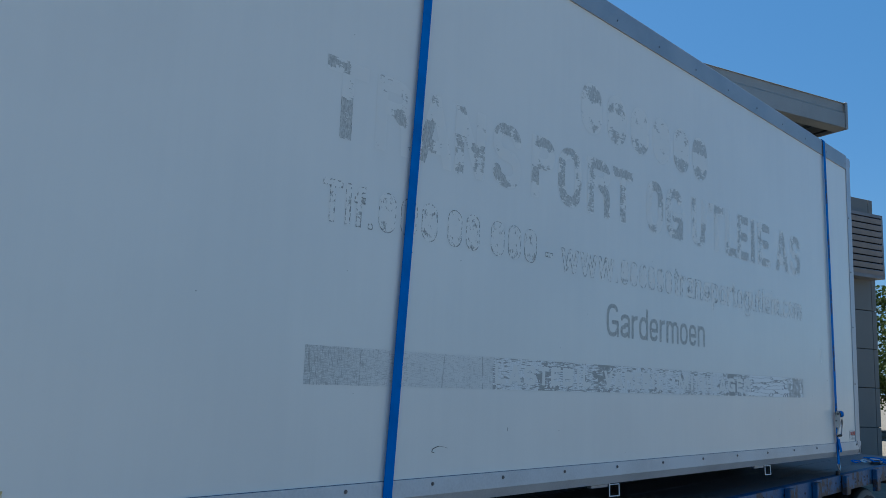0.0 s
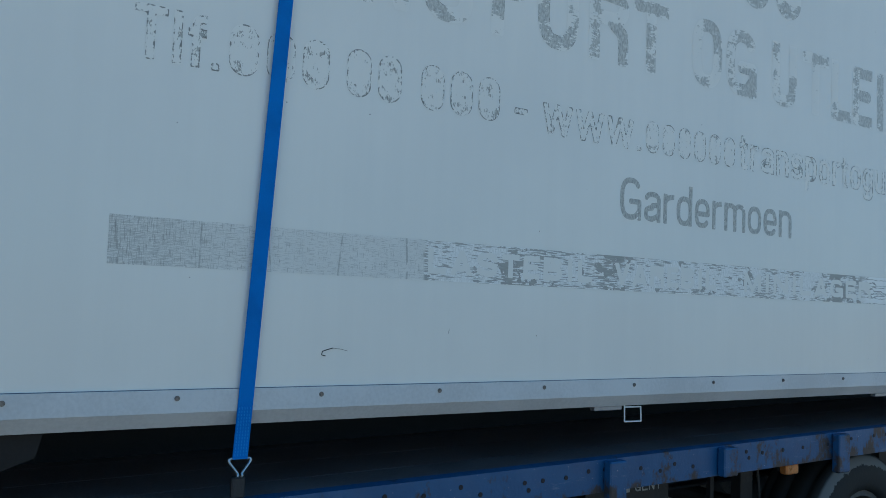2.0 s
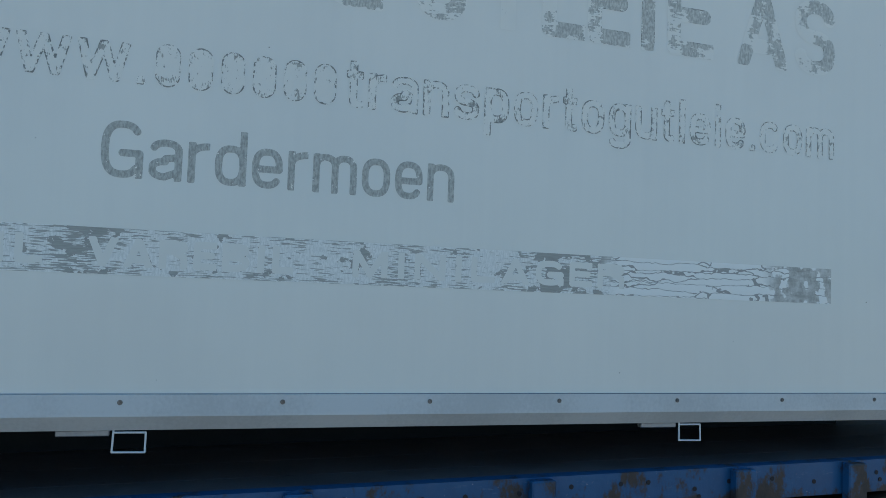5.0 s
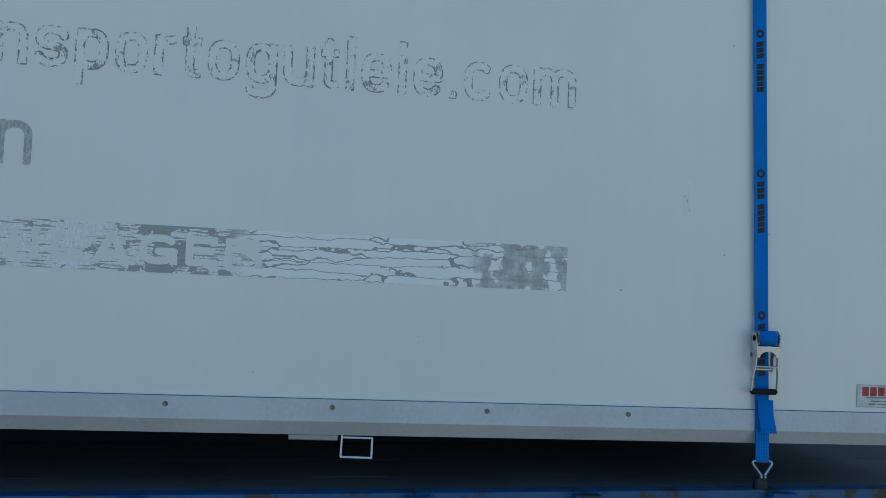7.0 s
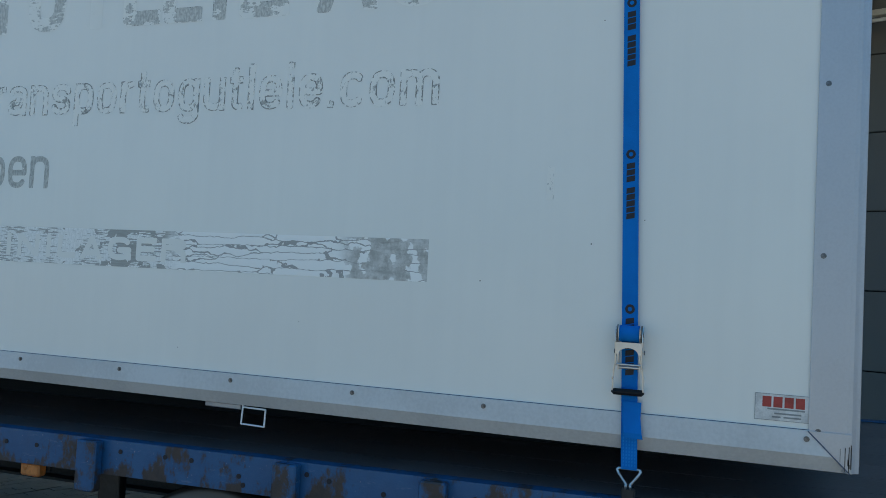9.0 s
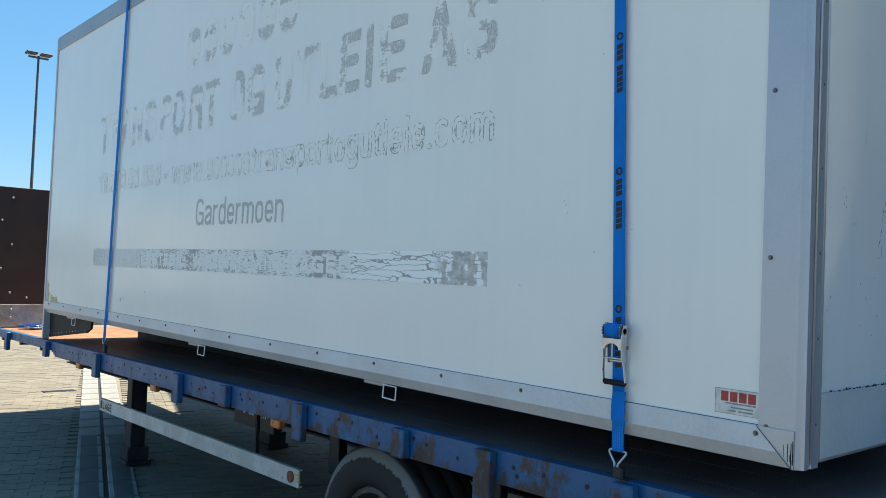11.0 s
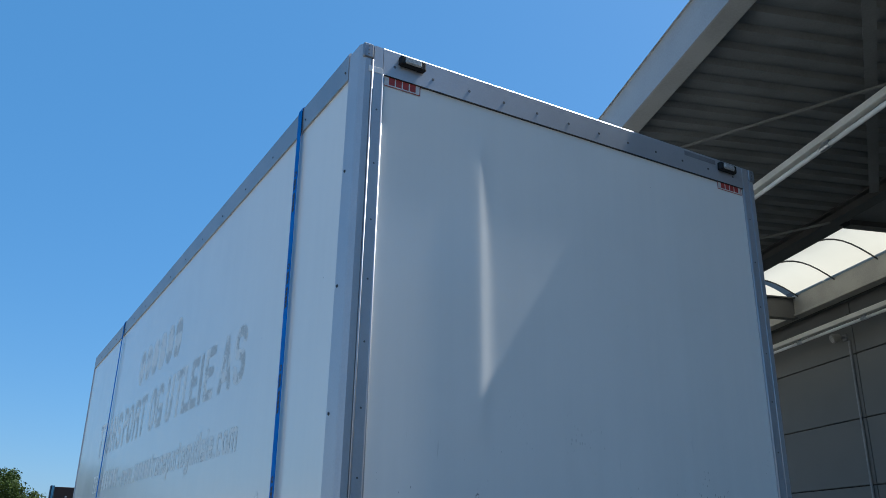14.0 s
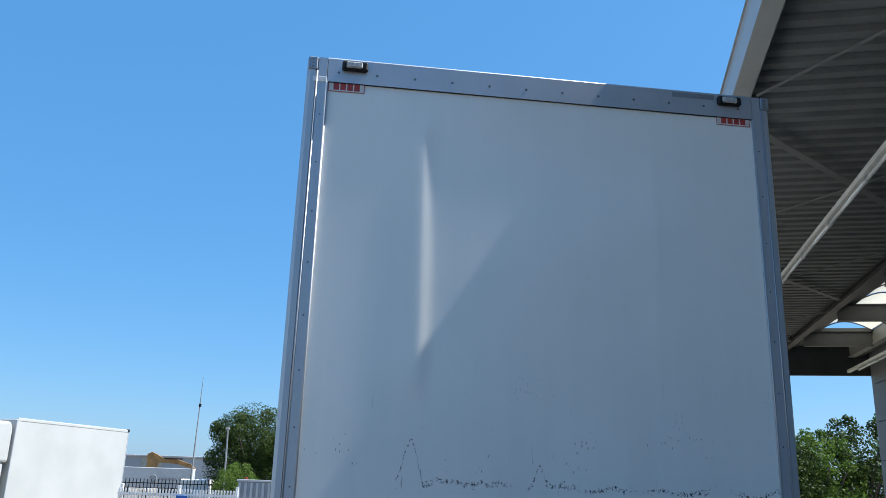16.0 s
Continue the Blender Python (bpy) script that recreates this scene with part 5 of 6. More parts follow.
# dirt at the foot of the corner post, and a crust of dirt lying along the end's bottom rail
M_DIRT = plain("black_grime", (0.045, 0.042, 0.035), (0.02, 0.019, 0.016), 0.9, 0, 30, 120, 0.4)
rnd = random.Random(12)
bm = bmesh.new()
for k in range(12):
    y, z = -0.012 - 0.03 * rnd.random() ** 1.6, ZB + 0.008 + 0.03 * rnd.random()
    box(bm, 0.0124, 0.0134, y, y + rnd.uniform(0.001, 0.0025), z, z + rnd.uniform(0.01, 0.075))
part("grime_streaks", bm, M_DIRT, cargo, "dark grime at the foot of the corner post")
bm = bmesh.new()
for k in range(420):
    cx = -0.16 - 2.2 * rnd.random() ** 0.9
    if math.sin(cx * 9.0) + math.sin(cx * 23.0 + 1) < -1.1:
        continue
    r = rnd.uniform(0.001, 0.0038)
    m = Matrix.Translation((cx, 0.008 + rnd.uniform(-0.004, 0.006), ZB + 0.226 + r * 0.3)) @ pose(0, 0, 0, rnd.uniform(0, 180), rnd.uniform(0, 180), 0) @ Matrix.Diagonal((rnd.uniform(0.8, 2.2), 0.9, rnd.uniform(0.5, 0.9), 1))
    bmesh.ops.create_icosphere(bm, subdivisions=1, radius=r, matrix=m)
tagged(part("dirt_crust", bm, M_DIRT, cargo), "crumbled dark dirt along the rail", kind="stuff")

# ---- lashing straps ----
def ribbon(bm, pts, w, t):
    """A flat band through points (x, y, z); its width lies along y."""
    rings = []
    for p in pts:
        x, y, z, nx, nz = p
        rings.append([bm.verts.new((x + nx * d, y + s, z + nz * d)) for s, d in ((-w / 2, 0), (w / 2, 0), (w / 2, t), (-w / 2, t))])
    for r0, r1 in zip(rings, rings[1:]):
        for j in range(4):
            bm.faces.new((r0[j], r0[(j + 1) % 4], r1[(j + 1) % 4], r1[j]))
    bm.faces.new(rings[0]), bm.faces.new(rings[-1])
    bmesh.ops.recalc_face_normals(bm, faces=bm.faces[:])


def hook(parent, y, z):
    """A bent wire claw: shoulders beside the webbing's loop, the two wires meeting below, tips turned in to the rail."""
    bm = bmesh.new()
    pipe(bm, [(0.016, y - 0.033, z), (0.016, y + 0.033, z)], 0.0042)
    for s in (-1, 1):
        pipe(bm, [(0.016, y + s * 0.033, z), (0.018, y + s * 0.036, z - 0.006), (0.020, y + s * 0.032, z - 0.014), (0.024, y + s * 0.007, z - 0.046), (0.028, y + s * 0.007, z - 0.052), (0.012, y + s * 0.007, z - 0.064)], 0.0044)
    part("hook", bm, M_ZINC, parent, "bright steel claw hook")


def strap(y_top, y_low, z_low, label):
    st = thing("lashing_strap", label, "strap", (0.01, y_low, z_low), "straps over the box")
    def yz(z):
        return y_low + (y_top - y_low) * (z - z_low) / (ZT - z_low)
    pts = [(0.016, yz(z), z, 1, 0) for z in [z_low + (4.13 - z_low) * k / 24 for k in range(25)]]
    pts += [(0.013, yz(4.14), 4.143, 0.8, 0.6), (0.004, yz(4.15), 4.150, 0.4, 0.9), (-0.05, y_top, 4.151, 0, 1), (-1.25, y_top, 4.152, 0, 1), (-2.45, y_top, 4.151, 0, 1), (-2.505, y_top, 4.148, -0.7, 0.7), (-2.518, y_top, 4.13, -1, 0), (-2.516, y_top, 1.3, -1, 0)]
    bm = bmesh.new()
    ribbon(bm, pts, 0.050, 0.0026)
    web = part("webbing", bm, M_STRAP, st, "bright blue woven webbing")
    hook(st, y_low, z_low + 0.002)
    # the webbing's end, folded back and sewn
    bm = bmesh.new()
    ribbon(bm, [(0.0186, yz(z_low + d), z_low + d, 1, 0) for d in (0.0, 0.08, 0.165)], 0.0485, 0.002)
    fold = part("sewn_end", bm, M_STRAP, web)
    bm = bmesh.new()
    for k in range(15):
        for m in range(5):
            z, y = z_low + 0.014 + 0.0105 * k, yz(z_low + 0.01 * k) - 0.018 + 0.009 * m
            box(bm, 0.0204, 0.0211, y - 0.0016, y + 0.0016, z - 0.0032, z + 0.0032)
    part("stitching", bm, M_STITCH, fold, "paler blue stitching")
    bm = bmesh.new()
    box(bm, -0.005, 0.022, y_low - 0.022, y_low + 0.022, z_low - 0.125, z_low - 0.056)
    part("lug", bevel(bm, 0.006), M_DARK, st)
    return st, web, yz


strap(-5.775, -5.915, 1.240, "blue lashing strap over the box with a steel claw hook")
st, web, yz = strap(-0.735, -0.638, 1.288, "blue lashing strap with ratchet and black printed marks")
# printed marks: a ring and short blocks, repeated up the webbing
for k in range(6):
    z = 1.79 + 0.495 * k
    if z > 4.05:
        break
    y = yz(z)
    bm = bmesh.new()
    for a in range(12):
        a0, a1 = 2 * math.pi * a / 12, 2 * math.pi * (a + 1) / 12
        vs = [bm.verts.new((0.0190, y + r * math.cos(q), z + r * math.sin(q))) for r, q in ((0.007, a0), (0.0155, a0), (0.0155, a1), (0.007, a1))]
        bm.faces.new(vs)
    zz = z - 0.028
    for n_, blk in enumerate((0.017, 0.017, 0.017, 0.012, 0.017, 0.017, 0.017, 0.015, 0.017)):
        if n_ != 3 and zz - blk > 1.33:
            vs = [(0.0190, yz(zz) + a, zz + b_) for a, b_ in ((-0.013, -0.003), (0.013, 0.002), (0.013, 0.001 - blk), (-0.013, -0.004 - blk))]
            mk = bmesh.new()
            mk.faces.new([mk.verts.new(p) for p in vs])
            part("printed_bar", mk, M_INK, web)
        zz -= blk + 0.004
    part("printed_ring", bm, M_INK, web)
# ratchet buckle: two side plates, a wound spool between toothed wheels, and a hinged handle with a bridge and a grip
yr = -0.650
rat = part("ratchet", bmesh.new(), M_ZINC, st, "zinc-plated ratchet buckle")
bm = bmesh.new()
for s in (-1, 1):
    prism(bm, [(0.018, 1.598), (0.018, 1.722), (0.032, 1.738), (0.050, 1.738), (0.060, 1.728), (0.058, 1.700), (0.040, 1.655), (0.034, 1.598)], "y", yr + s * 0.033 - 0.0016, yr + s * 0.033 + 0.0016)
rod(bm, (0.026, yr - 0.033, 1.606), (0.026, yr + 0.033, 1.606), 0.005, 10)
bm.to_mesh(rat.data)
bm.free()
bm = bmesh.new()
rod(bm, (0.042, yr - 0.030, 1.713), (0.042, yr + 0.030, 1.713), 0.026, 20)
part("spool", bm, M_STRAP, rat, "wound blue webbing", True)
for s in (-1, 1):
    bm = bmesh.new()
    rod(bm, (0.042, yr + s * 0.0335, 1.713), (0.042, yr + s * 0.043, 1.713), 0.011, 14)
    part("axle_end", bm, M_BOLT, rat)
for s in (-1, 1):
    bm = bmesh.new()
    rod(bm, (0.042, yr + s * 0.0355, 1.713), (0.042, yr + s * 0.0385, 1.713), 0.023, 20)
    for k in range(14):
        a = 2 * math.pi * k / 14
        c, d = 0.042 + 0.0245 * math.cos(a), 1.713 + 0.0245 * math.sin(a)
        box(bm, c - 0.003, c + 0.003, yr + s * 0.037 - 0.0015, yr + s * 0.037 + 0.0015, d - 0.003, d + 0.003)
    part("toothed_wheel", bm, M_BOLT, rat, "dark steel toothed wheel")
    # flat handle arm: a broad cheek round the axle that narrows, kinks out and runs down to the grip
    bm = bmesh.new()
    rows = []
    for z, dy, x0, x1 in ((1.735, 0.040, 0.030, 0.050), (1.713, 0.040, 0.026, 0.058), (1.690, 0.040, 0.030, 0.060), (1.660, 0.038, 0.040, 0.058), (1.622, 0.038, 0.042, 0.054), (1.600, 0.042, 0.040, 0.050), (1.570, 0.045, 0.036, 0.046), (1.533, 0.046, 0.030, 0.042)):
        rows.append([bm.verts.new((x, yr + s * (dy + e), z)) for x, e in ((x0, 0), (x1, 0), (x1, 0.003), (x0, 0.003))])
    for r0, r1 in zip(rows, rows[1:]):
        for j in range(4):
            bm.faces.new((r0[j], r0[(j + 1) % 4], r1[(j + 1) % 4], r1[j]))
    bm.faces.new(rows[0]), bm.faces.new(rows[-1])
    bmesh.ops.recalc_face_normals(bm, faces=bm.faces[:])
    part("handle_arm", bm, M_ZINC, rat, "flat bright steel handle arm")
    bm = bmesh.new()
    rod(bm, (0.030, yr + s * 0.0445, 1.656), (0.030, yr + s * 0.0475, 1.656), 0.007, 12)
    part("rivet", bm, M_BOLT, rat)
# bridge plate with an arched lower edge, and the thin slide bar under it
bm = bmesh.new()
edge = [(yr - 0.039, 1.686), (yr + 0.039, 1.686), (yr + 0.039, 1.648)]
edge += [(yr + 0.030 * math.cos(a), 1.648 + 0.021 * math.sin(a)) for a in (radians(15 * k) for k in range(13))] + [(yr - 0.039, 1.648)]
prism(bm, edge, "x", 0.056, 0.059)
part("bridge", bm, M_ZINC, rat, "bright steel bridge plate")
bm = bmesh.new()
rod(bm, (0.047, yr - 0.040, 1.616), (0.047, yr + 0.040, 1.616), 0.0035, 10)
part("slide_bar", bm, M_ZINC, rat)
part("grip", bbox(0.026, 0.046, yr - 0.051, yr + 0.051, 1.520, 1.540, 0.008), M_BLACK, rat, "black plastic grip")
bm = bmesh.new()
ribbon(bm, [(0.022, -0.636, 1.50, 1, 0), (0.028, -0.636, 1.45, 1, 0), (0.036, -0.630, 1.405, 1, 0.1), (0.033, -0.626, 1.388, 1, 0)], 0.056, 0.003)
part("loose_tail", bm, M_STRAP, st)

# ---- the trailer ----
trailer = thing("flatbed_trailer", "worn blue flatbed trailer with a brown plywood headboard", "trailer", (-1.25, -4, 0))
T0, T1 = -9.80, 1.9
ZR = 1.205
DECK = [(T0 + 0.04, -7.7, M_WOOD), (-7.7, T1 - 0.04, M_DECK)]
for a, b_, mt in DECK:
    n = 9
    for k in range(n):
        x0 = -2.50 + 0.281 * k
        bm = bmesh.new()
        box(bm, x0 + 0.002, x0 + 0.279, a, b_, ZR - 0.045, ZR - 0.012)
        part("deck_board", sloped(bm), mt, trailer)
for x, s in ((0.03, 1), (-2.53, -1)):
    bm = bmesh.new()
    for deep, y0, y1 in ((0.135, -7.22, T1), (0.118, -7.27, -7.22), (0.098, -7.32, -7.27), (0.085, T0, -7.32)):
        prism(bm, [(x, ZR), (x, ZR - deep), (x - s * 0.05, ZR - deep), (x - s * 0.05, ZR - deep + 0.01), (x - s * 0.01, ZR - deep + 0.01), (x - s * 0.01, ZR - 0.008), (x - s * 0.06, ZR - 0.008), (x - s * 0.06, ZR)], "y", y0, y1)
    part("side_rail", sloped(bm), M_BLUE, trailer, "blue steel side rail with rust patches and bolt holes")
# stake pockets on the visible rail
for y, low in ((-8.9, 0.20), (-7.42, 0.15), (-5.97, 0.20), (-4.31, 0.20), (-3.60, 0.135), (-2.71, 0.20), (-1.83, 0.135), (-1.27, 0.21), (-0.58, 0.16), (0.25, 0.2), (1.2, 0.2)):
    for x, s in ((0.032, 1), (-2.532, -1)):
        bm = bmesh.new()
        box(bm, x - s * 0.0, x + s * 0.045, y - 0.048, y + 0.048, ZR - low, ZR - 0.004)
        part("stake_pocket", sloped(bevel(bm, 0.006)), M_BLUE, trailer)
# bolt holes along the rail
bm = bmesh.new()
rod(bm, (0, 0, 0), (0.0022, 0, 0), 0.0095, 10)
me_hole = mesh_of("bolt_hole", bm, M_INK)
random.seed(4)
holes = []
y = -9.6
while y < 1.8:
    z = ZR - 0.055 + random.choice((0, 0, 0.014, -0.022))
    holes.append((0.030, y, z + SLOPE * y))
    if random.random() < 0.25:
        holes.append((0.030, y + 0.02, z - 0.03 + SLOPE * y))
    y += random.choice((0.09, 0.12, 0.16, 0.21))
repeat("bolt_hole", me_hole, trailer, holes)
# chassis beams and cross members
for x in (-0.80, -1.70):
    bm = bmesh.new()
    for a, b_, c, d in ((-0.07, 0.07, 0.0, 0.014), (-0.07, 0.07, -0.36, -0.346), (-0.006, 0.006, -0.346, 0.0)):
        box(bm, x + a, x + b_, T0 + 0.4, T1 - 0.2, ZR - 0.06 + c, ZR - 0.06 + d)
    part("chassis_beam", sloped(bm), M_DARK, trailer)
for k in range(15):
    y = T0 + 0.35 + 0.78 * k
    bm = bmesh.new()
    box(bm, -2.48, -0.02, y - 0.03, y + 0.03, ZR - 0.13, ZR - 0.047)
    part("cross_member", sloped(bm), M_DARK, trailer)
# headboard
hb = part("headboard", bbox(-2.56, 0.03, -9.785, -9.755, 1.30, 2.735, 0.003), M_PLY, trailer, "dark brown film-faced plywood headboard")
for x in (0.03, -2.61):
    part("post", bbox(x, x + 0.055, -9.83, -9.735, 1.02, 2.75, 0.006), M_HB_DARK, hb, "dark blue steel headboard post")
    part("post_face", bbox(x + 0.014, x + 0.038, -9.736, -9.728, 1.04, 2.75, 0.002), M_HB_BLUE, hb, "light blue face of the post")
part("kick_strip", bbox(-2.53, 0.028, -9.752, -9.742, 1.055, 1.315, 0.002), M_METAL_STRIP, hb, "scuffed metal kick strip")
bm = bmesh.new()
rod(bm, (0, 0, 0), (0, 0.012, 0), 0.016, 10, 0.008)
me_stud = mesh_of("stud", bm, M_GALV, True)
spots = [(-0.124, -9.756, 2.607), (-0.014, -9.756, 2.33), (-0.136, -9.756, 2.04), (-0.026, -9.756, 1.75), (-0.14, -9.756, 1.46), (-0.33, -9.756, 1.40)]
spots += [(x, -9.743, z) for x in (-0.03, -0.16) for z in (1.16, 1.26)]
spots += [(x, -9.756, z) for x in (-0.8, -1.3, -1.8, -2.3) for z in (1.5, 2.0, 2.55)]
repeat("stud", me_stud, hb, spots)
# landing legs
for x in (-0.52, -1.98):
    leg = part("landing_leg", bbox(x - 0.07, x + 0.07, -6.60, -6.46, 0.16, 1.02, 0.008), M_DARK, trailer, "black landing leg on a broad foot")
    bm = bmesh.new()
    box(bm, x - 0.12, x + 0.12, -6.65, -6.41, 0.0, 0.05)
    box(bm, x - 0.10, x + 0.10, -6.63, -6.43, 0.05, 0.17)
    part("foot", bevel(bm, 0.008), M_DARK, leg)
bm = bmesh.new()
rod(bm, (-1.98, -6.53, 0.85), (-0.52, -6.53, 0.85), 0.03, 8)
part("leg_stay", bm, M_DARK, trailer)
# side guard plank with its stays
for x, s in ((-0.09, 1), (-2.41, -1)):
    bm = bmesh.new()
    prism(bm, [(x, 0.785), (x, 0.682), (x - s * 0.026, 0.682), (x - s * 0.026, 0.690), (x - s * 0.006, 0.690), (x - s * 0.006, 0.777), (x - s * 0.026, 0.777), (x - s * 0.026, 0.785)], "y", -6.26, -2.925)
    g = part("side_guard", sloped(bm), M_GUARD, trailer, "weathered pale aluminium side guard plank")
    for y in (-5.6, -3.5):
        bm = bmesh.new()
        box(bm, x - s * 0.05, x - s * 0.027, y - 0.012, y + 0.012, 0.68, 1.09)
        part("guard_stay", sloped(bm), M_BLACK, g)
    if s > 0:
        bm = bmesh.new()
        rod(bm, (x, -3.01, 0.684), (x + 0.008, -3.01, 0.684), 0.034, 20)
        part("reflector", bm, M_REDLENS, g, "dull round red reflector")
        bm = bmesh.new()
        for yy, zz, w_, h_ in ((-2.94, 0.700, 0.05, 0.012), (-2.93, 0.682, 0.04, 0.010), (-2.925, 0.666, 0.045, 0.008)):
            box(bm, x, x + 0.001, yy - w_ / 2, yy + w_ / 2, zz, zz + h_)
        part("sticker", bm, M_YELLOW, g, "worn yellow sticker")
        bm = bmesh.new()
        box(bm, x, x + 0.001, -6.235, -6.200, 0.600, 0.668)
        part("bar", bm, M_INK, g)
        for k, ch in enumerate("LAGE"):
            letter(ch, -6.180 + 0.056 * k, 0.602, 0.046, 0.062, 0.10, M_INK, g, "", (), 0, 0.0025, x + 0.0008)
# dark plate with pale bars behind the rail
plate = part("stencilled_plate", bbox(-0.315, -0.30, -4.15, -3.60, 0.80, 1.02, 0.003), M_DARK, trailer, "dark steel plate with pale stencilled bars")
M_STENCIL = plain("pale_stencil", (0.4, 0.4, 0.38), None, 0.6, 0, 20, 80, 0)
for k in range(4):
    if k != 1:
        bm = bmesh.new()
        box(bm, -0.2995, -0.2985, -4.02 + 0.040 * k, -3.99 + 0.040 * k, 0.883, 0.925)
        part("bar", bm, M_STENCIL, plate)
for k, ch in enumerate("GENT"):
    letter(ch, -3.835 + 0.047 * k, 0.883, 0.038, 0.046, 0.085, M_STENCIL, plate, "", (), 0, 0.0025, -0.2982)
# amber side lamps
for y in (-3.05, -4.86, -6.6):
    z = 1.0 + SLOPE * (y + 3)
    lampp = part("side_lamp", bbox(-0.035, 0.012, y - 0.05, y + 0.05, z - 0.035, z + 0.02, 0.008), M_ORANGE, trailer, "amber side marker lamp")
    part("bracket", bbox(-0.05, -0.035, y - 0.05, y + 0.06, z - 0.02, z + 0.09, 0.002), M_DARK, lampp)
# mudguard stays and dark boards behind the wheels
for y in (-1.62, -2.95):
    bm = bmesh.new()
    box(bm, -0.40, -0.34, y - 0.05, y + 0.05, 0.72, 1.09)
    pipe(bm, [(-0.33, y + 0.06, 1.08), (-0.32, y + 0.08, 0.85), (-0.33, y + 0.10, 0.7)], 0.008)
    part("mudguard_stay", sloped(bm), M_DARK, trailer)
bm = bmesh.new()
box(bm, -2.45, -0.05, T1 - 0.08, T1, ZR - 0.3, ZR - 0.02)
part("rear_beam", sloped(bevel(bm, 0.008)), M_BLUE, trailer)

# wheels, built once and copied
def wheel():
    w = part("wheel", bmesh.new(), M_RIM, trailer, "dusty steel wheel with a wide scuffed tyre")
    bm = bmesh.new()
    lathe(bm, [(-0.02, 0.285), (-0.015, 0.255), (-0.14, 0.235), (-0.17, 0.12), (-0.12, 0.10), (-0.05, 0.085), (-0.05, 0.01), (-0.36, 0.01), (-0.36, 0.285)], "x", 32)
    bm.to_mesh(w.data)
    bm.free()
    bm = bmesh.new()
    lathe(bm, [(0.0, 0.29), (0.012, 0.33), (0.014, 0.38), (0.008, 0.43), (-0.008, 0.468), (-0.030, 0.492), (-0.06, 0.5), (-0.075, 0.489), (-0.09, 0.489), (-0.10, 0.502), (-0.18, 0.504), (-0.187, 0.491), (-0.2, 0.491), (-0.207, 0.504), (-0.28, 0.502), (-0.29, 0.489), (-0.305, 0.489), (-0.32, 0.5), (-0.36, 0.48), (-0.38, 0.42), (-0.375, 0.29)], "x", 48)
    tyre = part("tyre", bm, M_TYRE, w, "black tyre with a grey scuffed shoulder", True)
    return w


for x, rz in ((-0.105, 0), (-2.395, 180)):
    for y in (-2.235, -0.87, 0.495):
        w = wheel()
        w.matrix_basis = pose(x, y, 0.502, 0, 0, rz)
        for c in w.children:
            c.matrix_parent_inverse = Matrix.Identity(4)
for y in (-2.235, -0.87, 0.495):
    bm = bmesh.new()
    rod(bm, (-2.2, y, 0.5), (-0.3, y, 0.5), 0.065, 12)
    part("axle", bm, M_DARK, trailer)

# strap bundle on the deck in front of the box, and a strap end behind it
for cx, cy, cz, n in ((-0.35, -9.42, 1.205 - 0.012 + SLOPE * -9.42, 26), (-0.12, 0.85, 1.205 - 0.012 + SLOPE * 0.85, 12)):
    bd = thing("strap_bundle", "loose heap of blue lashing strap on the deck", "strap", (cx, cy, cz))
    random.seed(n)
    for k in range(4):
        bm = bmesh.new()
        pts = []
        for i in range(n):
            a = i * 0.55 + k
            pts.append((cx + 0.05 * k + 0.10 * math.cos(a) - 0.02 * i * (0.35 if cy < 0 else 0.8), cy + 0.02 * k + 0.12 * math.sin(a) - 0.008 * i, cz + 0.004 + 0.016 * abs(math.sin(a * 1.3)) + 0.010 * k))
        rings = []
        for (x, y, z) in pts:
            rings.append([bm.verts.new((x, y - 0.022, z)), bm.verts.new((x, y + 0.022, z + 0.005)), bm.verts.new((x, y + 0.022, z + 0.008)), bm.verts.new((x, y - 0.022, z + 0.003))])
        for r0, r1 in zip(rings, rings[1:]):
            for j in range(4):
                bm.faces.new((r0[j], r0[(j + 1) % 4], r1[(j + 1) % 4], r1[j]))
        part("strap_loop", bm, M_STRAP if k != 1 else M_TRUCK, bd)
    bm = bmesh.new()
    box(bm, cx - 0.05, cx + 0.06, cy - 0.03, cy + 0.03, cz, cz + 0.05)
    part("buckle", bevel(bm, 0.008), M_GALV, bd)

# ---- the yard round about ----
def crown(bm, blobs, n, size, seed):
    rnd = random.Random(seed)
    for k in range(n):
        cx, cy, cz, r = blobs[k % len(blobs)]
        d = Vector((rnd.gauss(0, 1), rnd.gauss(0, 1), rnd.gauss(0, 1))).normalized()
        p = Vector((cx, cy, cz)) + d * r * (0.3 + 0.8 * rnd.random() ** 0.5)
        a, b_ = d.orthogonal().normalized(), None
        a = (a + Vector((rnd.uniform(-1, 1), rnd.uniform(-1, 1), rnd.uniform(-1, 1))) * 0.7).normalized()
        b_ = (d * 0.5 + Vector((rnd.uniform(-1, 1), rnd.uniform(-1, 1), rnd.uniform(-1, 1)))).cross(a).normalized()
        s = size * rnd.uniform(0.6, 1.3)
        vs = [bm.verts.new(p + a * s * i + b_ * s * 0.6 * j) for i, j in ((-1, 0), (0, -1), (1, 0), (0, 1))]
        bm.faces.new(vs)


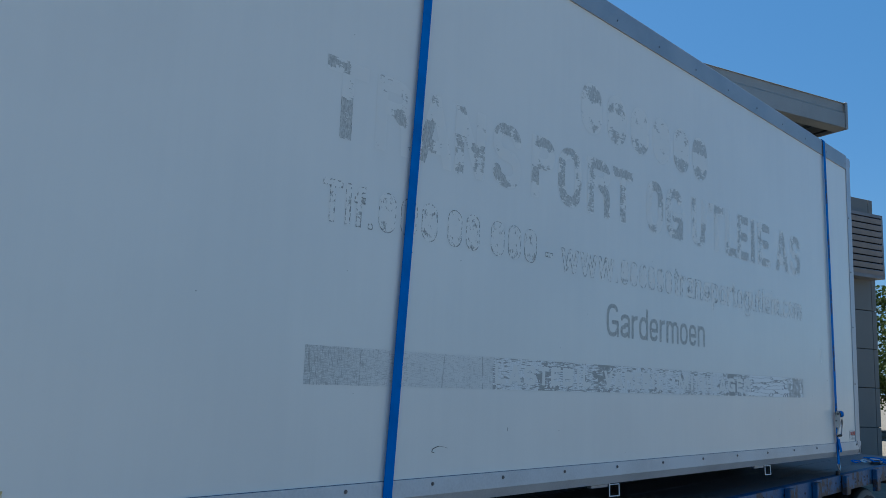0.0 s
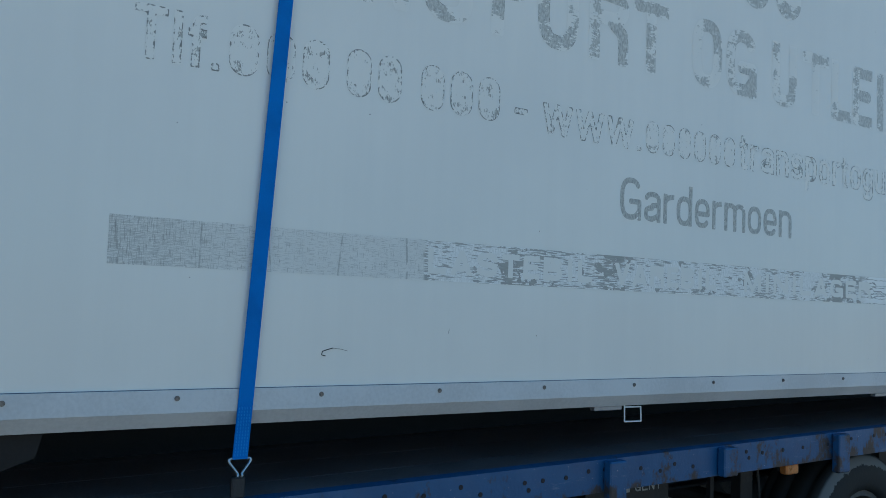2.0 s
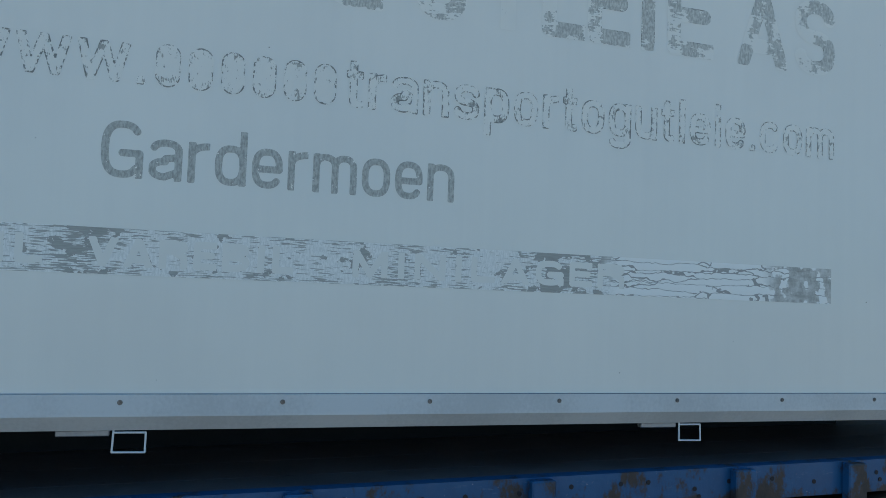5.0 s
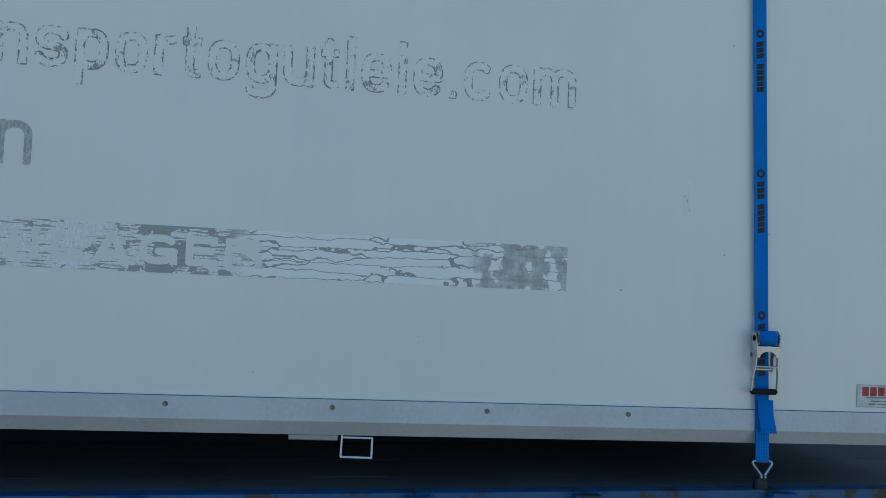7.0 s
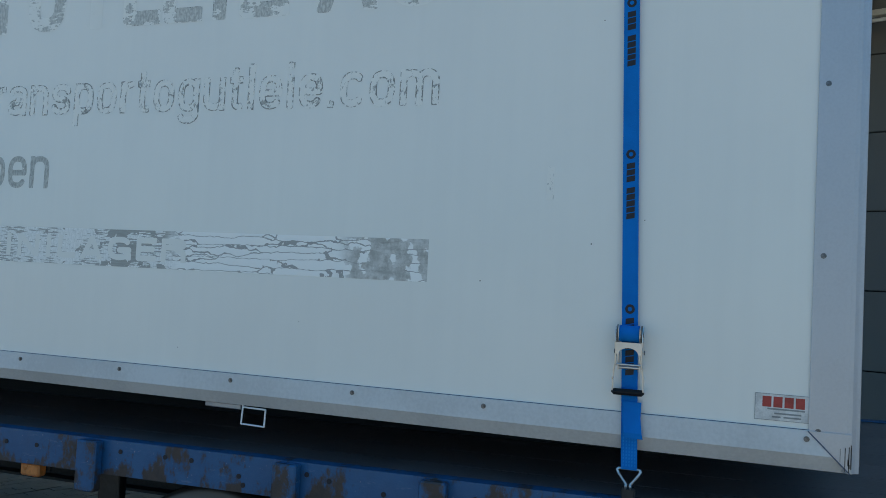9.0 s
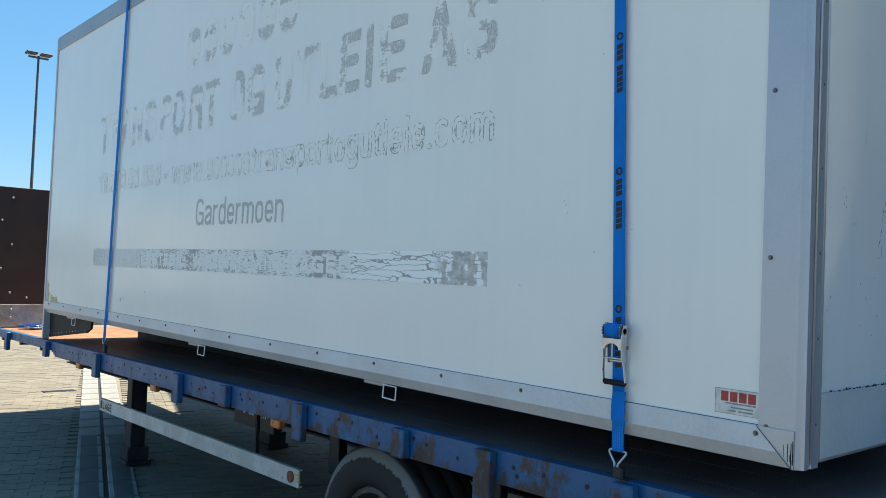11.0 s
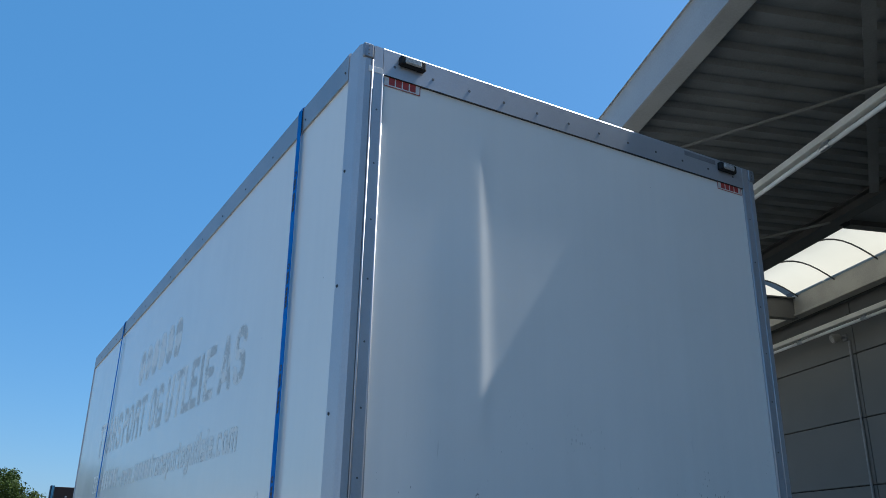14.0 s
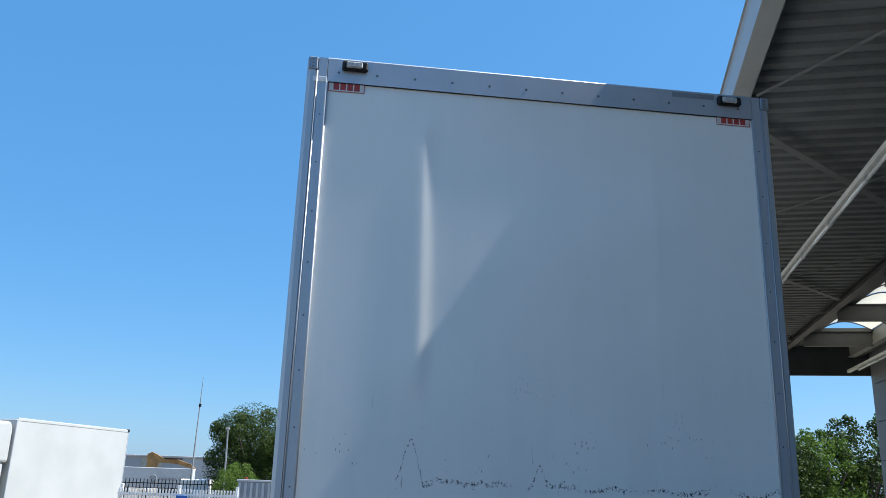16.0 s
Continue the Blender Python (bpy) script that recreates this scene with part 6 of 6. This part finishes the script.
def tree(x, y, height, spread, low, label, material, seed, n=5200, leaf=0.17, trunk=True):
    rnd = random.Random(seed)
    tr = thing("tree", label, "tree", (x, y, 0))
    bm = bmesh.new()
    blobs = []
    mid = (height + low) / 2
    half = (height - low) / 2
    blobs += [(x + 0.12 * spread, y, mid + 0.32 * half, spread * 0.55), (x - 0.15 * spread, y, mid - 0.1 * half, spread * 0.72)] * 9
    blobs += [(x + s * 0.45 * spread, y, mid - 0.45 * half, spread * 0.45) for s in (-1, 1)] * 5
    for k in range(96):
        # clumps over a dome, and some inside it
        up, a = rnd.uniform(-0.9, 1.0), rnd.uniform(0, 2 * math.pi)
        r = spread * rnd.uniform(0.10, 0.25)
        deep = 1.0 if k % 4 else rnd.uniform(0.2, 0.8)
        flat = math.sqrt(1 - up * up) * (1.0 if up > 0 else 0.94 + 0.1 * abs(up))
        out = (spread - r * rnd.uniform(0.5, 1.0)) * flat * deep
        blobs.append((x + out * math.cos(a), y + out * math.sin(a), mid - 0.08 * half + up * deep * (half * 1.08 - r * rnd.uniform(0.6, 1.1)), r))
    crown(bm, blobs, n, leaf, seed)
    if trunk:
        tb = bmesh.new()
        rod(tb, (x, y, 0), (x + 0.1, y, mid), 0.24, 10, 0.12)
        for bx, by, bz, r in blobs[-9:]:
            rod(tb, (x + 0.05, y, low * 0.8 + 0.3), (bx, by, bz), 0.09, 6, 0.03)
        part("trunk", tb, M_BARK, tr)
    part("crown", bm, material, tr, "uneven leafy crown")
    return tr


tree(4.95, -57, 7.1, 4.0, 1.2, "broad dark green tree beyond the fence", M_LEAF, 3, 60000, 0.068)
tree(-1.3, -58, 6.5, 3.1, 1.0, "dark green tree beside the broad one", M_LEAF, 5, 44000, 0.068)
tree(4.55, -41, 2.95, 1.25, -0.1, "bright green rounded bush by the fence", M_LEAF_B, 7, 16000, 0.036, False)
tree(-6.1, -58, 2.5, 1.5, -0.1, "bright green shrub at the yard's edge", M_LEAF_B, 8, 5000, 0.08, False)
for k, (dx, h) in enumerate(((0, 4.7), (-2.2, 5.1), (-4.6, 5.9), (-7.4, 6.4), (-10.5, 6.2), (2.4, 4.4))):
    tree(-19.6 + dx, -31 - 0.6 * k, h, 2.1, 0.3, "green tree in the row beyond the hall", M_LEAF_B if k % 2 else M_LEAF, 20 + k, 14000, 0.07)
tree(-9.5, 42, 8.2, 4.2, 1.2, "dark green tree at the end of the yard", M_LEAF, 31, 16000, 0.11)
tree(-3.0, 45, 7.2, 4.0, 1.2, "dark green tree at the end of the yard", M_LEAF, 32, 14000, 0.11)

# flood-light mast
mast = thing("light_mast", "tall grey mast with two floodlights", "mast", (-6.05, -32.6, 0))
bm = bmesh.new()
rod(bm, (-6.05, -32.6, 0), (-6.05, -32.6, 9.6), 0.07, 10, 0.04)
part("pole", bm, M_BEAM, mast)
for s in (-0.26, 0.26):
    bm = bmesh.new()
    box(bm, -6.05 + s - 0.2, -6.05 + s + 0.2, -32.75, -32.4, 9.62, 9.72)
    part("floodlight", bevel(bm, 0.03), M_BEAM, mast, "flat grey floodlight")
bm = bmesh.new()
box(bm, -6.4, -5.7, -32.65, -32.55, 9.50, 9.56)
part("arm", bm, M_BEAM, mast)
# thin aerial and a short lamp pole
aer = thing("aerial", "thin leaning radio aerial", "mast", (8.2, -50, 0))
bm = bmesh.new()
rod(bm, (8.3, -50, 0), (8.24, -50, 6.5), 0.075, 8, 0.03)
rod(bm, (8.24, -50, 6.5), (8.22, -50, 8.25), 0.035, 6, 0.015)
part("pole", bm, M_POLE, aer)
part("clamp", bbox(8.16, 8.30, -50.1, -49.9, 6.38, 6.58, 0.02), M_BLACK, aer)
lp = thing("lamp_post", "short pale lamp post in front of the tree", "lamp post", (5.75, -45, 0))
bm = bmesh.new()
rod(bm, (5.6, -45, 0), (5.75, -45, 4.8), 0.055, 8, 0.045)
part("pole", bm, M_POLE, lp)
part("head", bbox(5.65, 5.87, -45.15, -44.85, 4.78, 4.88, 0.03), M_POLE, lp)

# far warehouse
far = thing("warehouse", "long low grey warehouse far beyond the yard", "building", (0, -170, 0))
bm = bmesh.new()
box(bm, -60, 70, -190, -170, 0, 6.0)
part("wall", bm, M_FARHALL, far)
for k in range(13):
    x = -57 + 10 * k
    part("bay", bbox(x, x + 4.2, -170.2, -169.9, 0, 5.95, 0.02), M_FARHALL2 if k % 3 else M_BEAM_L, far)
part("roof_edge", bbox(-60.5, 70.5, -190.5, -169.6, 6.0, 6.3, 0.03), M_FARHALL2, far)

# parked semi-trailer with plain grey bars for its name
semi = thing("parked_trailer", "white parked box trailer with plain dark bars on its side", "trailer", (21, -100, 0))
part("body", bbox(16.1, 26.3, -102, -99.4, 0.9, 3.15, 0.04), M_FARHALL2, semi)
bm = bmesh.new()
for k in range(11):
    if k != 2:
        box(bm, 17.0 + 0.26 * k, 17.2 + 0.26 * k, -99.39, -99.37, 1.75, 2.05)
part("bar", bm, M_GREYINK, semi)
bm = bmesh.new()
pipe(bm, [(20.45 + 0.42 * math.cos(radians(60 * k + 30)), -99.38, 1.92 + 0.42 * math.sin(radians(60 * k + 30))) for k in range(7)], 0.045, 6)
for k in range(3):
    pipe(bm, [(20.45, -99.38, 1.92), (20.45 + 0.42 * math.cos(radians(120 * k + 30)), -99.38, 1.92 + 0.42 * math.sin(radians(120 * k + 30)))], 0.04, 6)
part("emblem", bm, M_GREYINK, semi, "dark six-sided outline")
for x in (17.3, 18.6, 23.9):
    bm = bmesh.new()
    rod(bm, (x, -101.8, 0.5), (x, -99.6, 0.5), 0.5, 18)
    part("wheel", bm, M_BLACK, semi)
# excavator boom over the parked trailer
exc = thing("excavator", "dull yellow excavator parked behind the trailer", "excavator", (19.3, -106, 0))
bm = bmesh.new()
prism(bm, [(22.7, 2.6), (22.75, 4.85), (22.2, 5.1), (21.5, 4.8), (20.9, 4.45), (19.0, 4.28), (17.3, 3.75), (16.7, 3.15), (16.9, 3.0), (17.5, 3.32), (19.0, 3.72), (20.5, 3.82), (21.3, 3.85), (21.6, 2.6)], "y", -106.4, -105.8)
part("boom", bm, M_CATYEL, exc, "dull yellow boom")
part("cab", bbox(18.2, 20.0, -107, -105, 1.2, 2.9, 0.1), M_CATYEL, exc)
part("tracks", bbox(16.8, 21.0, -107.4, -104.8, 0, 0.95, 0.2), M_BLACK, exc)
part("house", bbox(17.0, 20.8, -107.2, -105, 0.95, 2.1, 0.1), M_CATYEL, exc)
part("ram", bbox(18.3, 20.6, -105.78, -105.62, 4.3, 4.46, 0.05), M_BLACK, exc, "black hydraulic ram")


def van(name, x, y, rz, label, length=5.6, height=2.15, cargo_box_=None, scale=1.0):
    v = thing(name, label, "van")
    body = bmesh.new()
    prism(body, [(-length / 2, 0.45), (-length / 2, height * 0.97), (-length / 2 + 0.12, height), (length / 2 - 1.75, height), (length / 2 - 1.45, height - 0.06), (length / 2 - 0.72, 1.28), (length / 2 - 0.06, 1.02), (length / 2, 0.85), (length / 2, 0.45)], "y", -0.98, 0.98)
    bevel(body, 0.03, 2)
    b = part("body", body, M_TRUCK, v, "white van bodywork")
    for s in (-1, 1):
        g = bmesh.new()
        prism(g, [(length / 2 - 2.22, 1.27), (length / 2 - 2.32, 1.36), (length / 2 - 2.35, height - 0.26), (length / 2 - 2.27, height - 0.18), (length / 2 - 1.62, height - 0.18), (length / 2 - 1.0, 1.36), (length / 2 - 1.15, 1.24)], "y", s * 0.985 - 0.004, s * 0.985 + 0.004)
        part("window", g, M_GLASS, b, "dark door glass")
        part("door_handle", bbox(length / 2 - 2.36, length / 2 - 2.27, s * 0.985 - 0.02, s * 0.985 + 0.02, 0.96, 1.16, 0.015), M_BLACK, b)
        part("sill", bbox(-length / 2 + 0.1, length / 2 - 0.2, s * 0.985 - 0.012, s * 0.985 + 0.012, 0.36, 0.62, 0.005), M_BLACK, b)
        part("mirror", bbox(length / 2 - 1.28, length / 2 - 1.12, s * 1.12 - 0.12, s * 1.12 + 0.12, 1.25, 1.6, 0.03), M_BLACK, b)
    ws = bmesh.new()
    prism(ws, [(length / 2 - 1.40, height - 0.10), (length / 2 - 1.37, height - 0.09), (length / 2 - 0.75, 1.33), (length / 2 - 0.79, 1.31)], "y", -0.85, 0.85)
    part("windscreen", ws, M_GLASS, b)
    for wx in (-length / 2 + 1.0, length / 2 - 0.95):
        for s in (-1, 1):
            wh = bmesh.new()
            rod(wh, (wx, s * 0.74, 0.34), (wx, s * 0.96, 0.34), 0.34, 20)
            w = part("wheel", wh, M_BLACK, v)
            rm = bmesh.new()
            rod(rm, (wx, s * 0.95, 0.34), (wx, s * 0.97, 0.34), 0.2, 16)
            part("rim", rm, M_GALV, w)
    v.matrix_basis = pose(x, y, 0, 0, 0, rz)
    return v


van("van", -2.62, -22.6, 0, "white delivery van with black sills parked across the yard", 5.6, 2.02)
van("van", 9.5, -62, -90, "white van parked behind the fence", 5.0, 2.0)
van("van", -5.5, 25.5, 100, "tall white van parked at the end of the yard", 5.6, 2.95)

# box lorry whose body shows beside the cargo box
lorry = thing("box_lorry", "white box lorry with aluminium edges and a rounded roof deflector", "lorry")
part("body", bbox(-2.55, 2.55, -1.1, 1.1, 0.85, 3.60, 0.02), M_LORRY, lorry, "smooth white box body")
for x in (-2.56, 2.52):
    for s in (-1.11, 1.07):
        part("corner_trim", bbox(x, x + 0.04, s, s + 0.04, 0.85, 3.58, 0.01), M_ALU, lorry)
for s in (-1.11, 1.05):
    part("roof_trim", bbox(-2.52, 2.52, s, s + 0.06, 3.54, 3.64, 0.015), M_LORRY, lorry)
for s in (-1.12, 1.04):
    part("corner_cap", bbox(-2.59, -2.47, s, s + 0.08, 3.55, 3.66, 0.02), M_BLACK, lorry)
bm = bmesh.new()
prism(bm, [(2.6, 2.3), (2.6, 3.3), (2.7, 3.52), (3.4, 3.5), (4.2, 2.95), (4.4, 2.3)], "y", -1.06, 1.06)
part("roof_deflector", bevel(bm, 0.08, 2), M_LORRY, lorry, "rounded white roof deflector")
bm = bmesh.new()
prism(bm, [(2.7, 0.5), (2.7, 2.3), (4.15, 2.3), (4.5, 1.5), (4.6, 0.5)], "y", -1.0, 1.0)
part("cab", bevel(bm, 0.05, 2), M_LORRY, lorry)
part("chassis", bbox(-2.4, 3.5, -0.5, 0.5, 0.45, 0.85, 0.02), M_DARK, lorry)
for x in (-1.5, 3.7):
    for s in (-0.85, 0.85):
        bm = bmesh.new()
        rod(bm, (x, s - 0.13, 0.4), (x, s + 0.13, 0.4), 0.4, 20)
        part("wheel", bm, M_BLACK, lorry)
lorry.matrix_basis = pose(9.2, -25.8, 0, 0, 0, 64)

# grey corrugated tipping body behind the fence
tip = thing("tipper_body", "grey corrugated tipping trailer with small red lamps", "trailer", (1.95, -30, 0))
part("body", bbox(1.10, 3.30, -33, -30, 0.7, 2.0, 0.03), M_ALU_D, tip)
for k in range(10):
    x = 1.17 + 0.225 * k
    part("rib", bbox(x, x + 0.09, -30.0, -29.94, 0.75, 1.95, 0.01), M_ALU, tip)
part("top_edge", bbox(1.05, 3.35, -30.06, -29.92, 1.98, 2.06, 0.01), M_ALU, tip)
for x in (1.2, 2.95):
    part("lamp", bbox(x, x + 0.12, -30.02, -29.94, 2.06, 2.13, 0.01), M_RED, tip)
for x in (1.45, 2.95):
    bm = bmesh.new()
    rod(bm, (x - 0.14, -31.5, 0.45), (x + 0.14, -31.5, 0.45), 0.45, 18)
    part("wheel", bm, M_BLACK, tip)

# rusty scrap heap beyond the headboard
heap = thing("scrap_heap", "low rusty heap of scrap beyond the yard", "heap", (-10, -62, 0))
rh = random.Random(77)
bm = bmesh.new()
for k in range(900):
    q = rh.uniform(-1, 1)
    top = 2.55 * (1 - 0.2 * q * q) * rh.uniform(0.0, 1.0) ** 0.8
    m = pose(-11.5 + 5.5 * q, -62 + rh.uniform(-1.5, 1.5) * (1 - top / 3.2), top, rh.uniform(-20, 20), rh.uniform(-25, 25), rh.uniform(0, 180))
    bmesh.ops.create_cube(bm, size=1, matrix=m @ Matrix.Diagonal((rh.uniform(0.3, 1.1), rh.uniform(0.08, 0.25), rh.uniform(0.04, 0.14), 1)))
ob = part("scrap", bm, plain("rusty_scrap", (0.22, 0.13, 0.085), (0.10, 0.07, 0.05), 0.8, 0, 2, 20, 0.3, per_piece=True), heap)
tagged(ob, kind="stuff")

# fences: white palings in front, thin dark bars behind
fence = thing("fence", "white paling fence along the yard", "fence", (6, -25.5, 0))
me_pale = mesh_of("paling", bbox(-0.026, 0.026, -0.012, 0.012, 0.1, 1.67, 0.004), M_TRUCK)
repeat("paling", me_pale, fence, [(2.85 + 0.1 * k, -25.5, 0) for k in range(39)])
for z in (0.4, 1.45):
    part("rail", bbox(2.8, 6.7, -25.54, -25.512, z, z + 0.08, 0.004), M_TRUCK, fence)
for x in (2.8, 4.7, 6.55):
    part("post", bbox(x, x + 0.1, -25.65, -25.54, 0, 1.8, 0.006), M_TRUCK, fence)
bars_f = thing("bar_fence", "thin dark bar fence behind the white one", "fence", (6, -44, 0))
me_bar = mesh_of("bar", bbox(-0.02, 0.02, -0.02, 0.02, 0, 1.95, 0.004), M_BLACK)
repeat("bar", me_bar, bars_f, [(2.0 + 0.19 * k, -44, 0) for k in range(80)])
for z in (0.3, 1.7):
    part("rail", bbox(1.9, 17.5, -44.03, -43.97, z, z + 0.05, 0.004), M_BLACK, bars_f)
sg = thing("road_sign", "small blue square sign on a post", "sign", (4.54, -25.2, 0))
part("panel", bbox(4.40, 4.76, -25.22, -25.19, 1.12, 1.48, 0.008), M_SIGN, sg)
part("post", bbox(4.56, 4.61, -25.26, -25.22, 0, 1.4, 0.004), M_POLE, sg)

# low rail at the end of the yard
gr = thing("guard_rail", "grey guard rail at the end of the yard", "guard rail", (-3, 18, 0))
bm = bmesh.new()
prism(bm, [(16.0, 0.95), (16.06, 0.88), (16.0, 0.82), (16.06, 0.75), (16.0, 0.68), (16.03, 0.68), (16.09, 0.75), (16.03, 0.82), (16.09, 0.88), (16.03, 0.95)], "x", -5.5, 6)
part("beam", bm, M_BEAM_L, gr)
for x in (-5, -2.5, 0, 2.5, 5):
    part("post", bbox(x, x + 0.1, 16.1, 16.2, 0, 0.9, 0.006), M_POLE, gr)

# flat black strip on the paving that stands for a short shadow
part_g = thing("gully_grate", "short dark strip painted for a shadow on the paving", "drain", (-1.2, -11.28, 0))
part("frame", bbox(-1.43, -1.0, -11.36, -11.2, -0.012, 0.004, 0.002), M_BLACK, part_g)

# ---- laid paving where the camera passes nearest ----
paving = thing("paving", "rows of beige-grey paving blocks", "paving", kind="structure")
paving.matrix_basis = HALL
PW, PH, GAP = 0.105, 0.21, 0.0035
shape = [(-PW / 2 + GAP / 2, -PH / 2 + GAP / 2), (PW / 2 - GAP / 2, -PH / 2 + GAP / 2), (PW / 2 - GAP / 2, PH / 2 - GAP / 2), (-PW / 2 + GAP / 2, PH / 2 - GAP / 2)]


def block(bm, cx, cy, dz):
    e = 0.0025
    lo = [bm.verts.new((cx + x, cy + y, -0.014)) for x, y in shape]
    md = [bm.verts.new((cx + x, cy + y, dz - e)) for x, y in shape]
    hi = [bm.verts.new((cx + x * (1 - e * 2 / PW), cy + y * (1 - e * 2 / PH), dz)) for x, y in shape]
    bm.faces.new(hi)
    for a, b_ in ((lo, md), (md, hi)):
        for i in range(4):
            bm.faces.new((a[i], a[(i + 1) % 4], b_[(i + 1) % 4], b_[i]))


bm = bmesh.new()
block(bm, 0, 0, 0.0)
me_block = mesh_of("paving_block", bm, M_BRICK)
rest = bmesh.new()
rnd = random.Random(9)
count = 0
for i in range(150):
    u = -21.0 + (i + 0.5) * PW
    for side, first, n in ((1, CH + 0.25, 13), (-1, CH - 0.235, 15)):
        for j in range(n):
            v = first + side * (j + (0.5 if i % 2 else 0.0) + 0.5) * PH
            dz = rnd.uniform(-0.004, 0.003)
            if -9.6 < u < -7.4 and side < 0 and count < 300:
                ob = new("paving_block", me_block)
                ob.parent = paving
                ob.matrix_basis = Matrix.Translation((u, v, dz))
                count += 1
            else:
                block(rest, u, v, dz)
ob = new("paving_field", mesh_of("paving_field", rest, M_BRICK))
tagged(ob, kind="stuff")
ob.parent = paving
